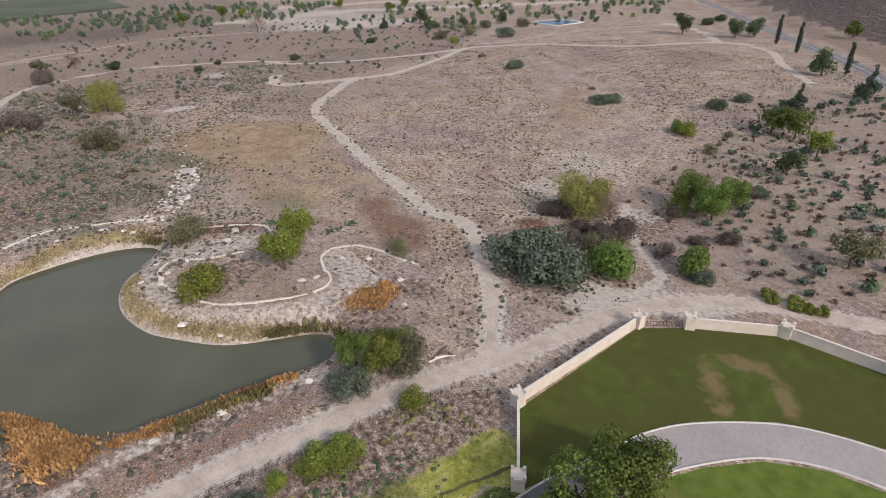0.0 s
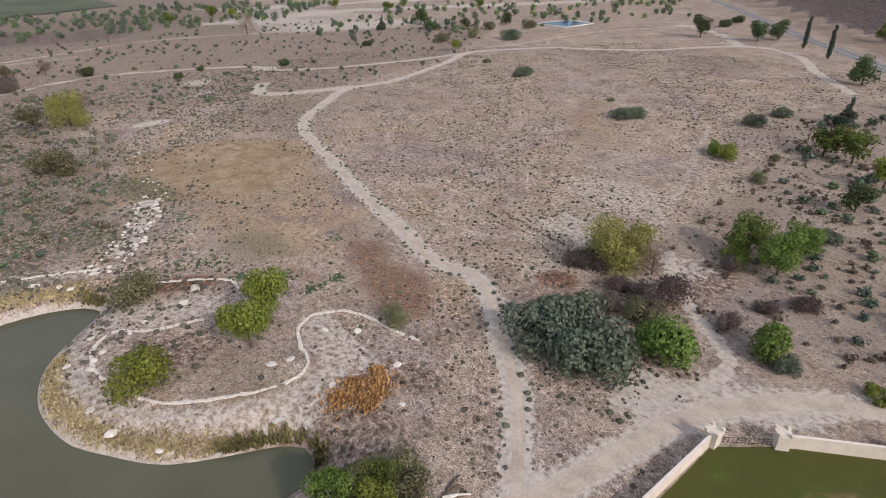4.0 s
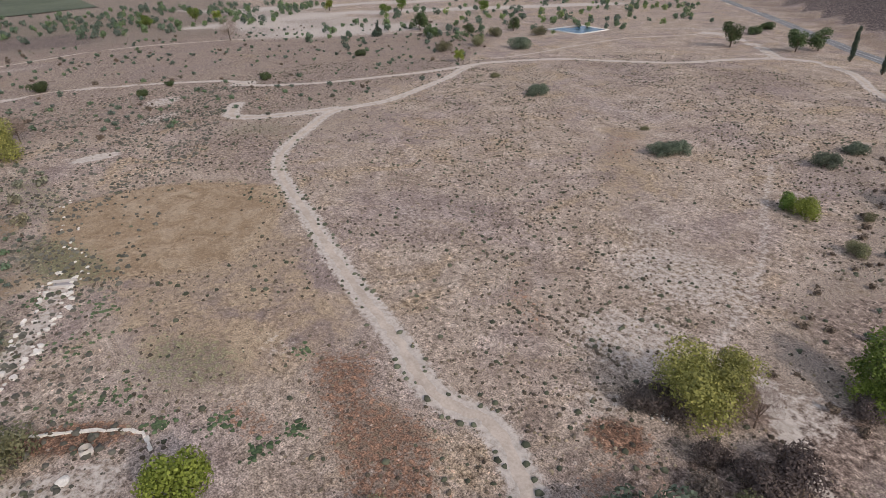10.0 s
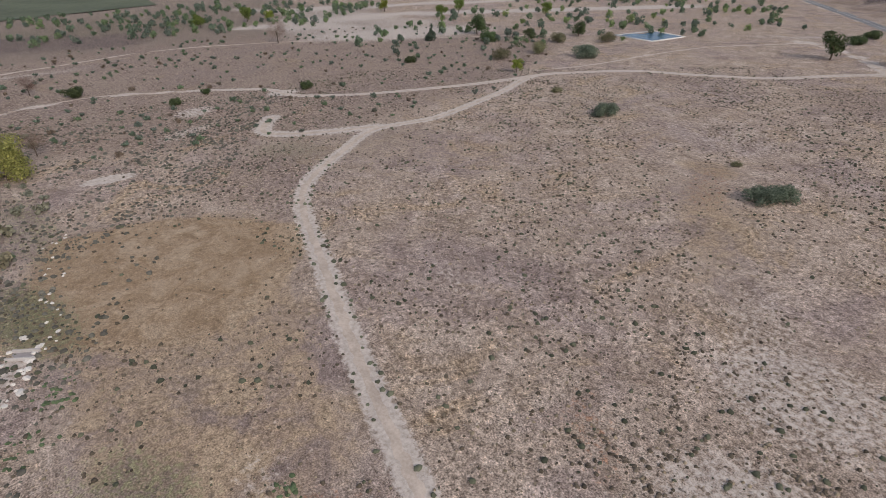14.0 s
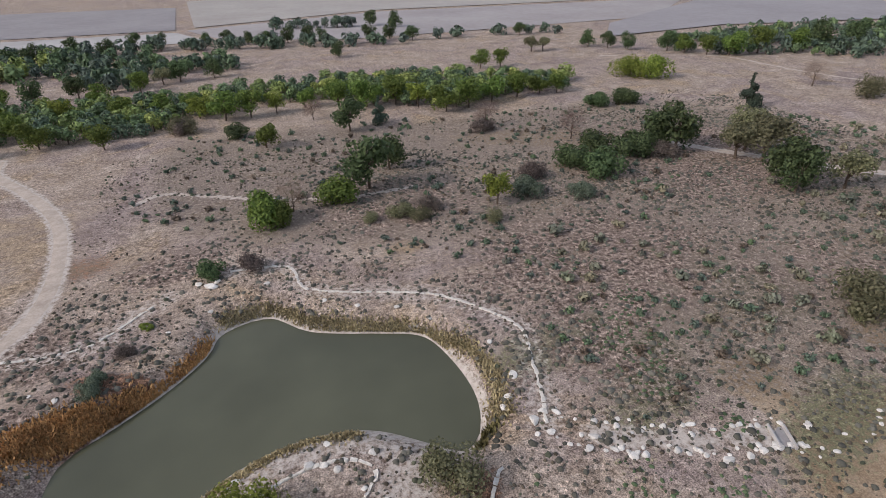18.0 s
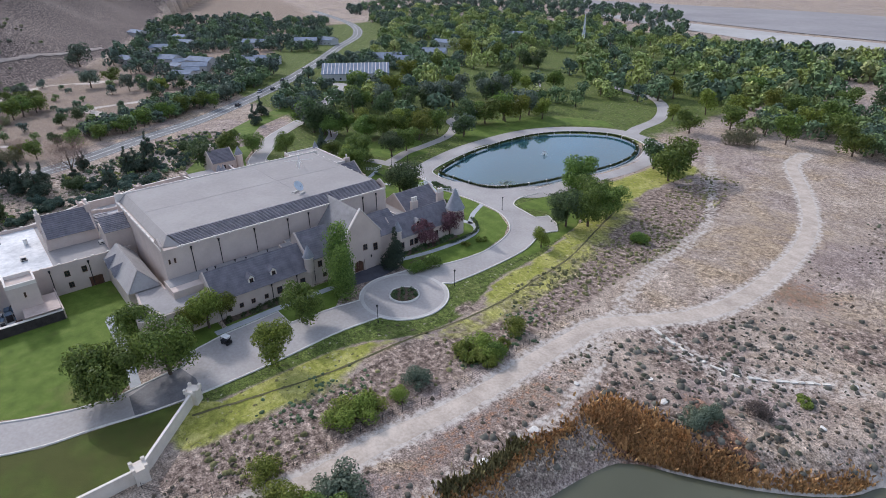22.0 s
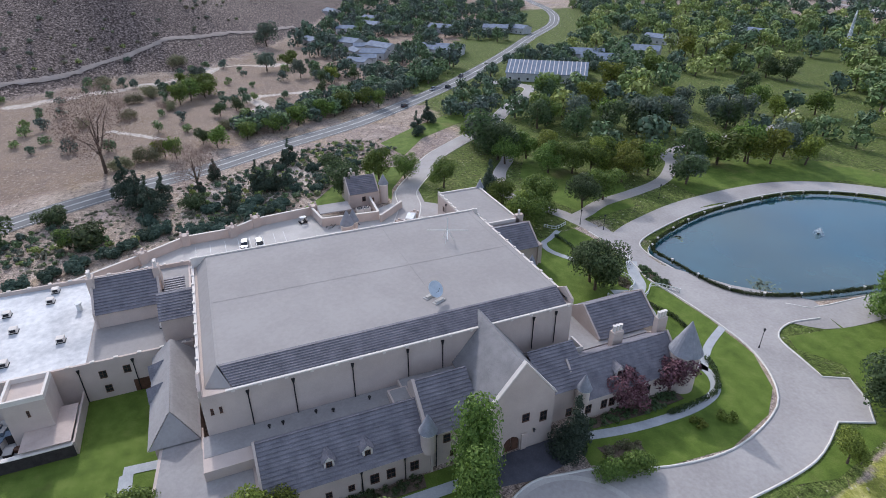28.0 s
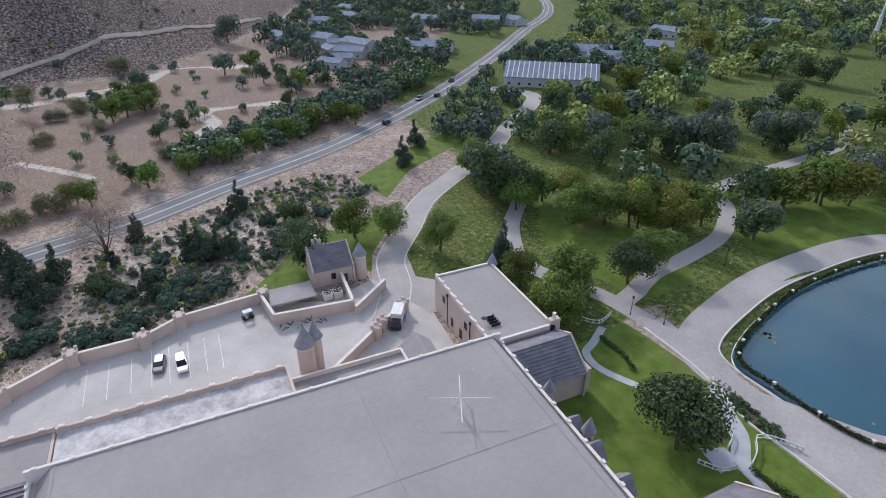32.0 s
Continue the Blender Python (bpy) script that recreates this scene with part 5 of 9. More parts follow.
# service wing with its white flat roof
part("service_wing", boxes((12, 43.9, 50, 93, 0, 7.4)), STUCCO, house)
part("service_deck", boxes((12.5, 43.4, 67.4, 92.5, 7.4, 7.5)), ROOF_WHITE, house, "bright patched white roof membrane")
part("service_deck", boxes((12.5, 43.4, 50.4, 67.3, 7.4, 7.48)), ROOF_MEMBRANE, house)
part("parapet", boxes((12, 12.45, 50, 93, 7.4, 8.0), (43.45, 43.9, 50, 93, 7.4, 8.3), (12.5, 43.4, 92.55, 93, 7.4, 8.0)), STUCCO, house)
merlons(12.2, 51.5, 12.2, 92, 7.98, house, 3.4, "coping_block", (0.55, 0.7, 0.25))
merlons(43.7, 51.5, 43.7, 92, 8.28, house, 3.4, "coping_block", (0.55, 0.7, 0.25))
part("penthouse", boxes((23.6, 33.5, 55, 66.4, 7.4, 10.6)), STUCCO, house)
range_roof(55.2, 66.2, 23.6, 10.8, 29.4, 15.0, 33.6, 11.4, house, False)
for y in (54.8, 66.2):
    part("gable_wall", solid(bmesh.new(), [(x, yy, z) for yy in (y, y + 0.4) for x, z in ((23.4, 7.4), (23.4, 10.9), (29.4, 15.5), (33.8, 11.6), (33.8, 7.4))], ((4, 3, 2, 1, 0), (5, 6, 7, 8, 9), (0, 1, 6, 5), (1, 2, 7, 6), (2, 3, 8, 7), (3, 4, 9, 8))), STUCCO, house)
    chimney(28.8, y + 0.2, 11, 16.0, house, 2, "x")
part("stair_block", boxes((14, 22, 48.4, 54.6, 0, 12.4)), STUCCO, house)
slate_slope("slate_roof", (13.8, 48.5, 12.2), (13.8, 54.8, 12.2), (19, 54.8, 15.2), (19, 48.5, 15.2), house)
slate_slope("slate_roof", (23.8, 50.5, 9.4), (23.8, 54.8, 9.4), (31, 54.8, 11.6), (31, 50.5, 11.6), house)
part("guard_tower", boxes((4.2, 10.4, 71.8, 77.8, 0, 8.6)), STUCCO, house)
part("parapet", boxes((4.2, 10.4, 71.8, 72.2, 8.6, 9.5), (4.2, 10.4, 77.4, 77.8, 8.6, 9.5), (4.2, 4.6, 72.2, 77.4, 8.6, 9.5), (10, 10.4, 72.2, 77.4, 8.6, 9.5)), STUCCO_TRIM, house)
part("tower_link", boxes((10.4, 12, 72.5, 77, 0, 7.8)), STUCCO, house)
window(4.2, 74.6, 6.0, 0.25, 1.0, "-x", house, "slit_window")
for y, z, w in ((85.4, 3.8, 1.0), (84.0, 3.8, 1.0), (65.2, 4.6, 1.0), (61.4, 4.7, 1.0), (65.0, 1.4, 1.0)):
    window(12, y, z, w, 1.3, "-x", house)
part("service_door", boxes((11.9, 12.05, 58.0, 61.0, 0.1, 2.6)), WOOD_DARK, house, "dark brown wooden double door")
for y in (90.5, 68.6, 60.2):
    downpipe(12, y, 0.2, 7.2, house)
apex = (19.5, 88.5, 12.2)
for a, b in (((11.8, 94.2, 7.9), (11.8, 83.4, 7.9)), ((27, 94.2, 7.9), (11.8, 94.2, 7.9)), ((11.8, 83.4, 7.9), (27, 83.4, 7.9)), ((27, 83.4, 7.9), (27, 94.2, 7.9))):
    slate_slope("pyramid_roof", a, b, apex, apex, house, 9, SLATE if a[0] < 12 and b[0] < 12 else TERRACE)
turret(13, 95.2, 1.0, 3, 8.0, 11, house, "corner_turret")
turret(43.8, 94, 1.1, 3, 8.2, 11.5, house, "corner_turret")

# right-hand wing, its turret and the ranges behind
part("right_wing", boxes((-25, -15.2, -29.6, -8.5, 0, 4.8)), STUCCO, house)
range_roof(-29.6, -8.5, -25, 4.8, -20, 9.3, -15.2, 5.6, house)
part("link_block", boxes((-23.5, -14.5, -11, GY0, 0, 6.8)), STUCCO, house)
range_roof(-11, GY0 - 0.05, -23.5, 6.8, -17.5, 11.0, -14.2, 8.0, house, False)
turret(-24.2, -30.6, 2.6, 0, 8.0, 14.2, house, "round_turret", 0.3)
turret(-25.2, -8.6, 1.0, 4.4, 7.6, 10.4, house, "corner_turret")
dormer(-23.6, -17.0, 5.7, house, 1.6, 1.5)
for y in (-10.2, -13.4, -15.0, -22.6):
    window(-25, y, 1.5, 1.0, 1.6, "-x", house)
window(-25, -6.2, 2.4, 0.9, 1.4, "-x", house)
chimney(-18.0, -20.0, 5, 11.0, house, 3)
chimney(-17.8, -30.0, 4, 11.2, house, 3)
part("back_range", boxes((-13.6, -3.0, -33.4, -20.0, 0, 6.4)), STUCCO, house)
range_roof(-33.4, -20.0, -13.8, 6.4, -8.2, 10.2, -3.0, 6.6, house)
part("low_deck", boxes((-15.2, -3, -20, -13.6, 0, 6.0), (-15.2, -13.7, -30, -20, 0, 6.0)), TERRACE, house)
# gabled cottages on the lake side
part("lake_range", boxes((-3.0, 24.5, -18.6, Y0, 0, 7.2)), STUCCO, house)
slate_slope("slate_roof", (-3, -19.0, 7.0), (24.5, -19.0, 7.0), (24.5, Y0 + 0.05, 11.4), (-3, Y0 + 0.05, 11.4), house)
for x in (2.0, 8.0, 13.0):
    bm = bmesh.new()
    solid(bm, ((x - 1.5, -19.4, 6.6), (x + 1.5, -19.4, 6.6), (x + 1.5, -19.4, 8.2), (x, -19.4, 10.0), (x - 1.5, -19.4, 8.2), (x - 1.5, -15, 8.2), (x + 1.5, -15, 8.2), (x, -15, 10.0)), ((0, 1, 2, 3, 4), (4, 3, 7, 5), (2, 6, 7, 3), (0, 4, 5), (1, 6, 2)))
    g = part("gable_dormer", bm, STUCCO, house)
    slate_slope("dormer_roof", (x - 1.8, -19.5, 8.0), (x - 1.8, -14.6, 8.0), (x, -14.6, 10.1), (x, -19.5, 10.1), g, 4)
    slate_slope("dormer_roof", (x + 1.8, -19.5, 8.0), (x + 1.8, -14.6, 8.0), (x, -14.6, 10.1), (x, -19.5, 10.1), g, 4)
turret(10.6, -19.4, 0.8, 5, 9.4, 12.0, house, "corner_turret")
turret(20.0, -19.0, 0.7, 5, 9.2, 11.4, house, "corner_turret")
part("rear_link", boxes((24.5, 34.0, -27.5, Y0, 0, 5.8)), STUCCO, house)
range_roof(-29.5, -17.8, 24.2, 5.6, 29.6, 9.4, 34.0, 7.4, house)
part("link_wall", boxes((24.5, 33.6, -31, -27.5, 0, 5.4)), STUCCO, house)
part("rear_block", boxes((34.0, 58.5, -29.6, -16.6, 0, 8.0)), STUCCO, house)
part("rear_deck", boxes((34.6, 58.0, -29.1, -17.1, 8.0, 8.08)), ROOF_MEMBRANE, house)
part("parapet", boxes((34, 58.5, -29.6, -29.15, 8, 8.5), (34, 58.5, -17.05, -16.6, 8, 8.5), (34, 34.5, -29.1, -17.1, 8, 8.8), (58.05, 58.5, -29.1, -17.1, 8, 8.4)), STUCCO_TRIM, house)
merlons(35, -16.85, 58, -16.85, 8.48, house, 2.6, "coping_block", (0.9, 0.5, 0.3))
for x, z, h in ((54, 4.6, 1.2), (50, 1.4, 1.6), (44, 4.8, 1.2), (40, 1.4, 1.8), (46, 1.2, 1.8)):
    window(x, -16.6, z, 0.9, h, "+y", house)
chimney(34.6, -29.6, 6, 9.6, house, 1)
turret(58.2, -29.8, 0.9, 5, 8.2, 10.8, house, "corner_turret")
for x in (42, 52):
    downpipe(x, -16.6, 0.2, 7.6, house, "+y")

# low rear roofs and the walls over the parking lot
part("rear_low_block", boxes((X1 + 0.12, 43.9, 16.5, 49.9, 0, 7.1)), STUCCO, house)
part("rear_low_deck", boxes((X1 + 0.14, 43.4, 17, 49.8, 7.1, 7.2)), ROOF_STREAK, house)
part("rear_low_wall", boxes((43.4, 43.92, 16.5, 49.95, 7.1, 8.0)), STUCCO, house)
part("rear_low_wall", boxes((X1 + 0.14, 43.4, 16.5, 17, 7.1, 8.0)), STUCCO, house)
merlons(43.65, 18, 43.65, 49, 7.98, house, 3.2, "coping_block", (0.55, 0.9, 0.3))
part("courtyard_block", boxes((X1 + 0.12, 42.5, -3, 16.4, 0, 5.0)), STUCCO, house)
part("courtyard_deck", boxes((X1 + 0.02, 42.2, -2.7, 16.1, 5.0, 5.06)), TERRACE, house)
part("parapet", boxes((42.2, 42.6, -3, 16.4, 5.0, 5.9), (X1, 42.2, -3.1, -2.7, 5.0, 5.9)), STUCCO_TRIM, house)
turret(45.6, 13.0, 1.5, 0, 9.8, 13.6, house, "rear_turret")
turret(47.2, 11.0, 1.1, 0, 9.6, 12.9, house, "rear_turret")
part("rear_gable", boxes((30.5, 43.5, -8.6, -3.1, 0, 5.0)), STUCCO, house)
for y0, y1 in ((-8.9, -5.9), (-2.9, -5.9)):
    slate_slope("tile_roof", (30.5, y0, 4.9), (43.8, y0, 4.9), (43.8, y1, 7.6), (30.5, y1, 7.6), house, 0, TERRACE)

# ---- trees ----
LEAF = {
    "oak": leaf_material("leaf_oak", (0.042, 0.068, 0.028), (0.125, 0.168, 0.070)),
    "green": leaf_material("leaf_green", (0.066, 0.106, 0.022), (0.198, 0.262, 0.058)),
    "lime": leaf_material("leaf_lime", (0.102, 0.132, 0.022), (0.285, 0.325, 0.062)),
    "grey": leaf_material("leaf_grey", (0.068, 0.092, 0.060), (0.195, 0.232, 0.165)),
    "olive": leaf_material("leaf_olive", (0.102, 0.105, 0.053), (0.264, 0.254, 0.143)),
    "gold": leaf_material("leaf_gold", (0.135, 0.135, 0.042), (0.350, 0.315, 0.105)),
    "pine": leaf_material("leaf_pine", (0.036, 0.056, 0.040), (0.100, 0.135, 0.092)),
    "pink": leaf_material("leaf_pink", (0.130, 0.062, 0.066), (0.330, 0.165, 0.185)),
    "bare": leaf_material("leaf_bare", (0.150, 0.102, 0.082), (0.330, 0.240, 0.195)),
    "rust": leaf_material("leaf_rust", (0.243, 0.121, 0.045), (0.547, 0.324, 0.121)),
    "brush": leaf_material("leaf_brush", (0.098, 0.078, 0.068), (0.235, 0.188, 0.162)),
    "juniper": leaf_material("leaf_juniper", (0.040, 0.070, 0.052), (0.110, 0.165, 0.120)),
    "dusk": leaf_material("leaf_dusk", (0.072, 0.092, 0.070), (0.165, 0.200, 0.145)),
}


def leaves(r, lobes, n, size, up=0.25, inner=0.25, jitter=0.4):
    """Leaf clumps on the skins of rounded lobes, as small bent quads."""
    lobes = np.asarray(lobes, float)
    w = lobes[:, 3] ** 2
    pick = r.choice(len(lobes), n, p=w / w.sum())
    d = r.normal(size=(n, 3))
    d[:, 2] += up
    d /= np.linalg.norm(d, axis=1)[:, None]
    rad = np.where(r.random(n) < inner, r.uniform(0.3, 0.8, n), r.uniform(0.82, 1.12, n))
    c = lobes[pick, :3] + d * (lobes[pick, 3] * rad)[:, None] * (1, 1, 0.9)
    nor = d + r.normal(0, jitter, (n, 3))
    nor /= np.linalg.norm(nor, axis=1)[:, None]
    u = np.cross(nor, r.normal(size=(n, 3)))
    u /= np.linalg.norm(u, axis=1)[:, None]
    v = np.cross(nor, u)
    s = (size * r.uniform(0.55, 1.35, n))[:, None]
    q = np.stack([c - u * s - v * s * 0.55, c + u * s * 0.9 - v * s * 0.6, c + u * s + v * s * 0.6, c - u * s * 0.85 + v * s * 0.65], 1)
    q += r.normal(0, 0.12 * size, q.shape)
    return q.reshape(-1, 3), np.arange(4 * n).reshape(-1, 4)


def woody(r, h, r0, tips, seg=6):
    """A tapered trunk with limbs that reach towards the tips."""
    fork = h * r.uniform(0.25, 0.4)
    lean = r.normal(0, 0.05 * h, 2)
    some = [tube_arrays([(0, 0, -0.3), (lean[0] * 0.3, lean[1] * 0.3, fork * 0.5), (lean[0] * 0.6, lean[1] * 0.6, fork), (lean[0], lean[1], h * 0.8)], (r0 * 1.25, r0, r0 * 0.8, r0 * 0.15), seg)]
    for x, y, z in tips:
        z1 = fork * r.uniform(0.7, 1.3)
        mid = (x * 0.45 + r.normal(0, 0.2), y * 0.45 + r.normal(0, 0.2), z1 + (z - z1) * 0.6)
        some.append(tube_arrays([(lean[0] * 0.5, lean[1] * 0.5, z1), mid, (x, y, z)], (r0 * 0.5, r0 * 0.3, r0 * 0.08), 5))
    return join_arrays(some)


class Kind:
    """A kind of tree or shrub: the first one is built, the rest are copies that share its meshes."""

    def __init__(self, name, label, category, leaf, seed, h, spread, n, size, lobes=12, base=0.3, shape="round", trunk=0.22, group=""):
        self.r = np.random.default_rng(seed)
        self.used, self.h = False, h
        r = self.r
        lob = []
        for i in range(lobes):
            a = r.uniform(0, 2 * np.pi)
            s = (i + 0.5) / lobes
            if shape == "round":
                k = spread * 0.62 * math.sqrt(r.uniform(0.05, 1))
                z = h * (base + (0.92 - base) * r.uniform(0.05, 0.85))
                z = min(z, h * 0.88 - 0.25 * h * (k / spread) ** 2)
                lob.append((k * math.cos(a), k * math.sin(a), z, spread * r.uniform(0.26, 0.42)))
            elif shape == "cone":
                k = spread * 0.55 * (1 - s) * r.uniform(0.5, 1)
                lob.append((k * math.cos(a), k * math.sin(a), h * (base + (0.95 - base) * s), max(spread * 0.5 * (1 - s), 0.12 * spread)))
            elif shape == "mound":
                k = spread * 0.7 * math.sqrt(r.uniform(0, 1))
                lob.append((k * math.cos(a), k * math.sin(a), h * r.uniform(0.25, 0.6) * (1.15 - 0.5 * k / spread), h * r.uniform(0.28, 0.45)))
            elif shape == "column":
                k = spread * 0.25 * r.uniform(0, 1)
                lob.append((k * math.cos(a), k * math.sin(a), h * (base + (0.9 - base) * s), spread * (0.55 - 0.35 * abs(s - 0.35))))
        self.ob = thing(name, label, category, group=group)
        tips = [tuple(l[:3]) for l in lob[: 4 if shape == "mound" else 7]]
        v, f = woody(r, h * 0.9 if shape != "mound" else h * 0.5, trunk, tips)
        link("trunk", array_mesh(name + "_trunk", v, f, True), BARK, self.ob)
        v, f = leaves(r, lob, n, size, 0.35)
        link("crown", array_mesh(name + "_crown", v, f), LEAF[leaf], self.ob)

    def put(self, x, y, scale=1.0, tall=1.0):
        scale *= 1.8
        m = pose(x, y, float(height(x, y)) - 0.05, 0, 0, self.r.uniform(0, 360)) @ Matrix.Diagonal((scale, scale, scale * tall, 1))
        if self.used:
            return copy_thing(self.ob, m @ Matrix.Diagonal((*(1 / v for v in self.ob.scale), 1)))
        self.used = True
        self.ob.matrix_basis = m
        return self.ob

PLACED = []

# where the measured trees and shrubs stand: x, y, size
PLACED.append(('green_tree', [(-90, 51.5, 0.62), (-88, 57.5, 0.55), (-89.5, 171.4, 0.8), (-79.8, 168.3, 0.85), (-79.9, 179.6, 0.7), (-108.4, 265.9, 1), (-98.6, 265.9, 0.9), (-181.6, 555.3, 1), (-560.1, 494.6, 0.9), (-706, 198.4, 1), (-718.6, 245.6, 1), (-630.8, 418.1, 0.9), (-643.4, 447.3, 0.9), (-172.5, -156.9, 0.7), (-105.2, -189.8, 0.9), (-77.6, -204.7, 1), (-65.2, -226.7, 0.9), (-160.7, -212.4, 0.9), (-173.8, -213.6, 0.9), (-204, -220.4, 0.9), (-220.9, -210.8, 0.9), (-234.8, -202.9, 1), (-250.8, -200.9, 0.9), (-269.3, -172.6, 0.9), (-283.9, -175, 0.9), (-300.5, -179.6, 0.8), (-318.2, -181.5, 0.8), (-333.8, -181.9, 0.7), (-343.9, -179.2, 0.6)]))
PLACED.append(('green_tree', [(-111.6, -243.4, 0.9), (-131.2, -241.4, 0.9), (-145.6, -239.8, 0.8), (-98.6, -280.3, 1), (-119.3, -308.2, 1), (-337.9, -264.4, 1), (-353.8, -264.1, 0.9), (-497.5, -234.9, 1.1), (-506.1, -221.1, 1.1), (-519.6, -212.5, 1.1), (-544, -208.3, 1.1), (-572.4, -201.8, 1.1), (-48.3, -64.3, 0.9), (-48.8, -73.1, 0.85), (-41.8, -75.2, 0.9), (-43.1, -120.3, 1), (-41.8, -129.6, 1), (-38.2, 28.2, 0.7), (-21.9, 58.6, 0.75), (-37.4, 57.1, 0.85), (-37.6, 67.3, 0.9), (-35.6, 69.3, 0.75), (-25.2, -206.5, 0.9), (-14.6, -187.9, 0.9), (-36.8, -249.5, 0.9), (-56.8, -248, 1), (-52.2, -202.7, 0.9), (20.5, -286.1, 0.9), (1.4, -294.5, 0.9), (-44.8, -301.9, 0.9)]))
PLACED.append(('green_tree', [(95.9, -10, 0.8), (93.5, -18.5, 0.7), (80.8, -27.6, 0.7), (57.9, -37, 0.7), (43.9, -37.4, 0.8), (121.4, -58, 0.9), (79, -66.7, 0.9), (75.3, -74.2, 0.9), (71.1, -79.2, 0.9), (73.8, -89.1, 0.9), (63.9, -97.6, 0.8), (62.7, -128, 1), (61.2, -139.8, 1), (136.6, -122.4, 0.8)]))
PLACED.append(('grey_bush', [(-84.3, 47.2, 0.9), (-98.1, 103.9, 1.6), (-88.5, 106.6, 1.8), (-98.7, 111.6, 1.6), (-86.6, 111.5, 1.1), (-63.1, 134, 0.6), (-79, 196.2, 0.7), (-187.7, 252.1, 1), (-184.4, 258.9, 1), (-143.2, 285.5, 1), (-142.7, 307.5, 0.9), (-385.6, 374.9, 1.7), (-283, 286.6, 1.1), (-283.4, 281, 0.7), (-248.9, -58, 1), (-264.2, -47, 0.8), (-71.9, 21.3, 0.6), (-112.5, -8.6, 0.55), (-113.3, -12.9, 0.45)]))
PLACED.append(('lime_tree', [(-84.6, 54.2, 0.62), (-141.3, 63.4, 0.85), (-135.8, 56.9, 0.85), (-83.3, 248.8, 0.7), (-378, 310.5, 0.6), (-711.4, 265.9, 0.8), (-701.9, 389, 0.9), (-234.1, -54.4, 0.6), (-187.6, -216.1, 0.8), (-259.6, -188.8, 0.7), (-84.6, -248.8, 0.9), (-148.8, -222.6, 0.9), (-48.5, -42.1, 0.45), (-48.7, 39.8, 0.72), (3.8, -204.9, 0.6), (-1.8, -228.8, 0.9), (-15, -234.4, 0.9), (-24.7, -253.3, 0.9), (-51.8, -228.4, 0.9), (30.6, -253, 0.9), (46.7, -35.9, 0.7), (67.1, -91, 0.9), (55.8, -146.4, 0.9)]))
PLACED.append(('lime_bush', [(-70.0, 37.3, 0.75), (-71.6, 32.1, 0.7), (-71.4, 4.4, 0.8), (-75.2, 5.0, 0.7), (-72.4, -5.7, 0.7), (-72.7, 26.6, 0.5), (-137.9, 36.1, 1.2), (-89, 166, 1), (-130.4, 238, 1.1), (-409.9, -192.7, 2.2), (-418.3, -183.7, 2.2), (-71.6, 38.6, 0.8), (-72.3, 34.1, 0.8), (-73.9, 54.1, 0.75)]))
PLACED.append(('olive_bush', [(-83, 60.5, 1.1), (-88.5, 61.5, 1.0), (-171.4, 42.1, 1.3), (-123.5, 84.4, 0.8), (-89.5, 127, 1), (-112, 223.6, 0.7), (-210.6, 274.3, 0.4), (-117.1, 248.3, 0.5), (-280.4, 39.9, 1.4), (-416.7, 327.8, 1.4), (-328.1, 296.7, 0.6), (-439.6, 399.6, 1.4), (-418, 430.2, 1.4), (-417, 362.6, 1.4), (-139.4, -200.4, 1.2), (-226.4, -43.2, 0.6), (-277.8, 42.2, 0.6), (-483.1, -87.7, 1.6), (-190.4, -61.7, 0.5), (-201, -59.7, 0.8), (-206, -55.6, 0.6), (-38, -187.1, 1.5)]))
PLACED.append(('green_bush', [(-78.5, 119.3, 1.5), (-66.7, 135.3, 1.2), (-136.7, 240, 0.8), (-159.1, -76.5, 1.5), (-163.9, -72.5, 1), (-186.1, -80.5, 1.4), (-36.9, -10.4, 0.7), (-36.6, -6.9, 0.6), (-75.4, 4.3, 0.6), (-64.7, -65.6, 0.6)]))
PLACED.append(('gold_tree', [(-108.4, 140.5, 1.12), (-106.5, 145.6, 0.95), (-349.0, 55.0, 1.25)]))
PLACED.append(('lime_tree', [(-24.8, 40.6, 0.5), (-26.2, 45.2, 0.68), (-25.6, 48.6, 0.5)]))
PLACED.append(('bare_tree', [(-99.5, 145.2, 0.5), (-492.4, 61.8, 0.6), (-373.0, 64.0, 0.62), (-448.0, -7.0, 0.5), (-449.5, -41.0, 0.45), (-576.8, 229.6, 1), (-169.3, -81.1, 0.55), (-273.9, -136.8, 0.6), (-202.3, -192.7, 0.5), (-299.7, -103.3, 0.6), (-481.7, -118.5, 0.7), (106.2, 47.1, 0.9), (138.8, 77.1, 1.7)]))
PLACED.append(('oak_tree', [(-81.8, 221.4, 0.7), (-142.2, 399.8, 1.1), (-247.3, 499.8, 1.1), (-239.3, 515.7, 1.1), (-286.6, 487.2, 1.2), (-511.7, 376.7, 1.2), (-461.2, 390, 0.7), (-451.1, 432.4, 0.8), (-199.1, -88.3, 1.15), (-212.7, -104.5, 0.8), (-213.6, -163.8, 0.9), (-60.8, -309.4, 1), (-84.4, -311.6, 1), (-165.6, -332.7, 1), (-143.6, -331.3, 1), (-262.6, -362.8, 0.9), (-112.7, -502.5, 1), (-133.8, -496.1, 1), (-191.1, -481, 1), (-207.3, -470.5, 0.9), (-220, -454.9, 0.9), (-241.8, -463.2, 1), (-259.4, -459.4, 1), (-270.9, -451.9, 0.9), (-307.3, -420.3, 1.1), (-329.5, -429.1, 1), (-345, -410.9, 1), (-172.3, -493.2, 0.8), (-63.7, -500, 1), (-40.3, -456.1, 1.2)]))
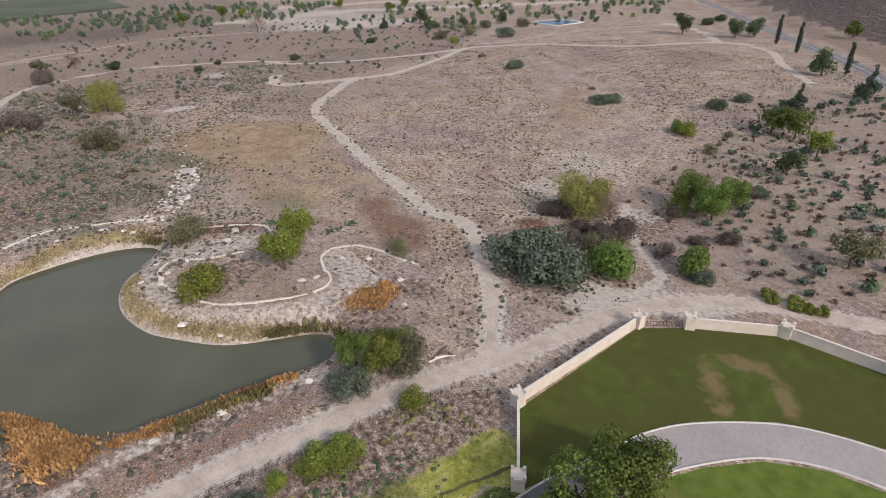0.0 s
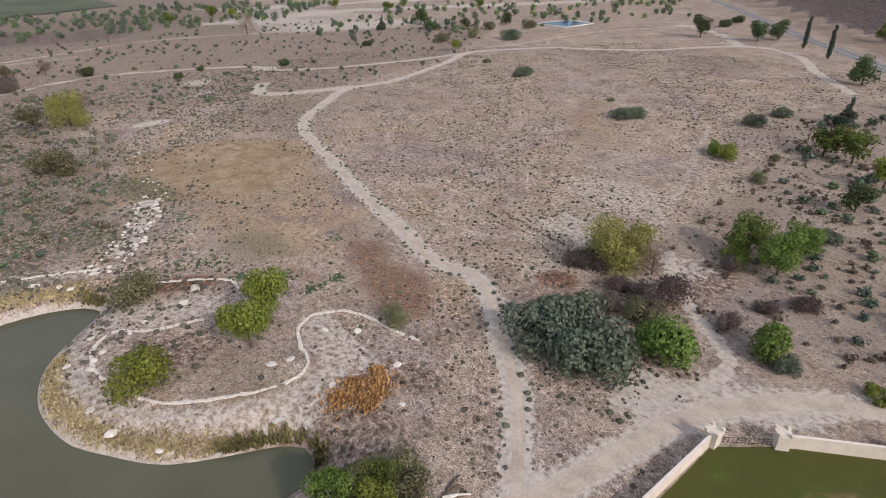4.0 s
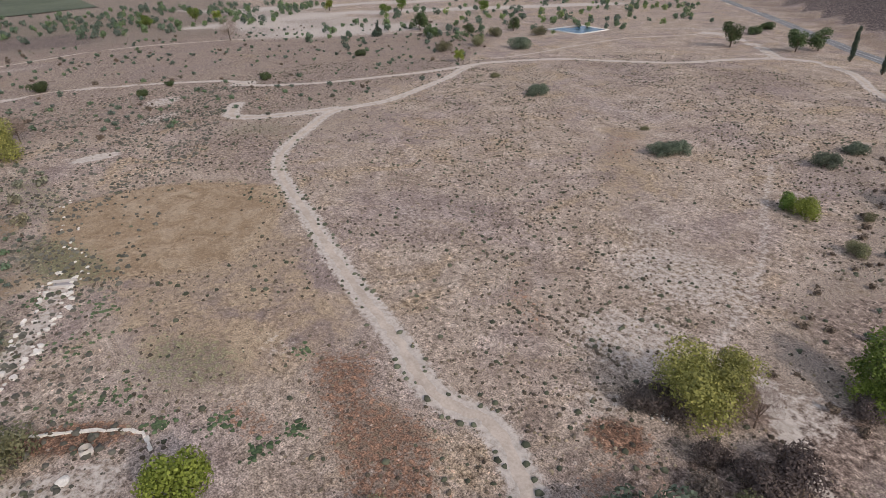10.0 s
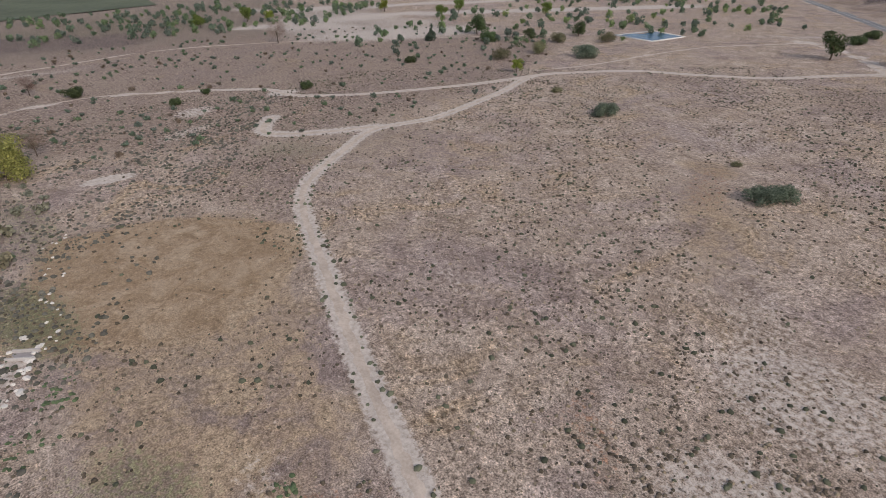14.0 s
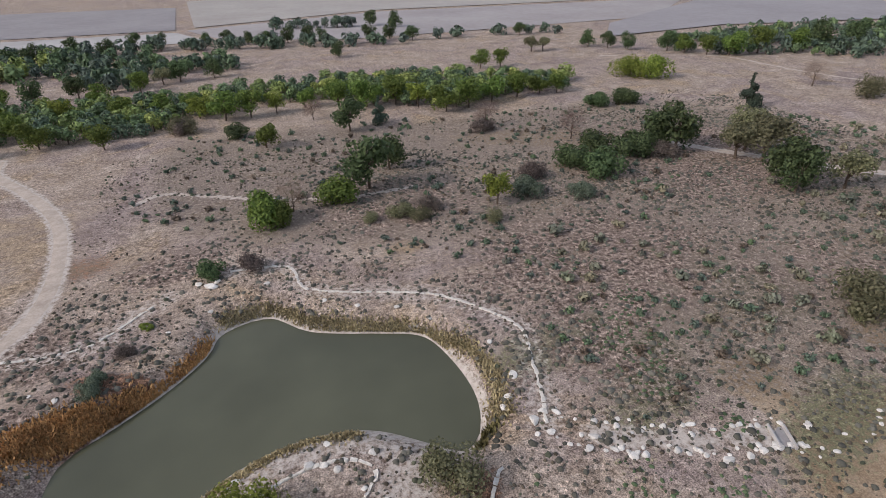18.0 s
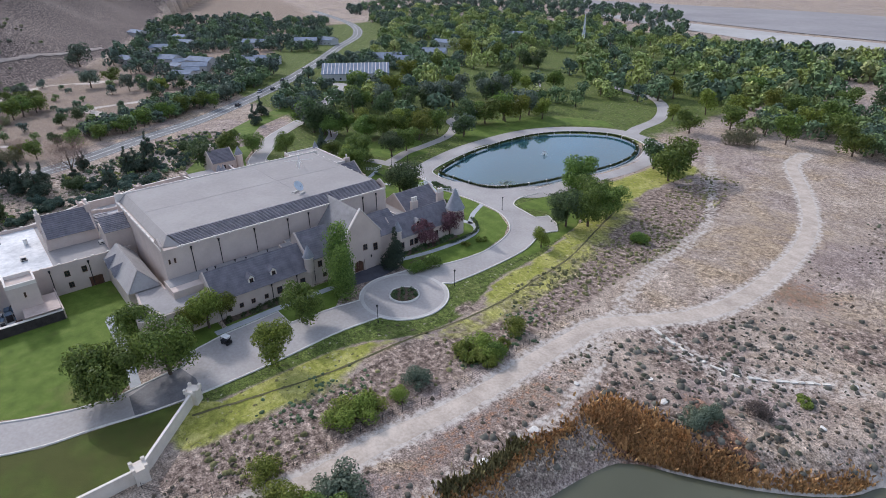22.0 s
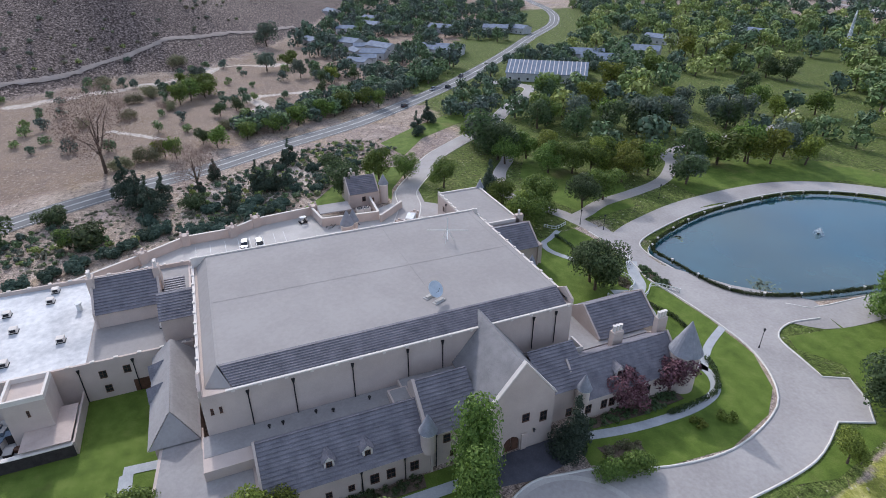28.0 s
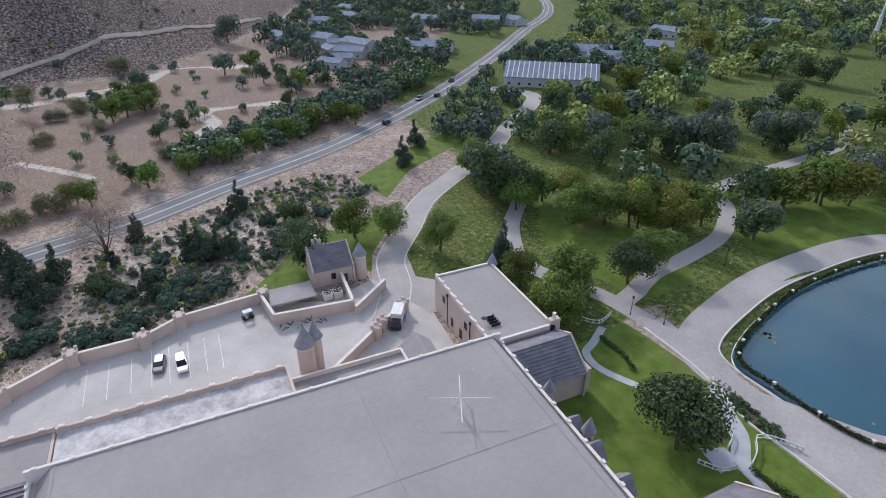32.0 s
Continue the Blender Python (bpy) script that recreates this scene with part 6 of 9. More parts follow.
PLACED.append(('oak_tree', [(-25.3, -454.9, 1.1), (-92.1, -460.6, 1.1), (-344, -532.7, 1.2), (-364.2, -507.7, 1.2), (-495.8, -250.8, 1.1), (-602.6, -200.6, 1.1), (-637.6, -197.1, 1.1), (-457.8, -300.8, 1), (-466, -285.6, 0.9), (-473.9, -271, 0.9), (-443.9, -385.9, 0.9), (-43.8, -59.1, 0.8), (-31.7, -128.8, 0.9), (87.2, 4.4, 0.8), (49.3, -60.5, 0.8), (8.6, -36.0, 0.85), (12.0, -37.0, 0.75), (105.6, -54.9, 1.2), (98.1, -56.5, 1.1), (128, -91.4, 1), (52.1, -103.7, 0.8), (68.9, -119.7, 1), (65, -170.2, 0.8), (104.3, -125.6, 0.9), (102.9, -134.3, 0.9), (111.2, -100.4, 0.9), (111.6, -117.4, 0.9), (96, -166.5, 0.9), (161.5, -114.5, 0.9)]))
PLACED.append(('oak_tree', [(-335.5, -21.0, 1.0), (-331.0, -15.0, 0.8), (-327.0, -68.0, 1.1), (-322.0, -76.0, 1.0)]))
PLACED.append(('pine_tree', [(-411.5, -103.0, 0.9), (-118.2, 312.8, 0.9), (-103.5, 356.4, 1.1), (-508.1, 330.3, 0.9), (-230.7, -169.8, 0.7), (94.7, 60.9, 0.85), (107.9, 67.9, 0.9), (103, 57.5, 0.7), (115.9, 41.7, 0.5), (102.1, 29.3, 0.65), (99.3, 23.5, 0.55), (87.8, 38.8, 0.5)]))
PLACED.append(('olive_tree', [(-42.6, 167.9, 0.9), (-487.4, 40.7, 0.9), (-349.5, 41.0, 1.0), (-349.0, -43.0, 1.3), (-353.4, -55.4, 1.15), (-342.0, -50.0, 1.1), (-350.0, -10.0, 0.95), (-132.9, -327.8, 1), (-404.3, -303.1, 1), (-414.7, -302.6, 0.9)]))
PLACED.append(('weed_bush', [(-48.9, 138.6, 0.9), (-43.7, 140, 0.9), (-39.5, 140.5, 0.9), (-33.4, -26.8, 0.5), (-34.2, -32.1, 0.6), (-64.9, -67.2, 1), (-71.5, 8.2, 1), (-75.2, 6.9, 0.9), (-74.5, 0.5, 0.7), (-71.8, 8.7, 1.1), (-75.6, 6.9, 0.9), (-123.1, -29.3, 0.6)]))
PLACED.append(('cypress', [(-133.8, 413.1, 1), (-184, 463.5, 1), (-210.2, 490.4, 1)]))
PLACED.append(('oak_bush', [(-300.9, 554.4, 1.3), (-308.2, 585.5, 1.3), (-473.6, 81.2, 1.2), (-421.3, 125, 0.7), (-438.4, 142.7, 0.6), (-415.3, 192.9, 0.8), (-477.1, 364.6, 1.5), (-442.5, 273.8, 0.9), (-284.2, -58.1, 1.4), (-281.3, -73.8, 1.4), (-306.2, -71.1, 1.5), (-300.9, -84.6, 1.3), (-140.6, -48.2, 0.7), (-362.2, -141.4, 1.3), (-343.3, -143.9, 1.2), (-163.8, -179.8, 1)]))
PLACED.append(('willow', [(-27.1, -85.7, 1), (51.2, -45.9, 0.9)]))
PLACED.append(('fir_tree', [(-30.0, -4.0, 0.56), (67, -37.6, 0.6)]))
PLACED.append(('column_tree', [(-36.0, 15.6, 0.62), (-30.7, 13.6, 0.72)]))
PLACED.append(('pink_tree', [(-24.9, -18.5, 1), (-25.4, -27.3, 0.95)]))

FLORA = {
    "green_tree": [Kind("tree", "broad green park tree with a rounded crown", "tree", "green", s, 7.5, 4.4, 5200, 0.14, 16) for s in (11, 12, 13)],
    "oak_tree": [Kind("oak_tree", "dark green evergreen oak with a dense crown", "tree", "oak", s, 8.0, 4.8, 5200, 0.15, 20, 0.22) for s in (21, 22)],
    "lime_tree": [Kind("tree", "yellow-green cottonwood with a loose crown", "tree", "lime", 31, 8.0, 4.2, 5200, 0.14, 15)],
    "gold_tree": [Kind("tree", "tree with golden thinning autumn leaves", "tree", "gold", 41, 7.0, 4.4, 9500, 0.10, 24, 0.10)],
    "olive_tree": [Kind("tree", "dull olive scrubland tree with a thin crown", "tree", "olive", 45, 6.5, 4.0, 2340, 0.16, 12)],
    "bare_tree": [Kind("bare_tree", "leafless brown tree with fine twigs", "tree", "bare", 51, 10, 6.0, 11000, 0.05, 26, 0.28, trunk=0.2)],
    "pine_tree": [Kind("pine_tree", "dark conifer with a ragged cone shape", "tree", "pine", 61, 9.0, 3.6, 2860, 0.17, 12, 0.08, "cone")],
    "fir_tree": [Kind("fir_tree", "tall slim dark conifer", "tree", "pine", 62, 12.5, 4.4, 8600, 0.14, 34, 0.06, "cone")],
    "cypress": [Kind("cypress", "narrow dark column of a cypress", "tree", "pine", 63, 12.0, 1.7, 2340, 0.15, 12, 0.05, "column")],
    "column_tree": [Kind("tree", "tall columnar green tree at the entrance", "tree", "green", 71, 13.5, 4.6, 6760, 0.15, 22, 0.1, "column")],
    "willow": [Kind("willow", "weeping willow with a drooping pale green crown", "tree", "green", 72, 9.0, 4.2, 5720, 0.15, 26, 0.02)],
    "pink_tree": [Kind("crape_myrtle", "flowering tree covered in dusky pink blossom", "tree", "pink", 73, 4.6, 2.6, 3380, 0.10, 12, 0.25, trunk=0.12)],
    "green_bush": [Kind("shrub", "rounded dense green leafy shrub", "shrub", "green", 81, 3.4, 2.4, 2652, 0.12, 10, 0.1, "mound", 0.1)],
    "lime_bush": [Kind("shrub", "bright yellow-green leafy shrub", "shrub", "lime", 82, 3.2, 2.3, 2652, 0.10, 10, 0.1, "mound", 0.1)],
    "grey_bush": [Kind("shrub", "silvery grey-green desert saltbush shrub", "shrub", "grey", 83, 3.2, 3.0, 3447, 0.12, 12, 0.1, "mound", 0.1)],
    "olive_bush": [Kind("shrub", "brownish olive desert shrub", "shrub", "olive", 84, 3.2, 2.6, 2652, 0.10, 11, 0.1, "mound", 0.1)],
    "oak_bush": [Kind("shrub", "dark green scrub oak shrub", "shrub", "oak", 85, 3.4, 2.8, 2652, 0.13, 11, 0.1, "mound", 0.1)],
    "brush_bush": [Kind("shrub", "leafless grey-brown brush with dense twigs", "shrub", "brush", 87, 2.6, 2.4, 3800, 0.08, 12, 0.1, "mound", 0.08)],
    "juniper": [Kind("juniper", "spreading blue-green juniper shrub", "shrub", "juniper", 88, 1.7, 2.2, 1900, 0.12, 10, 0.1, "mound", 0.08)],
    "weed_bush": [Kind("shrub", "low bright green weedy shrub", "shrub", "lime", 86, 1.6, 1.9, 1326, 0.10, 8, 0.1, "mound", 0.05)],
    "far_green_tree": [Kind("tree", "broad green park tree far off", "tree", "green", s, 7.5, 4.4, 1600, 0.235, 16) for s in (14, 15)],
    "far_oak_tree": [Kind("oak_tree", "dark evergreen oak far off", "tree", "oak", s, 8.0, 4.8, 1600, 0.24, 16, 0.22) for s in (24, 25)],
    "far_lime_tree": [Kind("tree", "yellow-green cottonwood far off", "tree", "lime", 34, 8.0, 4.2, 1600, 0.235, 16)],
}
FLORA["grey_tree"] = [Kind("tree", "dusty grey-green tree with a dense crown", "tree", "dusk", s, 7.8, 4.6, 1600, 0.235, 17) for s in (16, 17)]
PLACED += [
    ("grey_tree", [(107, -57, 1.0), (118, -58, 1.0), (127, -112, 1.0), (107, -131, 1.15), (102, -141, 1.05), (110, -136, 0.9), (96, -172, 1.0), (103, -168, 1.0), (126, -168, 0.8), (54, -106, 0.8), (238, -55, 0.8), (204, -51, 0.8), (60, -158, 1.0), (280, 42, 0.8), (274, -15, 0.7), (303, 1, 1.0), (397, -11, 1.3)]),
    ("green_tree", [(93, -57, 0.9), (133, -100, 1.1), (121, -123, 0.8), (95, -67, 0.8), (52, -70, 0.8), (64, -129, 0.8), (110, -198, 0.9), (97, -223, 1.0), (185, -202, 1.0), (201, -273, 1.2), (165, -118, 1.0), (238, 47, 0.9), (232, 52, 0.8), (244, 40, 0.8), (145, 54, 0.55), (154, 39, 0.65), (159, 27, 0.6), (165, 16, 0.65), (172, 4, 0.7), (181, -10, 0.7), (187, -20, 0.7), (193, -31, 0.7), (189, -38, 0.6), (311, -13, 0.9)]),
    ("lime_tree", [(145, -131, 1.0), (86, -72, 0.9), (70, -81, 0.9), (62, -85, 0.9), (59, -139, 0.9), (50, -157, 0.8), (98, -198, 0.8), (134, -170, 0.8), (177, -167, 1.1), (231, -268, 1.2), (150, 60, 0.45), (255, -30, 0.6)]),
    ("oak_tree", [(120, -180, 0.8), (167, -272, 1.0), (155, -275, 1.0), (134, -218, 0.9), (202, 35, 0.5), (209, 27, 0.5), (254, -25, 0.6), (229, -19, 0.5), (221, -33, 0.5), (258, -44, 0.6), (160, 44, 0.5)]),
    ("olive_bush", [(256, 67, 1.2), (212, 74, 0.9), (291, 91, 1.2), (224, 56, 0.8), (326, 53, 1.3), (245, 74, 1.0), (147, 64, 1.1), (140, 72, 0.9), (205, 92, 0.8), (180, 34, 0.8)]),
    ("bare_tree", [(225, 79, 0.5), (218, 60, 0.35), (150, 58, 0.5)]),
    ("pine_tree", [(121, 18, 0.4), (124, 42, 0.35), (106, 47, 0.4), (100, 20, 0.5), (154, -50, 0.7), (140, -40, 0.7)]),
]
PLACED += [
    ("brush_bush", [(-111.5, 137.5, 1.2), (-114, 134.5, 1.0), (-90.8, 139.7, 1.3), (-93, 132.5, 1.2), (-88, 128.5, 1.0), (-97, 126, 0.8), (-76.3, 138.3, 0.8), (-100.5, 133, 0.8), (-89.1, 163.1, 0.9), (-82.6, 192.1, 0.9), (-74, 150, 0.7), (-69, 158, 0.8),
        (-270.0, -133.0, 1.2), (-139.3, -199.5, 1.3), (-212, -62, 0.9), (-258, -70, 1.1), (-318, -66, 1.2), (-150, -47, 0.9), (-119, -20, 0.6), (-342, 16, 1.5), (-339, 22, 1.2), (-346, 12, 1.2), (-456, 38, 1.6), (-449, -39, 1.3), (-447, -5, 1.4)]),
    ("juniper", [(76.8, 51.3, 1.0), (79.5, 57.4, 1.1), (78.4, 61.5, 0.9), (94.6, 37.8, 1.0), (84.4, 34.2, 1.1), (82.0, 28.8, 1.0), (89.1, 44.9, 1.1), (75.2, 47.4, 1.0), (74.5, 43.5, 0.9), (78.0, 40.6, 1.0), (85.0, 24.0, 1.0), (90.2, 31.0, 1.0), (113.2, 8.5, 0.9), (105.9, 3.0, 1.0),
        (111.9, -5.7, 0.9), (72.6, 66.4, 1.0), (69.8, 71.0, 1.0), (66.5, 76.5, 1.1), (64.0, 82.0, 0.9), (60.5, 88.0, 1.0), (97.5, 18.0, 0.8), (101, 8, 0.9), (94, 12, 0.9), (104, 36, 0.8), (88, 62, 0.9), (118, 20, 0.8)]),
    ("oak_bush", [(86.9, 106.7, 2.0), (83.5, 110.5, 1.8), (90.5, 101.5, 1.7), (79.0, 77.8, 1.3), (98, 88, 1.0), (104, 28, 1.0), (116, 2, 0.9), (94, 50, 0.9)]),
    ("green_tree", [(79.0, 80.5, 0.5), (263, 47.9, 0.75), (254.6, 42.8, 0.8), (252.4, 37.6, 0.75)]),
    ("pine_tree", [(98.3, 27, 0.7), (126.4, 15.2, 0.6), (101, 64, 0.85)]),
]
# village houses: x, y, width, depth, height, turn
HOUSES = ((374, -70, 22, 13, 5, 30), (322, -75, 18, 11, 4.5, 55), (297, -57, 15, 9, 4, 40), (343, -87, 24, 12, 5, 25), (396, -46, 18, 11, 4.5, 15), (356, -76, 14, 9, 4, 80), (336, -66, 14, 9, 4, 10), (308, -66, 12, 9, 3.8, 70), (586, -105, 26, 13, 6, 10), (514, -130, 22, 12, 5, 30),
    (320, -123, 36, 11, 4, 48), (331, -131, 32, 8, 4, 48), (423, -168, 24, 13, 5, 35), (403, -212, 22, 12, 5, 50), (394, -230, 20, 12, 5, 20), (264, -210, 26, 15, 4.2, 54), (243, -206, 22, 16, 4.2, 54), (259, -252, 30, 14, 5, 40), (296, -305, 26, 12, 5, 20), (470, -116, 20, 12, 5, 30), (450, -88, 18, 11, 5, 60), (300, -400, 30, 14, 5, 20))
taken = [(217 + u * 0.59 + v * 0.81, -151 + u * 0.81 - v * 0.59) for u in (-24, -16, -8, 0, 8, 16, 24) for v in (-20, -12, -4, 4, 12)]
taken += [(x - 6 * k, y + 2.4 * k) for x, y, *_ in HOUSES for k in (0, 1, 2, 3)]
way = np.array([row[1][:2] for row in PATH])
for kind, spots in PLACED:
    for i, (x, y, s) in enumerate(spots):
        if x < -135 and -215 < y < 40:
            s *= 1.28
        far = np.min(np.hypot(way[:, 0] - x, way[:, 1] - y)) > 125 and "far_" + kind in FLORA
        group = FLORA[("far_" if far else "") + kind]
        group[i % len(group)].put(x, y, s, rng.uniform(0.92, 1.1))
        taken.append((x, y))


def woods_material():
    m, t, b = shader("hazed_woodland_leaf", 0.7, 0, 0.2)
    tint = node(t, "Attribute", attribute_name="tint").outputs["Fac"]
    isl = node(t, "NewGeometry").outputs["Random Per Island"]
    # darker tints are lifted and blued: distance haze put into the leaf colour
    c = ramp(t, tint, ((0.0, (0.150, 0.115, 0.085)), (0.08, (0.150, 0.115, 0.085)), (0.10, (0.108, 0.136, 0.112)), (0.3, (0.102, 0.146, 0.096)), (0.5, (0.138, 0.200, 0.088)), (0.65, (0.240, 0.300, 0.092)), (0.75, (0.350, 0.385, 0.115)), (0.85, (0.170, 0.185, 0.140)), (1.0, (0.240, 0.215, 0.140))))
    h = node(t, "HueSaturation")
    t.links.new(c, h.inputs["Color"])
    t.links.new(calc(t, "MULTIPLY_ADD", isl, 0.95, 0.5), h.inputs["Value"])
    t.links.new(h.outputs[0], b.inputs["Base Color"])
    return m


WOODS = woods_material()
MOULDS = []
for k in range(6):
    r = np.random.default_rng(300 + k)
    lobes = [(3.0 * math.sqrt(q) * math.cos(a), 3.0 * math.sqrt(q) * math.sin(a), z, rad) for q, a, z, rad in zip(r.random(11), r.uniform(0, 6.3, 11), r.uniform(2.2, 6.2, 11), r.uniform(1.5, 2.3, 11))]
    lobes = [(x, y, z - 0.12 * (x * x + y * y), rad) for x, y, z, rad in lobes]
    lv, lf = leaves(r, lobes, 330, 0.47, 0.5, 0.08, 0.28)
    tv, tf = tube_arrays([(0, 0, -0.3), (0.1, 0.1, 2.2), (0.2, -0.1, 5.0)], (0.34, 0.25, 0.1), 5)
    MOULDS.append((lv, lf, tv, tf))
FAR_MOULDS = []
for k in range(4):
    r = np.random.default_rng(340 + k)
    lobes = [(3.0 * math.sqrt(q) * math.cos(a), 3.0 * math.sqrt(q) * math.sin(a), z, rad) for q, a, z, rad in zip(r.random(10), r.uniform(0, 6.3, 10), r.uniform(2.2, 6.2, 10), r.uniform(1.6, 2.3, 10))]
    lv, lf = leaves(r, [(x, y, z - 0.12 * (x * x + y * y), rad) for x, y, z, rad in lobes], 180, 0.70, 0.5, 0.05, 0.25)
    tv, tf = tube_arrays([(0, 0, -0.3), (0.1, 0.1, 2.2), (0.2, -0.1, 5.0)], (0.34, 0.25, 0.1), 4)
    FAR_MOULDS.append((lv, lf, tv, tf))
BUSHES = []
for k in range(4):
    r = np.random.default_rng(400 + k)
    lobes = [(0.9 * math.sqrt(q) * math.cos(a), 0.9 * math.sqrt(q) * math.sin(a), z, rad) for q, a, z, rad in zip(r.random(7), r.uniform(0, 6.3, 7), r.uniform(0.4, 1.0, 7), r.uniform(0.45, 0.75, 7))]
    lv, lf = leaves(r, lobes, 110, 0.24, 0.5, 0.1, 0.3)
    tv, tf = tube_arrays([(0, 0, -0.1), (0.05, 0, 0.5), (0.1, 0, 0.9)], (0.08, 0.06, 0.03), 4)
    BUSHES.append((lv, lf, tv, tf))


def fill(name, label, ring, count, gap, low, high, seed, clump=0.0, tints=(0.1, 0.75), moulds=MOULDS, tall=(0.9, 1.15), category="woodland", clear=()):
    """A wood or thicket at random, with clearings, off the roads and away from what stands there; one object."""
    r = np.random.default_rng(seed)
    ring = np.array(ring, float)
    lo, hi = ring.min(0), ring.max(0)
    p = r.uniform(lo, hi, (count * 14, 2))
    x, y = p[:, 0], p[:, 1]
    ok = inside(x, y, ring) & (signed(x, y, LAKE) > 10) & (line_distance(x, y, ROAD) > 12)
    for line, w in ((ENTRY, 7), (TRAIL, 4), (FAR_TRACK, 4), (FAR_TRACK_2, 5), (HILL_TRACK, 4), (SERVICE, 6)):
        ok &= line_distance(x, y, line) > w
    for cx, cy, rx, ry in clear:
        ok &= np.hypot((x - cx) / rx, (y - cy) / ry) > 1
    if clump:
        ok &= np.array([noise.noise((a / 45, b / 45, seed)) for a, b in p]) > clump * r.uniform(-1, 1, len(p)) - 0.05
    some, tint = [], []
    p = p[ok]
    high_at = height(p[:, 0], p[:, 1])
    near, used = np.zeros((len(taken) + count, 2)), len(taken)
    near[:used] = taken
    for (x, y), z in zip(p, high_at):
        if len(tint) >= count:
            break
        if np.min((near[:used, 0] - x) ** 2 + (near[:used, 1] - y) ** 2) < gap * gap:
            continue
        near[used], used = (x, y), used + 1
        lv, lf, tv, tf = moulds[int(r.integers(len(moulds)))]
        s, a, up = r.uniform(low, high), r.uniform(0, 6.3), r.uniform(*tall)
        turn = np.array([[math.cos(a), math.sin(a), 0], [-math.sin(a), math.cos(a), 0], [0, 0, up]]) * s
        base = (x, y, float(z))
        some += [(lv @ turn + base, lf), (tv @ turn + base, tf)]
        tint.append((len(lv), len(tv), r.uniform(*tints)))
    taken[:] = [tuple(q) for q in near[:used]]
    me = array_mesh(name, *join_arrays(some))
    at = me.attributes.new("tint", "FLOAT", "POINT")
    at.data.foreach_set("value", np.concatenate([np.r_[np.full(a, v), np.zeros(b)] for a, b, v in tint]).astype(np.float32))
    tagged(link(name, me, WOODS), label, category, kind="stuff")


PARK = [(75, -45), (120, -60), (165, -110), (215, -160), (290, -215), (440, -330), (600, -420), (700, -600), (330, -580), (150, -500), (60, -440), (-4, -400), (14, -262), (60, -180), (56, -110)]
fill("park_woods", "dense dark green park trees with grassy clearings", PARK, 450, 11.0, 1.2, 2.0, 3, 0.5, (0.24, 0.80), clear=((186, -336, 44, 22), (125, -227, 20, 14), (218, -264, 24, 14), (62, -88, 14, 14), (134, -239, 46, 30), (150, -190, 22, 18), (98, -84, 16, 9), (93, -128, 14, 12), (130, -78, 9, 22), (200, -330, 40, 24), (150, -285, 24, 20)))
fill("park_woods", "dark woods far beyond the park", [(150, -500), (330, -580), (700, -600), (620, -430), (760, -470), (980, -760), (600, -900), (300, -760)], 260, 11.0, 1.2, 2.0, 33, 0.0, (0.1, 0.5), FAR_MOULDS)
fill("park_woods", "green trees along the edge of the farmland", [(10, -258), (50, -400), (120, -420), (80, -500), (10, -500), (-60, -480), (-30, -330), (-62, -240)], 130, 9.0, 1.1, 1.8, 4, 0.5, (0.2, 0.85), FAR_MOULDS)
fill("village_trees", "dark trees among white-roofed houses", [(225, -75), (300, -150), (440, -265), (600, -350), (700, -260), (520, -120), (380, -40), (270, -20)], 330, 8.0, 0.9, 1.6, 5, 0.1, (0.1, 0.55))
fill("verge_trees", "row of dark trees along the road", [(162, 22), (182, -16), (214, -66), (240, -92), (256, -84), (226, -44), (196, 4), (176, 34)], 95, 4.0, 0.8, 1.25, 6, 0.0, (0.1, 0.6))
fill("verge_trees", "scattered bushes on dry ground below the hill", [(150, 110), (180, 40), (240, -40), (330, -30), (330, 90), (230, 180)], 60, 6.0, 0.4, 0.85, 16, 0.3, (0.1, 0.6))
fill("verge_shrubs", "low planted shrubs between a wall and the road", [(84, 60), (76, 40), (82, 22), (92, 10), (108, -10), (124, -26), (146, -8), (134, 40), (116, 84), (100, 110), (72, 100), (70, 68)], 360, 2.0, 0.4, 1.2, 7, 0.2, (0.10, 0.95), BUSHES)
fill("far_thicket", "olive and green thicket beyond the dry meadow", [(-29, -389), (-66, -367), (-103, -318), (-136, -322), (-183, -318), (-190, -373), (-139, -432), (-96, -474), (-50, -500), (-4, -520)], 95, 8.0, 0.9, 1.6, 8, 0.3, (0.1, 0.5), FAR_MOULDS)
fill("far_thicket", "dense green hedge of trees beside a far dirt road", [(-511, -273), (-486, -234), (-523, -205), (-556, -192), (-590, -156), (-660, -150), (-742, -158), (-790, -250), (-670, -272), (-600, -285)], 190, 6.5, 0.9, 1.4, 28, 0.0, (0.15, 0.55), FAR_MOULDS)
fill("belt_woods", "dense belt of bright green cottonwoods beyond the dry meadow", [(-30, -205), (-62, -222), (-85, -203), (-115, -201), (-145, -222), (-188, -238), (-224, -224), (-249, -197), (-273, -176), (-319, -193), (-350, -180), (-369, -206), (-338, -224), (-294, -256), (-241, -276), (-178, -276), (-135, -268), (-74, -286), (-30, -280)], 300, 6.0, 0.8, 1.35, 18, 0.0, (0.28, 0.74))
fill("far_thicket", "scattered shrubs along a dry riverbed", [(-600, 330), (-480, 240), (-420, 420), (-330, 560), (-480, 760), (-700, 600)], 170, 7.0, 0.4, 1.0, 9, 0.5, (0.1, 0.6), FAR_MOULDS)
fill("far_thicket", "dark green thicket on the far plain", [(-900, 40), (-680, 50), (-660, 180), (-620, 260), (-760, 420), (-900, 300)], 200, 6.0, 0.5, 1.0, 10, 0.2, (0.1, 0.5), FAR_MOULDS)
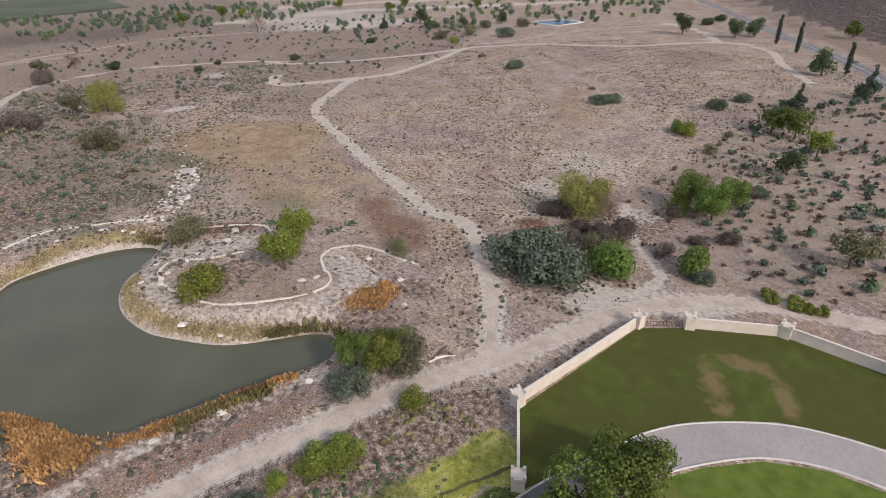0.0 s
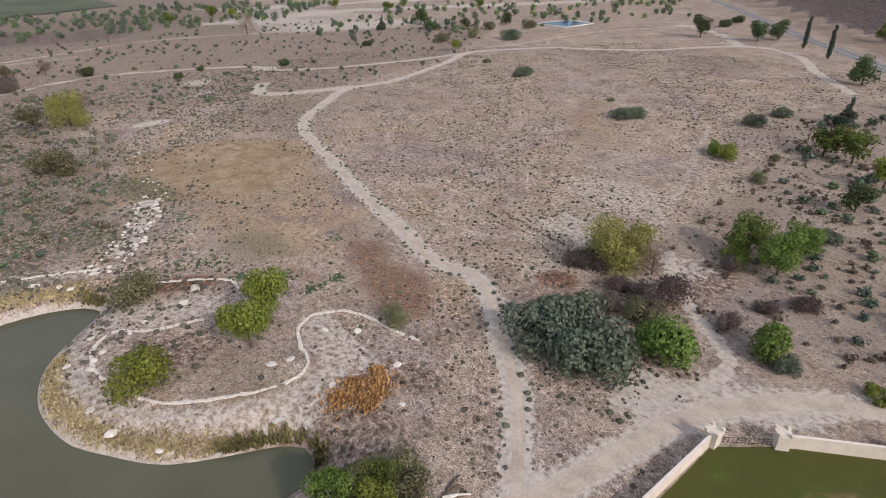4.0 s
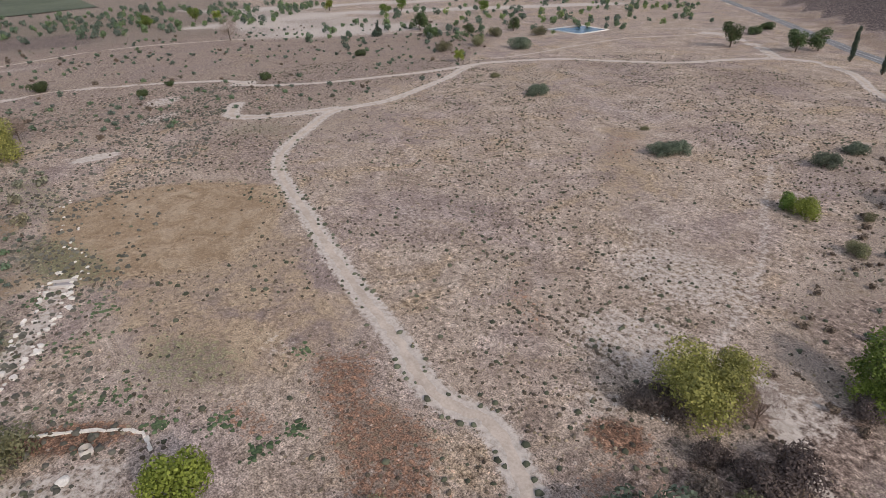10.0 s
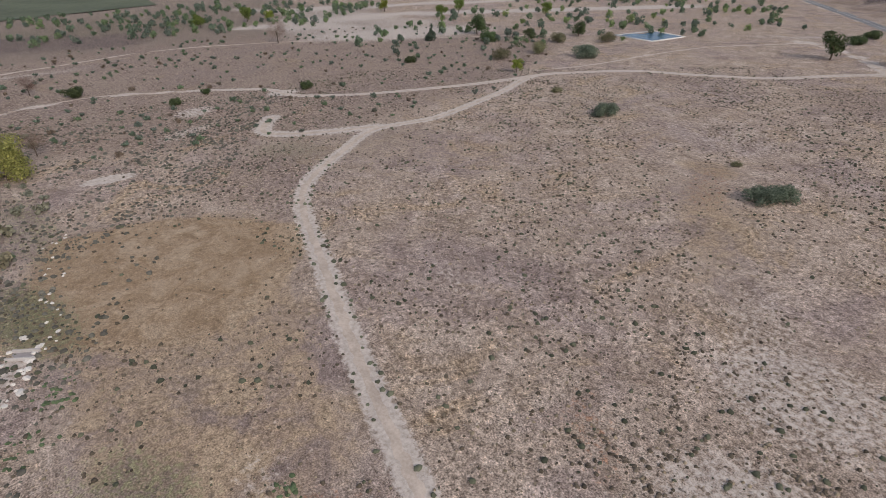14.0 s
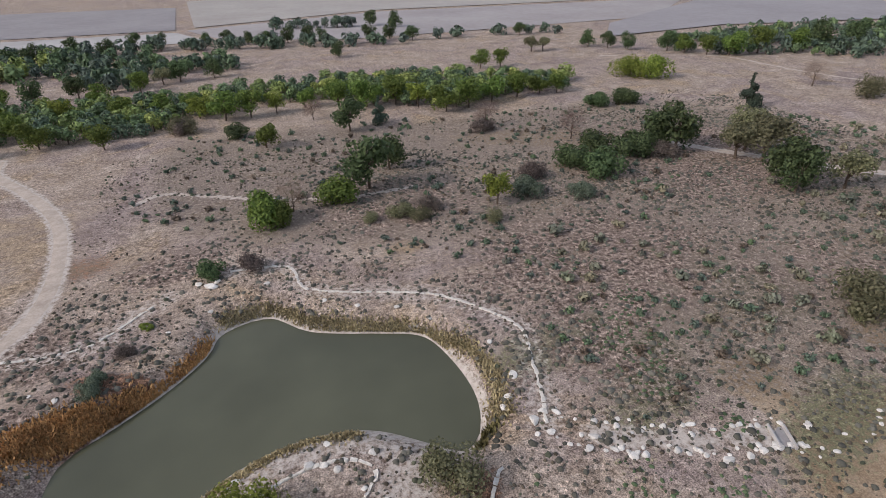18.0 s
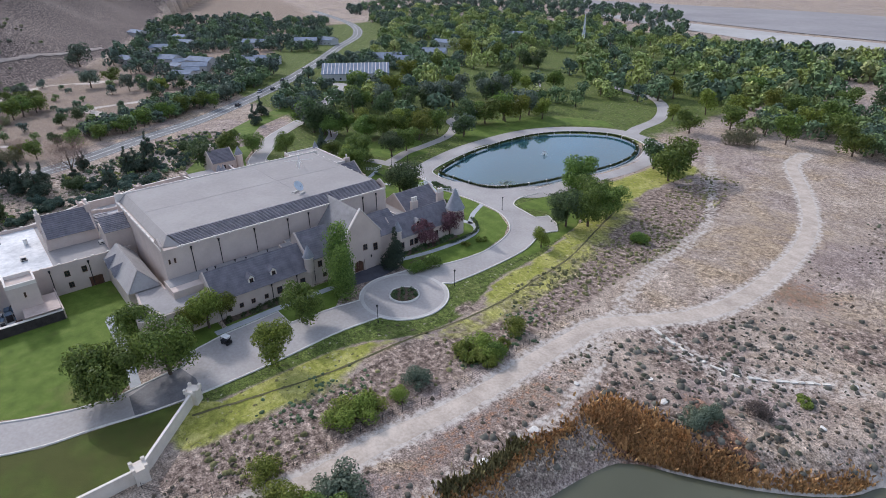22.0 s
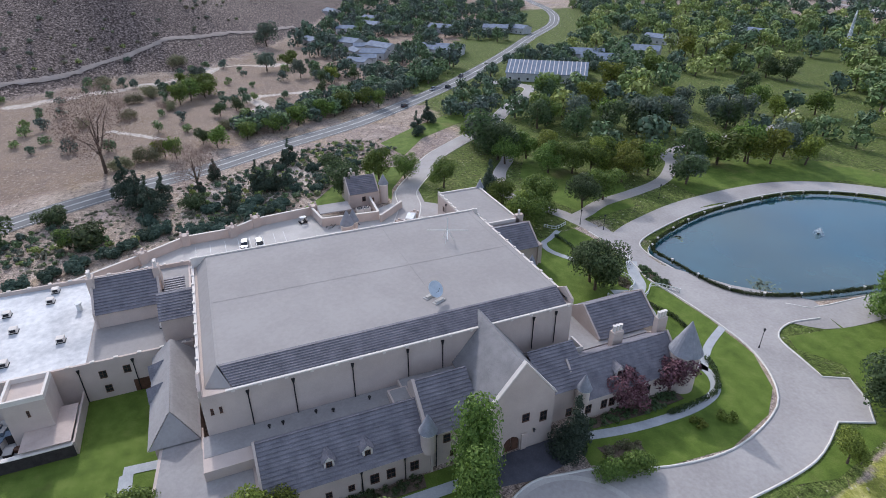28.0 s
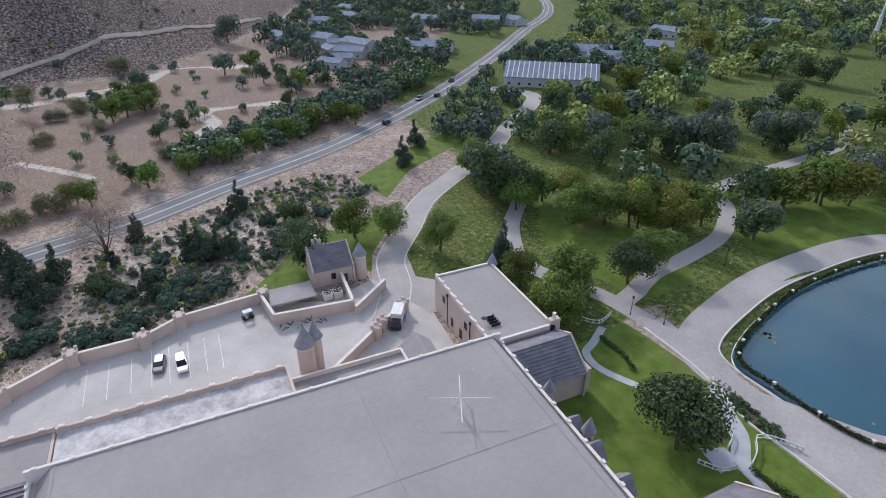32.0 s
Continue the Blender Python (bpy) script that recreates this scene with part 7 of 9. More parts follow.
fill("slope_shrubs", "mixed shrubs on a sandy slope", [(-60, 140), (-100, 190), (-130, 330), (-60, 400), (60, 260), (20, 170), (-20, 150)], 260, 3.6, 0.6, 1.9, 11, 0.4, (0.12, 0.45), BUSHES)
fill("slope_brush", "grey-brown dry brush on a sandy slope", [(-72, 128), (-104, 160), (-118, 230), (-140, 300), (-60, 400), (30, 260), (-20, 150), (-50, 132)], 420, 2.4, 0.35, 1.1, 14, 0.5, (0.0, 0.07), BUSHES)
fill("meadow_shrubs", "grey and olive shrubs on dry meadow", [(-420, -60), (-240, -30), (-210, 30), (-300, 70), (-430, 60)], 120, 5.0, 0.8, 2.2, 12, 0.4, (0.83, 1.0), BUSHES)
fill("meadow_brush", "dark brush and sage scattered on dry meadow", [(-205, 45), (-215, -20), (-150, -60), (-110, -110), (-140, -190), (-260, -165), (-380, -140), (-440, -40), (-420, 60), (-290, 60)], 700, 2.6, 0.35, 1.25, 34, 0.4, (0.02, 0.42), BUSHES)
fill("plain_shrubs", "low dark shrubs on the far dry plain", [(-335, 190), (-350, 270), (-375, 320), (-440, 410), (-560, 420), (-640, 260), (-640, 80), (-520, -60), (-440, -40), (-400, 10), (-345, 100)], 420, 5.0, 0.5, 1.5, 35, 0.5, (0.03, 0.4), BUSHES)
fill("village_trees", "dark trees round a long pale hall", [(150, -62), (190, -72), (240, -112), (300, -190), (250, -250), (176, -190), (140, -120)], 80, 7.0, 0.8, 1.4, 25, 0.0, (0.1, 0.5))
fill("village_trees", "dark trees behind the village below the hill", [(320, -24), (420, -36), (560, -96), (780, -190), (720, -330), (520, -230), (420, -110), (340, -50)], 110, 8.0, 1.0, 1.7, 26, 0.0, (0.1, 0.5), FAR_MOULDS)
fill("hill_scrub", "low scrub on the bare hillside", [(60, 330), (240, 190), (300, 118), (330, 60), (400, 0), (520, 10), (520, 300), (240, 480)], 500, 4.5, 0.7, 1.7, 13, 0.0, (0.78, 1.0), BUSHES)

# ---- walls, fences and gates ----


def castle_pier(x, y, parent, w=2.0, h=3.3, turn=0.0, material=None):
    """A square pier with a corbelled top and four corner blocks."""
    bm = boxes((-w / 2, w / 2, -w / 2, w / 2, -0.2, h - 0.7), bevel=0.03)
    box(bm, -w / 2 - 0.15, w / 2 + 0.15, -w / 2 - 0.15, w / 2 + 0.15, h - 0.7, h - 0.3)
    pier = part("pier", bm, material or CREAM, parent)
    pier.matrix_basis = pose(x, y, 0, 0, 0, turn)
    for sx in (-1, 1):
        for sy in (-1, 1):
            cx, cy = sx * (w / 2 - 0.12), sy * (w / 2 - 0.12)
            part("merlon", boxes((cx - 0.28, cx + 0.28, cy - 0.28, cy + 0.28, h - 0.3, h + 0.25), bevel=0.04), material or CREAM, pier)
    return pier


def wall_run(a, b, parent, h=2.5, w=0.35, material=None):
    d, turn = math.dist(a, b), math.degrees(math.atan2(b[1] - a[1], b[0] - a[0]))
    run = part("wall_panel", boxes((0, d, -w / 2, w / 2, -0.2, h)), material or CREAM, parent)
    run.matrix_basis = pose(a[0], a[1], 0, 0, 0, turn)
    part("coping", boxes((0, d, -w / 2 - 0.08, w / 2 + 0.08, h, h + 0.14), bevel=0.03), STUCCO_TRIM, run)
    return run


garden_wall = thing("garden_wall", "cream plaster garden wall with castellated piers round a lawn", "wall")
WALL_1 = [(-48.6, 56.2), (-61.5, 69), (-62, 106.3)]
WALL_2 = [(-54.6, 114.4), (-40, 127), (-21, 130), (4, 131), (28, 131)]
for line in (WALL_1, WALL_2):
    for a, b in zip(line, line[1:]):
        wall_run(a, b, garden_wall)
    for a, b in zip(line, line[1:] + line[-1:]):
        castle_pier(*a, garden_wall, 2.1, 3.3, 45 if a[0] > -50 and a[1] < 60 else math.degrees(math.atan2(b[1] - a[1], b[0] - a[0])))
gate = thing("metal_gate", "low dark metal gate in the garden wall", "gate")
gx0, gy0, gx1, gy1 = -61.2, 107.4, -55.6, 113.4
for i in range(13):
    x, y = gx0 + (gx1 - gx0) * i / 12, gy0 + (gy1 - gy0) * i / 12
    part("bar", boxes((x - 0.03, x + 0.03, y - 0.03, y + 0.03, 0.0, 1.5)), DARK_METAL, gate)
for z in (0.25, 1.3):
    v, f = tube_arrays([(gx0, gy0, z), ((gx0 + gx1) / 2, (gy0 + gy1) / 2, z), (gx1, gy1, z)], (0.04,) * 3, 5)
    part("rail", solid(bmesh.new(), v, f), DARK_METAL, gate)

rear_wall = thing("perimeter_wall", "pinkish stucco perimeter wall with castellated piers beside the parking lot", "wall")
REAR = [(22, 117), (40, 106), (53.5, 79), (63, 62), (69.4, 51.8), (69.8, 39.9), (73.9, 33.1), (75.8, 16.4)]
for a, b in zip(REAR, REAR[1:]):
    wall_run(a, b, rear_wall, 2.5, 0.5, STUCCO)
for a, b in zip(REAR, REAR[1:] + [(75.8, 4)]):
    castle_pier(*a, rear_wall, 2.0, 3.4, math.degrees(math.atan2(b[1] - a[1], b[0] - a[0])), STUCCO)

fence = thing("wire_fence", "wire fence on thin posts beside the dirt track", "fence")
side = beside(SERVICE, -4.4)
run = [tuple(p) for p in side if -24 < p[1] < 66] + [(-63.4, 69.6)]
post_mesh = None
for i, (x, y) in enumerate(run):
    bm = bmesh.new()
    if post_mesh is None:
        post_mesh = part("post", drum(bm, 0, 0, 0.05, 0.05, 0, 1.45, 6), DARK_METAL, fence)
        post_mesh.location = (x, y, float(height(x, y)))
    else:
        bm.free()
        link("post", post_mesh.data, None, fence).location = (x, y, float(height(x, y)))
for z in (0.35, 0.9, 1.4):
    v, f = tube_arrays([(x, y, float(height(x, y)) + z) for x, y in run], (0.025,) * len(run), 4)
    link("wire", array_mesh("wire", v, f), DARK_METAL, fence)

# pale stone edging of the old garden round the pond
EDGING = plain("pale_edging", (0.52, 0.48, 0.42), (0.80, 0.76, 0.69), 0.35, 2.5, 0.9, relief=0.4)


def ragged(line):
    """The line with small uneven steps."""
    r = np.random.default_rng(len(line))
    return np.asarray(line)[:, :2] + r.normal(0, 0.12, (len(line), 2))


block_meshes = []
for k in range(4):
    r = np.random.default_rng(70 + k)
    bm = boxes((-0.66, 0.66, -0.33, 0.33, -0.12, 0.26), bevel=0.07)
    for v in bm.verts:
        v.co += Vector(r.normal(0, 0.05, 3))
    block_meshes.append(bpy.data.meshes.new("edging_stone"))
    bm.to_mesh(block_meshes[-1])
    bm.free()
    block_meshes[-1].materials.append(EDGING)
for line, label in ((RING_1, "winding pale stone kerb on the pond's headland"), (RING_2, "winding pale stone kerb above the pond"), (RING_3, "short pale stone kerb beside scrub"), (RING_4, "half-buried pale stone kerb")):
    kerb_row = tagged(new("stone_edging"), label, "kerb", kind="structure")
    r = np.random.default_rng(len(line))
    pts = ragged(line)
    for (xa, ya), (xb, yb) in zip(pts, pts[1:]):
        if r.random() < (0.35 if line is RING_4 else 0.05):
            continue
        x, y = (xa + xb) / 2, (ya + yb) / 2
        stone = link("stone", block_meshes[int(r.integers(4))], None, kerb_row)
        stone.matrix_basis = pose(x, y, float(height(x, y)) + r.uniform(-0.02, 0.08), r.normal(0, 4), r.normal(0, 4), math.degrees(math.atan2(yb - ya, xb - xa)) + r.normal(0, 6)) @ Matrix.Diagonal((r.uniform(0.85, 1.15), r.uniform(0.6, 1.25), r.uniform(0.7, 1.2), 1))

# ---- boulders ----
boulder_meshes = []
for k in range(5):
    r = np.random.default_rng(500 + k)
    bm = bmesh.new()
    bmesh.ops.create_icosphere(bm, subdivisions=2, radius=1.0)
    cuts = [(Vector(r.normal(size=3)).normalized(), r.uniform(0.55, 0.85)) for _ in range(9)]
    for v in bm.verts:
        for n, d in cuts:
            over = v.co.dot(n) - d
            if over > 0:
                v.co -= n * over
        v.co *= r.uniform(0.95, 1.05)
    me = bpy.data.meshes.new("boulder")
    bm.to_mesh(me)
    bm.free()
    me.materials.append(ROCK)
    boulder_meshes.append(me)


def boulder(x, y, s, flat=0.55, label="pale weathered boulder on dry ground", group="pale boulders"):
    r = random.Random(int(x * 31 + y * 17))
    ob = new("boulder", boulder_meshes[r.randrange(5)])
    ob.matrix_basis = pose(x, y, float(height(x, y)) + s * 0.18, r.uniform(-10, 10), r.uniform(-10, 10), r.uniform(0, 360)) @ Matrix.Diagonal((s * r.uniform(0.8, 1.5), s, s * flat, 1))
    return tagged(ob, label, "boulder", group)


for x, y, s in ((-127.8, 57.7, 1.0), (-126.9, 61.4, 0.9), (-139, -42, 1.7), (-141, -44, 1.1), (-136, -45, 1.0), (-149.5, 29, 1.1), (-154, 32, 0.9), (-152, 30, 0.7), (-157, 38, 0.7), (-191, 37, 1.1), (-188, 31, 0.9), (-161.5, 50.5, 1.2)):
    boulder(x, y, s, 0.5)
for x, y, s in ((-159.4, 41.6, 0.7), (-160.8, 31, 0.9), (-153.8, 25.3, 0.9), (-137.3, 26.7, 1.0), (-130.2, 28.8, 1.1), (-121.6, 34.3, 1.0), (-120, 35.6, 0.6), (-115.4, 42, 0.9), (-113.8, 52.9, 1.0), (-114.4, 64.4, 0.9), (-131, 71.6, 0.8), (-125.9, 76.7, 0.9),
                (-111.5, 77.1, 1.0), (-101.9, 71.6, 0.8), (-91.9, 41.8, 0.9), (-94.3, 25.4, 1.0), (-95, 14, 0.9), (-92, -2, 0.6), (-101, -14, 0.7), (-106, -10, 0.8), (-153, -37, 1.0), (-165, -22, 0.7), (-172, -16, 0.8), (-181, -11, 0.9), (-187, -4, 0.6), (-195, 12, 0.8), (-194, 24, 1.0), (-190, 29, 0.9), (-138, -30, 0.7), (-128, -25, 0.6)):
    boulder(x, y, s, 0.28, "flat pale broken slab by the pond", "pond slabs")
rr = random.Random(3)
for off in (-3.4, -2.4, 2.6, 3.4):
    for x, y in beside(CANAL, off)[1:24]:
        if rr.random() < 0.85:
            boulder(x + rr.uniform(-1.2, 1.2), y + rr.uniform(-1.2, 1.2), rr.uniform(0.3, 0.95) * (1.0 if off < 0 else 0.9), 0.5, "pale boulder lining a dry channel", "channel boulders")
for x, y in CANAL[24:]:
    if rr.random() < 0.5:
        boulder(x + rr.uniform(-3, 3), y + rr.uniform(-3, 3), rr.uniform(0.3, 0.6), 0.5, "small pale stone in a dry channel", "channel boulders")
heap = thing("stone_heap", "small heap of pale stones under an autumn tree", "stone heap", (-111.2, 135.2, float(height(-111.2, 135.2))))
for i in range(14):
    ob = link("stone", boulder_meshes[i % 5], None, heap)
    ob.matrix_basis = pose(rr.gauss(0, 0.9), rr.gauss(0, 0.7), 0.1, 0, 0, rr.uniform(0, 360)) @ Matrix.Diagonal((0.3, 0.22, 0.2, 1))
for i, (x, y, a) in enumerate(((-81.8, 66.4, 95), (-81.0, 65.4, 80), (-82.6, 67.8, 110), (-80.6, 67.0, 60))):
    log = thing("log", "grey fallen log beside the dirt track", "log", (x, y, float(height(x, y)) + 0.2 + 0.1 * (i == 3)), a, group="fallen logs")
    v, f = tube_arrays([(-2.2, 0, 0), (0, 0.15, 0.08), (2.2, -0.1, 0.0)], (0.24, 0.2, 0.13), 7)
    link("trunk", array_mesh("log_trunk", v, f, True), ROCK if i % 2 else BARK, log)
culvert = thing("culvert", "weathered concrete channel with two wing walls", "culvert", (-229, 60, float(height(-229, 60)) - 0.1), 62)
part("channel_floor", boxes((-2.6, 2.6, -1.2, 1.2, 0.0, 0.12)), TERRACE, culvert)
for s in (-1, 1):
    part("wing_wall", boxes((-2.8, 2.8, s * 1.4 - 0.2, s * 1.4 + 0.2, 0, 0.8), bevel=0.05), CONCRETE, culvert)
barrel = thing("concrete_ring", "broken pale concrete ring half buried in dirt", "concrete ring", (-166, 54.7, float(height(-166, 54.7))))
bm = drum(bmesh.new(), 0, 0, 1.1, 1.0, 0, 1.1, 20, False)
drum(bm, 0, 0, 0.8, 0.75, 0.0, 1.1, 20, False)
part("ring_wall", bm, ROCK, barrel)

# ---- lake furniture ----
HEDGE = leaf_material("hedge_leaf", (0.026, 0.042, 0.014), (0.085, 0.108, 0.034))
ring = beside(np.r_[LAKE, LAKE[:1]], 0.9)
r = np.random.default_rng(61)
fine_ring = curve_through(ring, 0.5)
n = 24000
at = r.integers(len(fine_ring), size=n)
c = fine_ring[at][:, :2] + r.normal(0, 0.26, (n, 2))
q = np.c_[c, r.uniform(0.1, 0.75, n)][:, None] + r.normal(0, 0.13, (n, 4, 3))
tagged(link("lake_hedge", array_mesh("lake_hedge", q.reshape(-1, 3), np.arange(4 * n).reshape(-1, 4)), HEDGE), "low clipped dark hedge along the lake's rim", "hedge", kind="stuff")
kerb(beside(np.r_[LAKE, LAKE[:1]], 0.1), "lake_rim", 0.5, 0.3, "pale stone rim of the lake")
for i in range(0, len(ring), 4):
    post = tagged(part("stone_post", boxes((-0.22, 0.22, -0.22, 0.22, -0.3, 0.85), (-0.28, 0.28, -0.28, 0.28, 0.85, 1.0), bevel=0.02), STUCCO_TRIM), "short pale stone post in the lake hedge", "post", "lake posts")
    post.location = (*ring[i], 0.05)
SPRAY, tt, bb = shader("water_spray", 0.4, 0, 0.5)
bb.inputs["Base Color"].default_value = (0.95, 0.97, 1.0, 1)
through_light, blend_light = node(tt, "BsdfTranslucent"), node(tt, "MixShader")
through_light.inputs["Color"].default_value = (0.95, 0.97, 1.0, 1)
tt.links.new(bb.outputs[0], blend_light.inputs[1])
tt.links.new(through_light.outputs[0], blend_light.inputs[2])
tt.links.new(blend_light.outputs[0], tt.nodes["Material Output"].inputs[0])


def jet(name, x, y, z, h, r0, n, size, label):
    r = np.random.default_rng(int(abs(x)) + 7)
    s = r.random(n) ** 0.8
    a = r.uniform(0, 6.3, n)
    c = np.stack([x + r0 * (1.1 - s) * np.cos(a) * r.random(n), y + r0 * (1.1 - s) * np.sin(a) * r.random(n), z + h * s], 1)
    q = c[:, None] + r.normal(0, size, (n, 4, 3)) * (1, 1, 2.2)
    ob = thing(name, label, "fountain")
    link("spray", array_mesh("spray", q.reshape(-1, 3), np.arange(4 * n).reshape(-1, 4)), SPRAY, ob)
    part("nozzle", drum(bmesh.new(), x, y, 0.4, 0.3, z - 0.4, z + 0.3, 10), DARK_METAL, ob)


PAD = plain("lily_pad", (0.09, 0.12, 0.07), (0.21, 0.25, 0.17), 0.8, 5, 0.5)
for x, y, rad, n in ((23.4, -74, 1.5, 26), (-4.3, -74.3, 3.2, 90), (31.0, -126, 2.6, 60)):
    r = np.random.default_rng(int(abs(x) * 10))
    bm = bmesh.new()
    for px, py, s in zip(x + r.normal(0, rad * 0.55, n), y + r.normal(0, rad * 0.45, n), r.uniform(0.18, 0.42, n)):
        solid(bm, [(px + s * math.cos(a), py + s * math.sin(a), -0.53) for a in np.arange(8) * math.pi / 4], (tuple(range(8)),))
    tagged(part("lily_patch", bm, PAD), "patch of floating lily pads near the lake's rim", "water lilies", kind="stuff")
jet("fountain", 9.8, -112, -0.5, 1.6, 1.8, 260, 0.07, "low bubbling fountain in the middle of the lake")
jet("fountain", 226, -424, 0, 26, 2.2, 2600, 0.2, "tall white plume of a distant fountain")
sheet("lake_water_far", [(226 + 30 * math.cos(a / 4), -430 + 18 * math.sin(a / 4)) for a in range(25)], 0.25, bpy.data.materials["lake_water"], "small bright lake among park trees", "pond")
RES = plain("reservoir_water", (0.045, 0.10, 0.16), (0.06, 0.13, 0.20), 0.02, 0.3, 0.25, relief=0)
sheet("reservoir", [(-436, 460), (-430, 496), (-400, 492), (-400, 458)], 0.22, RES, "small bright blue lined reservoir", "pond")
kerb(np.array([(-437, 459), (-431, 498), (-399, 494), (-399, 457), (-437, 459)]), "reservoir_rim", 3.0, 0.4, "pale rim of the reservoir")


def rail(points, label):
    """A white balustrade: posts, a top and a bottom rail."""
    ob = thing("balustrade", label, "railing", group="white balustrades")
    pts = curve_through(points, 0.9)
    for z, s in ((0.25, 0.07), (0.95, 0.1)):
        v, f = tube_arrays(np.c_[pts, np.full(len(pts), z)], (s,) * len(pts), 5)
        link("rail", array_mesh("rail", v, f), PAINT_WHITE, ob)
    first = None
    for x, y in pts:
        if first is None:
            first = part("baluster", boxes((-0.09, 0.09, -0.09, 0.09, 0, 1.05)), PAINT_WHITE, ob)
            first.location = (x, y, 0.05)
        else:
            link("baluster", first.data, None, ob).location = (x, y, 0.05)


rail([(19, -44.6), (15.0, -47.0), (14.3, -49.6), (17.6, -53.0)], "curved white balustrade at the lawn's corner")
rail([(12.7, -45.6), (9.8, -46.6), (6.6, -45.6), (5.2, -43.2)], "white balustrade round a planting bed")
rail([(5.0, -36.9), (2.5, -38.8), (1.9, -41.2)], "white balustrade of the small garden court")
rail([(1.2, -43.6), (2.6, -46.4), (4.8, -49.0), (3.4, -51.2), (0.1, -53.4)], "curved white balustrade beside the garden path")
rail([(41.9, -42.5), (39.6, -45.0), (41, -49)], "white balustrade by the small bridge")


def bed(ring, label, leaf, count, size, tall, seed):
    """A planting bed: soil and a ragged mass of leaves over it."""
    ob = thing("planting_bed", label, "planting bed")
    bm = prism(bmesh.new(), ring, 0.0, 0.13) or bmesh.new()
    part("soil", bm, BARK, ob)
    r = np.random.default_rng(seed)
    ring = np.array(ring, float)
    p = r.uniform(ring.min(0), ring.max(0), (400, 2))
    p = p[inside(p[:, 0], p[:, 1], ring)][:max(6, int(count / 60))]
    v, f = leaves(r, [(x, y, 0.3 * tall, tall * q) for (x, y), q in zip(p, r.uniform(0.5, 0.9, len(p)))], count, size, 0.6)
    link("shrubs", array_mesh("bed_shrubs", v, f), LEAF[leaf], ob)


bed([(14.2, -53.4), (3.2, -54.0), (2.6, -52.6), (5.8, -50.9), (10.5, -51.0)], "long bed of dark shrubs beside the lake drive", "oak", 2600, 0.14, 0.8, 1)
bed([(12.0, -45.0), (9.8, -46.0), (6.8, -45.0), (5.9, -43.4), (8.4, -42.6)], "small bed of shrubs inside a white balustrade", "olive", 900, 0.14, 0.7, 2)
bed([(-25.3, -9.4), (-25.3, -29), (-27.6, -29), (-28.0, -20), (-27.4, -10)], "dark shrub bed under the wing's windows", "oak", 2600, 0.13, 0.9, 3)
bed([(-25.3, 19.6), (-25.3, 42), (-27.4, 42), (-27.6, 20)], "dark shrub bed along the front wing", "oak", 2600, 0.13, 0.8, 4)
bed([(-31.0, -8), (-34, -8.5), (-37, -11), (-35.6, -14.5), (-32.6, -15)], "bed of mixed shrubs by the turning circle", "olive", 1500, 0.14, 0.9, 5)


def clipped_hedge(points, label, w=0.9, h=0.8):
    r = np.random.default_rng(len(label))
    pts = np.asarray(curve_through(points, 0.5))[:, :2]
    n = len(pts) * 42
    c = pts[r.integers(len(pts), size=n)] + r.uniform(-w / 2, w / 2, (n, 2))
    q = np.c_[c, h * np.sqrt(r.random(n))][:, None] + r.normal(0, 0.11, (n, 4, 3))
    tagged(link("hedge", array_mesh("hedge", q.reshape(-1, 3), np.arange(4 * n).reshape(-1, 4)), LEAF["oak"]), label, "hedge")


clipped_hedge([(-29.6, -24), (-29.4, -30.4), (-28.2, -36), (-24, -39.6), (-20.8, -41)], "low clipped hedge along a curving path")
clipped_hedge([(0.4, -43.2), (-3.4, -44), (-6.8, -45), (-11, -44.6)], "low clipped dark hedge on the lawn")
clipped_hedge([(35.4, -42.4), (30, -42.9), (25.6, -42)], "thin clipped hedge across the lawn")


def lamp_post(x, y):
    ob = thing("street_lamp", "slim black lamp post with a lantern", "lamp post", (x, y, 0.05), group="driveway lamps")
    part("pole", drum(drum(bmesh.new(), 0, 0, 0.16, 0.12, 0, 0.6, 8), 0, 0, 0.07, 0.055, 0.6, 4.0, 8), DARK_METAL, ob)
    part("lantern", drum(drum(bmesh.new(), 0, 0, 0.12, 0.24, 4.0, 4.5, 6), 0, 0, 0.3, 0.03, 4.5, 4.8, 6), DARK_METAL, ob)


for x, y in ((-49.4, 15.2), (-48.6, -8.8), (-22, -53.4), (39.5, -53), (46, -87), (34, -57)):
    lamp_post(x, y)

# planted island of the turning circle
isl = thing("planted_island", "round bed of dark shrubs in a turning circle", "planter")
part("soil", drum(bmesh.new(), CX, CY, 3.4, 3.3, 0, 0.35, 28), BARK, isl)
r = np.random.default_rng(9)
lob = [(CX + q * math.cos(a), CY + q * math.sin(a), 0.5, 0.6) for q, a in zip(3.0 * np.sqrt(r.random(26)), r.uniform(0, 6.3, 26))]
v, f = leaves(r, lob, 1300, 0.13, 0.6)
link("shrubs", array_mesh("island_shrubs", v, f), LEAF["oak"], isl)

# ---- vehicles ----
GLASS_CAR = plain("car_glass", (0.01, 0.012, 0.015), (0.02, 0.022, 0.026), 1, 5, 0.05, 0, 0.7, relief=0)
RUBBER = plain("rubber", (0.015, 0.015, 0.015), (0.03, 0.03, 0.03), 3, 20, 0.8)
CHROME = plain("bright_metal", (0.5, 0.5, 0.5), (0.65, 0.65, 0.65), 2, 10, 0.25, 0.9)


def car_paint(name, c):
    return plain(name, c, tuple(v * 1.15 + 0.005 for v in c), 0.5, 4, 0.25, 0.2, 0.6, relief=0)


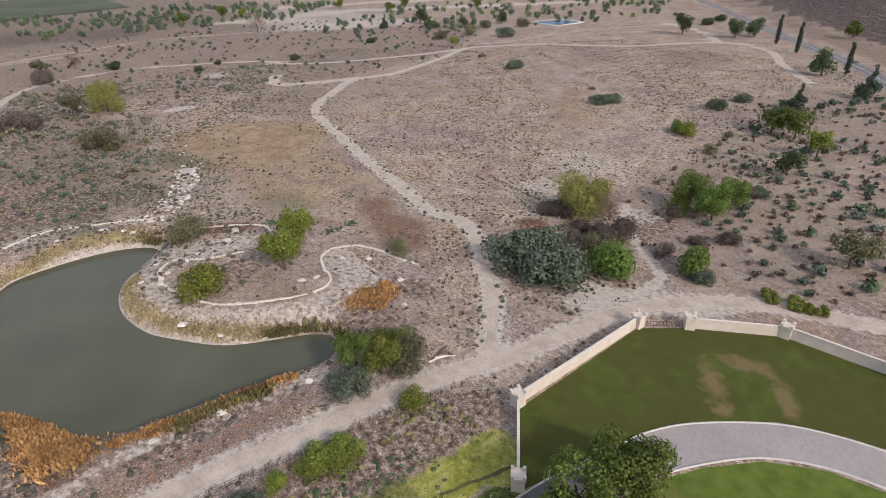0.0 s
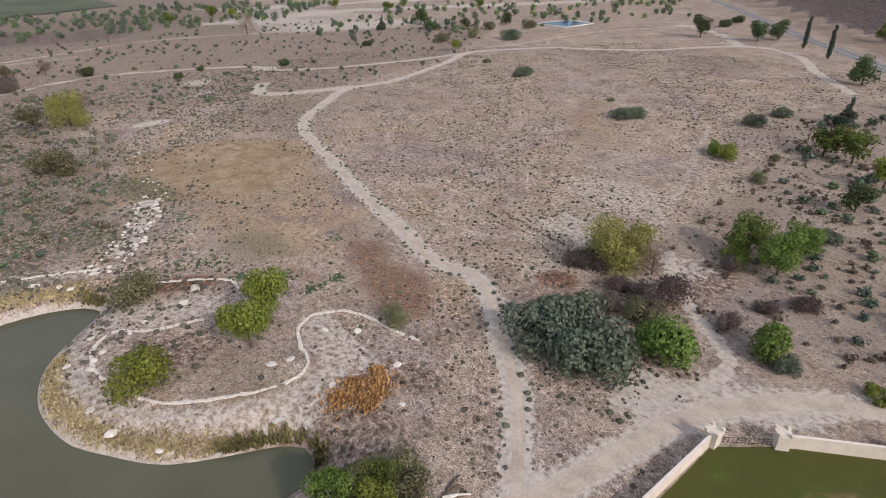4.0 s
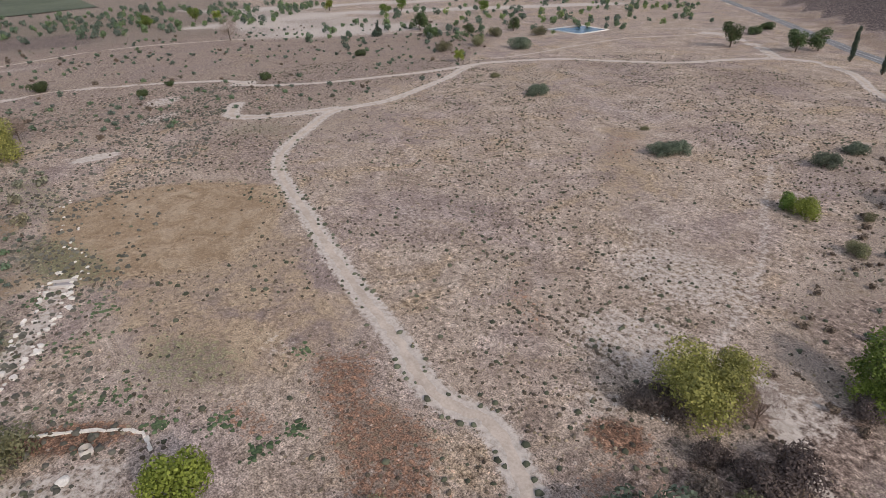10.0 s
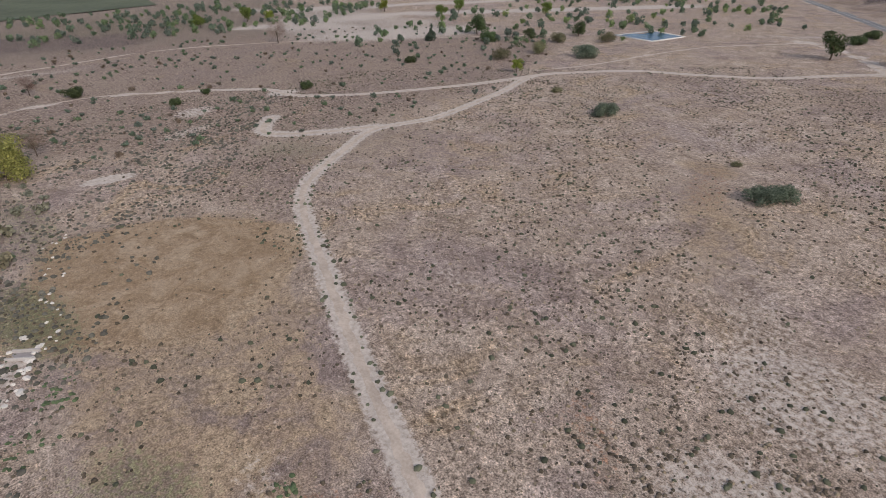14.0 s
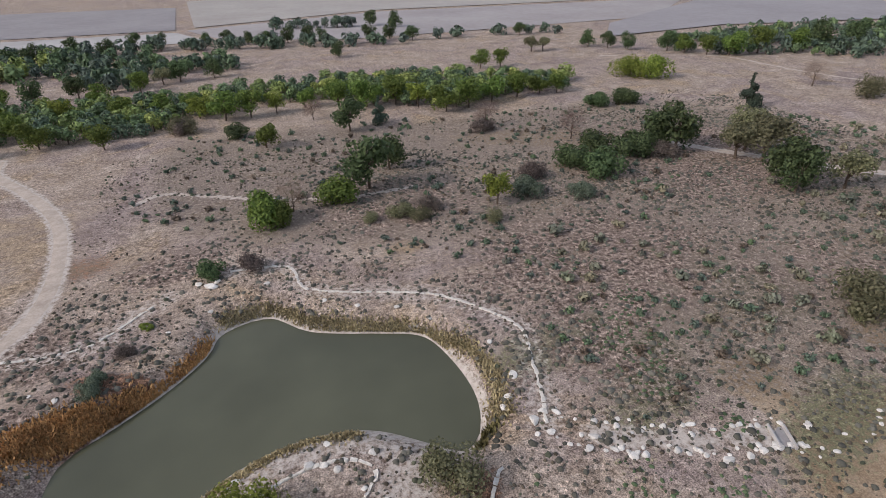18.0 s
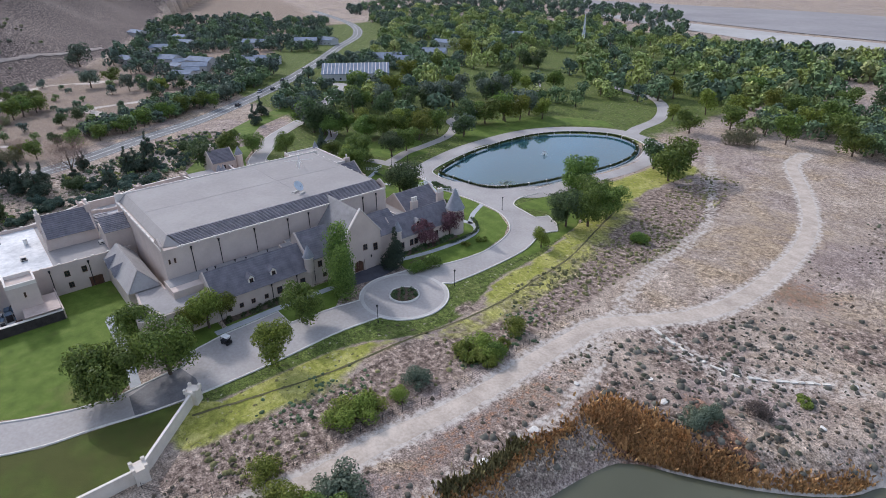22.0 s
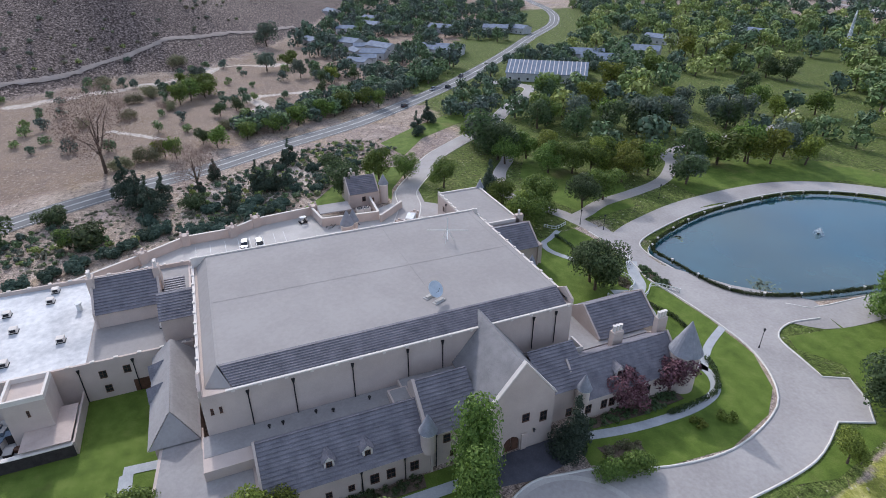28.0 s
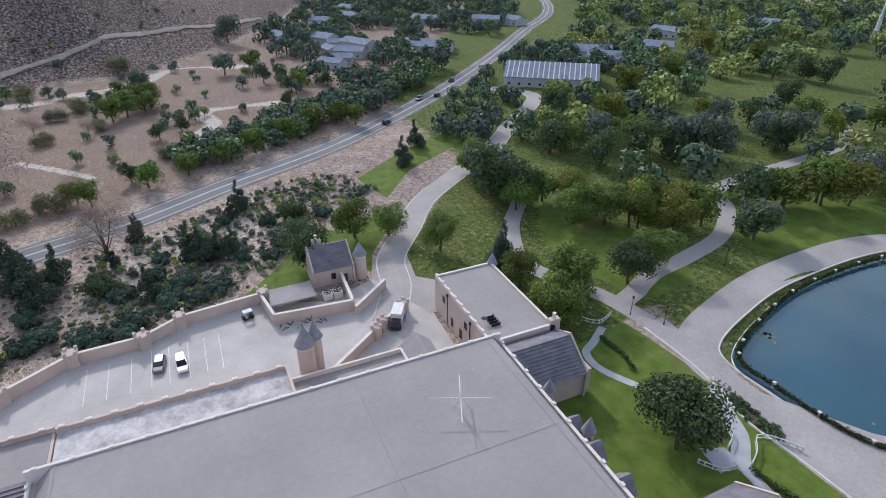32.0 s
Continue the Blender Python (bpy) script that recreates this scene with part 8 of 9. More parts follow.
def loft(bm, sections):
    """Joins rings of corners along x into one closed body."""
    rings = [[bm.verts.new((x, y, z)) for y, z in pts] for x, pts in sections]
    n = len(rings[0])
    for a, b in zip(rings, rings[1:]):
        for i in range(n):
            bm.faces.new((a[i], a[(i + 1) % n], b[(i + 1) % n], b[i]))
    bm.faces.new(rings[0][::-1])
    bm.faces.new(rings[-1])
    bmesh.ops.recalc_face_normals(bm, faces=bm.faces)
    return bm


def car(x, y, turn, paint, label, length=4.7, wide=1.9, tall=1.75, z=0.1, name="car"):
    ob = thing(name, label, "car", (x, y, z), turn)
    h, w = length / 2, wide / 2

    def sec(px, z0, z1, k=1.0):
        return px, [(-w * k, z0), (w * k, z0), (w * k, z1 - 0.1), (w * k * 0.86, z1), (-w * k * 0.86, z1), (-w * k, z1 - 0.1)]

    body = part("body", loft(bmesh.new(), [sec(-h, 0.45, 0.85, 0.9), sec(-h + 0.15, 0.3, 1.0), sec(-h * 0.3, 0.28, 1.05), sec(h * 0.35, 0.28, 1.0), sec(h - 0.25, 0.3, 0.9, 0.97), sec(h, 0.42, 0.75, 0.88)]), paint, ob)
    part("cabin_glass", loft(bmesh.new(), [sec(-h + 0.12, 0.98, 1.05, 0.9), sec(-h + 0.45, 0.98, tall - 0.06, 0.84), sec(h * 0.12, 0.98, tall - 0.06, 0.84), sec(h * 0.48, 0.95, 1.02, 0.9)]), GLASS_CAR, body)
    part("roof", boxes((-h + 0.42, h * 0.14, -w * 0.78, w * 0.78, tall - 0.07, tall), bevel=0.03), paint, body)
    for sx in (-1, 1):
        for sy in (-1, 1):
            wheel = part("wheel", bmesh.new(), RUBBER, ob)
            bm = drum(bmesh.new(), 0, 0, 0.36, 0.36, -0.12, 0.12, 16)
            bm.to_mesh(wheel.data)
            bm.free()
            wheel.matrix_basis = pose(sx * h * 0.6, sy * (w - 0.1), 0.36, 90, 0, 0)
            part("rim", drum(bmesh.new(), 0, 0, 0.22, 0.2, -0.135, 0.135, 12), CHROME, wheel)
    for sy in (-1, 1):
        part("headlight", boxes((h - 0.14, h - 0.02, sy * w * 0.62 - 0.18, sy * w * 0.62 + 0.18, 0.62, 0.76)), CHROME, body)
        part("tail_light", boxes((-h + 0.02, -h + 0.1, sy * w * 0.72 - 0.14, sy * w * 0.72 + 0.14, 0.75, 0.95)), car_red, body)
    return ob


car_red = plain("tail_lamp_red", (0.25, 0.01, 0.01), (0.35, 0.02, 0.02), 1, 5, 0.2)
car(-36.4, 36.0, 8, car_paint("dark_blue_paint", (0.012, 0.017, 0.03)), "dark blue sport utility vehicle parked by the front wing", 4.9)
car(60.8, 33.6, 184, car_paint("white_paint", (0.75, 0.75, 0.75)), "white sport utility vehicle parked in a marked bay", 4.9, z=0.1)
car(62.3, 37.4, 172, car_paint("grey_paint", (0.14, 0.14, 0.15)), "grey utility truck with tools, parked in a bay", 4.6, 1.9, 1.5)
dark_paint, silver = car_paint("dark_paint", (0.02, 0.02, 0.025)), car_paint("silver_paint", (0.35, 0.36, 0.38))
road_at = lambda x, y: int(np.argmin(np.hypot(np.asarray(ROAD)[:, 0] - x, np.asarray(ROAD)[:, 1] - y)))
for i, (k, off, paint, label) in enumerate(((road_at(189, -49), -2.6, dark_paint, "dark car on the road"), (road_at(212, -80), 2.6, silver, "silver car on the road"), (road_at(217, -86), -2.6, dark_paint, "dark car on the road"), (road_at(236, -105), 2.6, dark_paint, "dark car on the far road"), (112, -2.6, dark_paint, "dark car on the road"), (119, 2.6, silver, "silver car on the road"), (126, 2.6, dark_paint, "dark car on the far road"))):
    p0, p1 = beside(ROAD, off)[k], beside(ROAD, off)[k + 1]
    car(p0[0], p0[1], math.degrees(math.atan2(p1[1] - p0[1], p1[0] - p0[0])) + (180 if off > 0 else 0), paint, label + " between the verges", z=0.12)


def golf_cart(x, y, turn, label):
    ob = thing("golf_cart", label, "golf cart", (x, y, 0.1), turn)
    part("body", loft(bmesh.new(), [(-1.2, [(-0.55, 0.3), (0.55, 0.3), (0.55, 0.85), (-0.55, 0.85)]), (-0.3, [(-0.6, 0.25), (0.6, 0.25), (0.6, 0.6), (-0.6, 0.6)]), (0.5, [(-0.6, 0.25), (0.6, 0.25), (0.6, 0.4), (-0.6, 0.4)]), (1.2, [(-0.5, 0.35), (0.5, 0.35), (0.5, 0.8), (-0.5, 0.8)])]), DARK_METAL, ob)
    part("roof", boxes((-1.0, 0.9, -0.65, 0.65, 1.85, 1.95), bevel=0.04), PAINT_WHITE, ob)
    part("seat", boxes((-0.6, -0.1, -0.55, 0.55, 0.6, 0.8), (-0.75, -0.6, -0.55, 0.55, 0.7, 1.25), bevel=0.03), RUBBER, ob)
    for sx in (-0.95, 0.8):
        for sy in (-0.58, 0.58):
            part("roof_post", boxes((sx - 0.03, sx + 0.03, sy - 0.03, sy + 0.03, 0.5, 1.86)), DARK_METAL, ob)
            wheel = part("wheel", drum(bmesh.new(), 0, 0, 0.24, 0.24, -0.1, 0.1, 12), RUBBER, ob)
            wheel.matrix_basis = pose(sx * 0.9, sy, 0.24, 90, 0, 0)


golf_cart(-34.6, 44.6, 20, "white-roofed golf cart parked by the pavement")
golf_cart(71.0, 20.4, 100, "dark golf cart parked by the perimeter wall")
truck = thing("box_truck", "white box truck parked by the rear gate", "truck", (57, -7.5, 0.1), 150)
part("cargo_box", boxes((-2.8, 1.4, -1.15, 1.15, 0.9, 3.1), bevel=0.04), PAINT_WHITE, truck)
part("cab", loft(bmesh.new(), [(1.5, [(-1.0, 0.5), (1.0, 0.5), (0.95, 2.1), (-0.95, 2.1)]), (2.4, [(-1.0, 0.5), (1.0, 0.5), (0.95, 2.0), (-0.95, 2.0)]), (3.2, [(-0.95, 0.5), (0.95, 0.5), (0.9, 1.1), (-0.9, 1.1)])]), dark_paint, truck)
for sx in (-1.8, 2.2):
    for sy in (-0.95, 0.95):
        part("wheel", drum(bmesh.new(), 0, 0, 0.42, 0.42, -0.14, 0.14, 14), RUBBER, truck).matrix_basis = pose(sx, sy, 0.42, 90, 0, 0)

for y in (46, 42.2, 38.8, 35.8, 32.4, 29.4, 26.6, 49.6):
    part_line = sheet("trim", [(57, y - 0.06), (68 - max(0, y - 38) * 0.1, y - 0.06), (68 - max(0, y - 38) * 0.1, y + 0.06), (57, y + 0.06)], 0.088, PAINT_WHITE, "white painted bay line", "bay line")

# ---- things on the roofs ----
dish = thing("satellite_dish", "white satellite dish on a ballasted roof frame", "satellite dish", (-5.0, 9.6, RF), 205)
bm = bmesh.new()
SEG = 28
skins = []
for back in (0.0, -0.07):
    skins.append([[bm.verts.new((q * q * 0.15 + back, q * math.cos(a), q * math.sin(a))) for a in (2 * math.pi * i / SEG for i in range(SEG))] for q in (0.2, 0.6, 1.0, 1.3, 1.5)])
for skin, flip in zip(skins, (1, -1)):
    bm.faces.new(skin[0][::flip])
    for a, b in zip(skin, skin[1:]):
        for i in range(SEG):
            bm.faces.new((a[i], b[i], b[(i + 1) % SEG], a[(i + 1) % SEG])[::flip])
for i in range(SEG):
    bm.faces.new((skins[0][-1][i], skins[1][-1][i], skins[1][-1][(i + 1) % SEG], skins[0][-1][(i + 1) % SEG]))
bmesh.ops.recalc_face_normals(bm, faces=bm.faces)
part("reflector", bm, plain("dish_paint", (0.46, 0.52, 0.58), (0.58, 0.63, 0.68), 0.8, 5, 0.5, relief=0), dish).matrix_basis = pose(0.1, 0, 2.0, 0, -38, 0)
part("mast", drum(bmesh.new(), -0.1, 0, 0.1, 0.1, 0.1, 2.0, 10), CHROME, dish)
v, f = tube_arrays([(0.2, 0, 1.3), (0.9, 0, 1.9), (1.25, 0, 2.75)], (0.03,) * 3, 5)
part("feed_arm", solid(bmesh.new(), v, f), DARK_METAL, dish)
for sx in (-1.1, 1.1):
    part("ballast_tray", boxes((sx - 0.5, sx + 0.5, -1.2, 1.2, 0.02, 0.14), (sx - 0.3, sx + 0.3, -0.9, 0.9, 0.14, 0.4)), CONCRETE, dish)
mast = thing("roof_antenna", "white lattice antenna mast with long crossed arms on the roof", "antenna", (14.4, -1.0, RF))
part("mast", drum(bmesh.new(), 0, 0, 0.09, 0.06, 0, 5.2, 8), PAINT_WHITE, mast)
for a in (20, 140, 260):
    v, f = tube_arrays([(1.4 * math.cos(radians(a)), 1.4 * math.sin(radians(a)), 0), (0.6 * math.cos(radians(a)), 0.6 * math.sin(radians(a)), 1.6), (0, 0, 3.0)], (0.06,) * 3, 5)
    part("leg", solid(bmesh.new(), v, f), PAINT_WHITE, mast)
for a in (67, 157):
    v, f = tube_arrays([(-4.2 * math.cos(radians(a)), -4.2 * math.sin(radians(a)), 2.4), (0, 0, 2.45), (4.2 * math.cos(radians(a)), 4.2 * math.sin(radians(a)), 2.4)], (0.07,) * 3, 5)
    part("arm", solid(bmesh.new(), v, f), PAINT_WHITE, mast)


def roof_unit(x, y, z, w, d, h, label="pale metal air handler on a flat roof"):
    ob = thing("roof_unit", label, "air conditioner", (x, y, z), 0, group="roof units")
    part("case", boxes((-w / 2, w / 2, -d / 2, d / 2, 0.12, h), bevel=0.03), STUCCO_TRIM, ob)
    part("curb", boxes((-w / 2 - 0.1, w / 2 + 0.1, -d / 2 - 0.1, d / 2 + 0.1, 0, 0.12)), DARK_METAL, ob)
    part("grille", boxes((-w / 2 - 0.02, -w / 2, -d * 0.35, d * 0.35, 0.3, h - 0.15)), DARK_METAL, ob)


for x, y in ((35, 83.3), (28.4, 80.9), (21.8, 72.3), (37.3, 76.3), (17.7, 80.3), (41.4, 76)):
    roof_unit(x, y, 7.5, 1.3, 1.3, 1.0)
roof_unit(20, 54.5, 7.48, 1.6, 2.4, 0.7, "dark low condenser rack on a flat roof")
vent = thing("roof_vent_stack", "round white vent stack on the service roof", "vent", (32, 70.5, 7.5))
part("stack", drum(bmesh.new(), 0, 0, 0.5, 0.45, 0, 1.5, 14), PAINT_WHITE, vent)
part("cap", drum(bmesh.new(), 0, 0, 0.65, 0.65, 1.5, 1.7, 14), PAINT_WHITE, vent)
array = thing("roof_dish_array", "small dark dishes and frames on the rear roof", "antenna", (40, -20, 8.08))
for i in range(4):
    part("frame", boxes((i * 0.8 - 1.4, i * 0.8 - 1.3, -0.9, 0.9, 0, 0.6), (i * 0.8 - 1.4, i * 0.8 - 0.8, -0.9, -0.8, 0.5, 0.6)), DARK_METAL, array)
part("dish", drum(bmesh.new(), 0.2, 1.6, 0.1, 0.6, 0.8, 1.1, 14), DARK_METAL, array)
stack = thing("roof_pots", "cluster of pale flue pots at the hall's corner", "flue")
for i in range(5):
    part("flue_pot", drum(bmesh.new(), 29.6 + i * 0.75, -14.4 - 0.25 * i, 0.3, 0.26, 5.0, 9.4, 10), PAINT_WHITE, stack)

# ---- service yard ----
yard = thing("service_yard", "walled service yard with a dark screen wall and a pale canopy", "yard wall")
DARK_WALL = plain("dark_screen", (0.03, 0.025, 0.025), (0.06, 0.05, 0.05), 1, 8, 0.8)
part("screen_wall", boxes((-0.8, -0.5, 69, 91.5, 0, 2.4)), DARK_WALL, yard)
part("wall_cap", boxes((-0.95, -0.1, 69, 91.5, 2.4, 2.55)), STUCCO_TRIM, yard)
part("end_wall", boxes((-0.5, 12, 68.7, 69, 0, 2.6)), STUCCO, yard)
part("end_wall", boxes((-0.5, 12, 91.2, 91.5, 0, 2.4)), STUCCO, yard)
CANOPY = plain("tan_canopy", (0.46, 0.36, 0.31), (0.58, 0.47, 0.41), 0.3, 4, 0.85)
part("canopy", boxes((-0.5, 8.6, 69.1, 76.2, 2.9, 3.1), bevel=0.04), CANOPY, yard, "pale pinkish tan canopy slab")
part("yard_floor", boxes((-0.5, 12, 69, 91.2, 0.02, 0.1)), CONCRETE, yard)
r = random.Random(12)
BOX_BLUE = plain("blue_grey_plastic", (0.10, 0.14, 0.19), (0.17, 0.22, 0.28), 1, 6, 0.5)
for i in range(36):
    x, y, w, d, h = 3.9 + 2.3 * (i % 4) + r.uniform(-0.4, 0.4), 77.5 + (i // 4) * 1.45, r.uniform(0.6, 1.7), r.uniform(0.6, 1.3), r.uniform(0.4, 1.9)
    crate = thing("crate", "weathered storage crate in the service yard", "crate", (x, y, 0.1), r.uniform(-25, 25), group="yard crates")
    case = (BOX_BLUE, DARK_WALL, WOOD_DARK, STUCCO_TRIM, DARK_WALL, BOX_BLUE)[r.randrange(6)]
    part("case", boxes((-w / 2, w / 2, -d / 2, d / 2, 0, h), bevel=0.04), case, crate)
    part("lid", boxes((-w / 2 - 0.04, w / 2 + 0.04, -d / 2 - 0.04, d / 2 + 0.04, h, h + 0.08)), (BOX_BLUE, DARK_WALL, CONCRETE, case)[r.randrange(4)], crate)
for x, y in ((1.2, 87.5), (1.2, 83.2)):
    heap = thing("rubbish_container", "open container heaped with pale bags", "container", (x, y, 0.1), 4)
    part("container", boxes((-1.0, 1.0, -1.4, 1.4, 0, 1.0), bevel=0.05), DARK_WALL, heap)
    for k in range(9):
        part("bag", drum(drum(bmesh.new(), r.uniform(-0.7, 0.7), r.uniform(-1.1, 1.1), 0.4, 0.32, 0.95, 1.3, 8), 0, 0, 0.01, 0.01, 1.0, 1.02, 4), STUCCO_TRIM, heap)

# ---- gatehouse ----
gatehouse = thing("gatehouse", "small stucco gatehouse with a slate roof and a round turret", "gatehouse")
part("wall", boxes((76.5, 86, -4, 5, 0, 4.4)), STUCCO, gatehouse)
range_roof(-3.9, 4.9, 76.5, 4.4, 81.2, 8.0, 86.2, 4.6, gatehouse)
turret(77.3, -6.0, 1.35, 0, 6.0, 9.2, gatehouse, "round_turret")
chimney(82.5, 2.6, 6, 9.0, gatehouse, 1)
window(76.5, 0.6, 1.6, 0.9, 1.3, "-x", gatehouse)
part("door", boxes((76.4, 76.5, -2.6, -1.5, 0.1, 2.2)), WOOD_DARK, gatehouse)
yard_wall = thing("plant_yard", "walled yard of stucco with two cooling fans", "yard wall")
for a, b in (((76, 17), (66.5, 15.5)), ((66.5, 15.5), (65, -0.5)), ((65, -0.5), (76.5, -1.2))):
    wall_run(a, b, yard_wall, 2.6, 0.5, STUCCO)
part("deck", boxes((70, 76.3, 6, 15.4, 2.2, 2.5)), TERRACE, yard_wall)
for y in (1.2, 3.4):
    fan = thing("cooling_fan", "pale square cooling unit with a round fan", "cooling unit", (71.5, y, 0.08), 0, group="cooling units")
    part("case", boxes((-1, 1, -1, 1, 0, 1.5), bevel=0.04), STUCCO_TRIM, fan)
    part("fan_ring", drum(bmesh.new(), 0, 0, 0.8, 0.8, 1.5, 1.7, 18, False), DARK_METAL, fan)
    part("fan_blade", boxes((-0.7, 0.7, -0.1, 0.1, 1.55, 1.6), (-0.1, 0.1, -0.7, 0.7, 1.56, 1.61)), DARK_METAL, fan)
inner = thing("court_wall", "low stucco wall between the parking lot and the rear court", "wall")
for a, b in (((45.2, 10), (56, -4)), ((56, -4), (60, -10)), ((63, -0.5), (70.5, -9.5))):
    wall_run(a, b, inner, 2.2, 0.5, STUCCO)
for x, y in ((56, -4), (60, -10), (54, -2)):
    castle_pier(x, y, inner, 1.5, 3.0, 30, STUCCO)
r = random.Random(4)
for i in range(12):
    bike = thing("scrap_frame", "dark metal frame lying in the parking lot", "scrap", (64.5 + r.uniform(-1.5, 1.2), 6 + i * 0.8, 0.1), r.uniform(0, 180), group="dark metal frames")
    v, f = tube_arrays([(-0.8, 0, 0.3), (0, 0.1, 0.8), (0.8, 0, 0.3), (0, 0, 0.25), (-0.8, 0, 0.3)], (0.06,) * 5, 5)
    part("frame", solid(bmesh.new(), v, f), DARK_METAL, bike)

# ---- village beyond the park ----
ROOF_PALE = plain("pale_roof", (0.15, 0.18, 0.235), (0.26, 0.295, 0.36), 0.3, 2, 0.85, spec=0.15)
WALL_PALE = plain("pale_wall", (0.40, 0.40, 0.41), (0.54, 0.53, 0.52), 0.4, 3, 0.85)


def cottage(x, y, w, d, h, turn, label, ribs=0, roof_mat=None):
    ob = thing("house", label, "house", (x, y, float(height(x, y)) - 0.1), turn)
    part("wall", boxes((-w / 2, w / 2, -d / 2, d / 2, 0, h)), WALL_PALE, ob)
    rise = d * 0.2
    for s in (-1, 1):
        roof = part("roof", solid(bmesh.new(), ((-w / 2 - 0.5, s * (d / 2 + 0.5), h - 0.1), (w / 2 + 0.5, s * (d / 2 + 0.5), h - 0.1), (w / 2 + 0.5, 0, h + rise), (-w / 2 - 0.5, 0, h + rise), (-w / 2 - 0.5, s * (d / 2 + 0.5), h - 0.4), (w / 2 + 0.5, s * (d / 2 + 0.5), h - 0.4)), ((0, 1, 2, 3), (4, 5, 1, 0))), roof_mat or ROOF_PALE, ob)
        for i in range(ribs):
            z0, z1 = h - 0.1, h + rise
            px = -w / 2 + w * (i + 0.5) / ribs
            part("roof_rib", solid(bmesh.new(), ((px - 0.25, s * (d / 2 + 0.5), z0 + 0.05), (px + 0.25, s * (d / 2 + 0.5), z0 + 0.05), (px + 0.25, 0, z1 + 0.15), (px - 0.25, 0, z1 + 0.15)), ((0, 1, 2, 3),)), STUCCO_TRIM, roof)
    for s in (-1, 1):
        part("gable", solid(bmesh.new(), ((s * w / 2, -d / 2, h), (s * w / 2, d / 2, h), (s * w / 2, 0, h + rise - 0.1)), ((0, 2, 1),)), WALL_PALE, ob)
    for i in range(max(2, int(w / 5))):
        px = -w / 2 + (i + 0.5) * w / max(2, int(w / 5))
        for s in (-1, 1):
            part("window", boxes((px - 0.6, px + 0.6, s * d / 2 - 0.04, s * d / 2 + 0.04, 1.0, 2.2)), DARK_GLASS, ob)
    part("door", boxes((w / 2 - 0.03, w / 2 + 0.04, -0.5, 0.5, 0, 2.1)), WOOD_DARK, ob)


cottage(217, -151, 46, 26, 5.0, 54, "long low hall with a ribbed pale metal roof", 18)
for x, y, w, d, h, a in HOUSES:
    cottage(x, y, w, d, h, a, "grey-roofed white village house among dark trees")

# ---- farmland far off ----
for k, (ring, dark, light, label) in enumerate((
    ([(330, -660), (66, -546), (-60, -520), (-176, -516), (-150, -600), (120, -650), (500, -760)], (0.36, 0.34, 0.32), (0.46, 0.44, 0.42), "pale bare farm field"),
    ([(-190, -514), (-298, -450), (-415, -438), (-640, -420), (-820, -560), (-400, -660), (-160, -610)], (0.30, 0.27, 0.26), (0.38, 0.35, 0.335), "grey ploughed farm field"),
    ([(-150, -620), (120, -670), (500, -790), (700, -1000), (200, -1000), (-160, -900)], (0.24, 0.22, 0.22), (0.31, 0.29, 0.285), "dark ploughed farm field"),
    ([(-170, -630), (-400, -680), (-840, -580), (-1100, -700), (-1000, -1100), (-180, -1000)], (0.33, 0.30, 0.27), (0.41, 0.38, 0.34), "tan stubble field"),
    ([(-1200, -100), (-1000, -120), (-900, 30), (-960, 200), (-1300, 200)], (0.07, 0.085, 0.05), (0.12, 0.135, 0.085), "far green irrigated field"),
    ([(-860, -250), (-640, -330), (-500, -330), (-560, -400), (-840, -540), (-1000, -420)], (0.27, 0.25, 0.25), (0.33, 0.31, 0.31), "grey ploughed farm field"),
)):
    m = plain("field_soil_%d" % k, dark, light, 0.012, 0.15, 0.95, relief=0)
    sheet("farm_field", ring, 0.3 + 0.12 * k, m, label, "field")
fill("field_trees", "row of dark trees along a farm track", [(-480, -370), (-300, -400), (-160, -460), (-60, -470), (60, -500), (60, -520), (-60, -500), (-160, -490), (-300, -430), (-480, -400)], 46, 8.0, 1.0, 1.7, 21, 0.0, (0.1, 0.35), FAR_MOULDS)
fill("field_trees", "clump of dark trees amid ploughed fields", [(-330, -540), (-240, -580), (-230, -570), (-320, -525)], 12, 7.0, 1.2, 1.8, 22, 0.0, (0.1, 0.3))

# ---- low scrub, too many to count ----


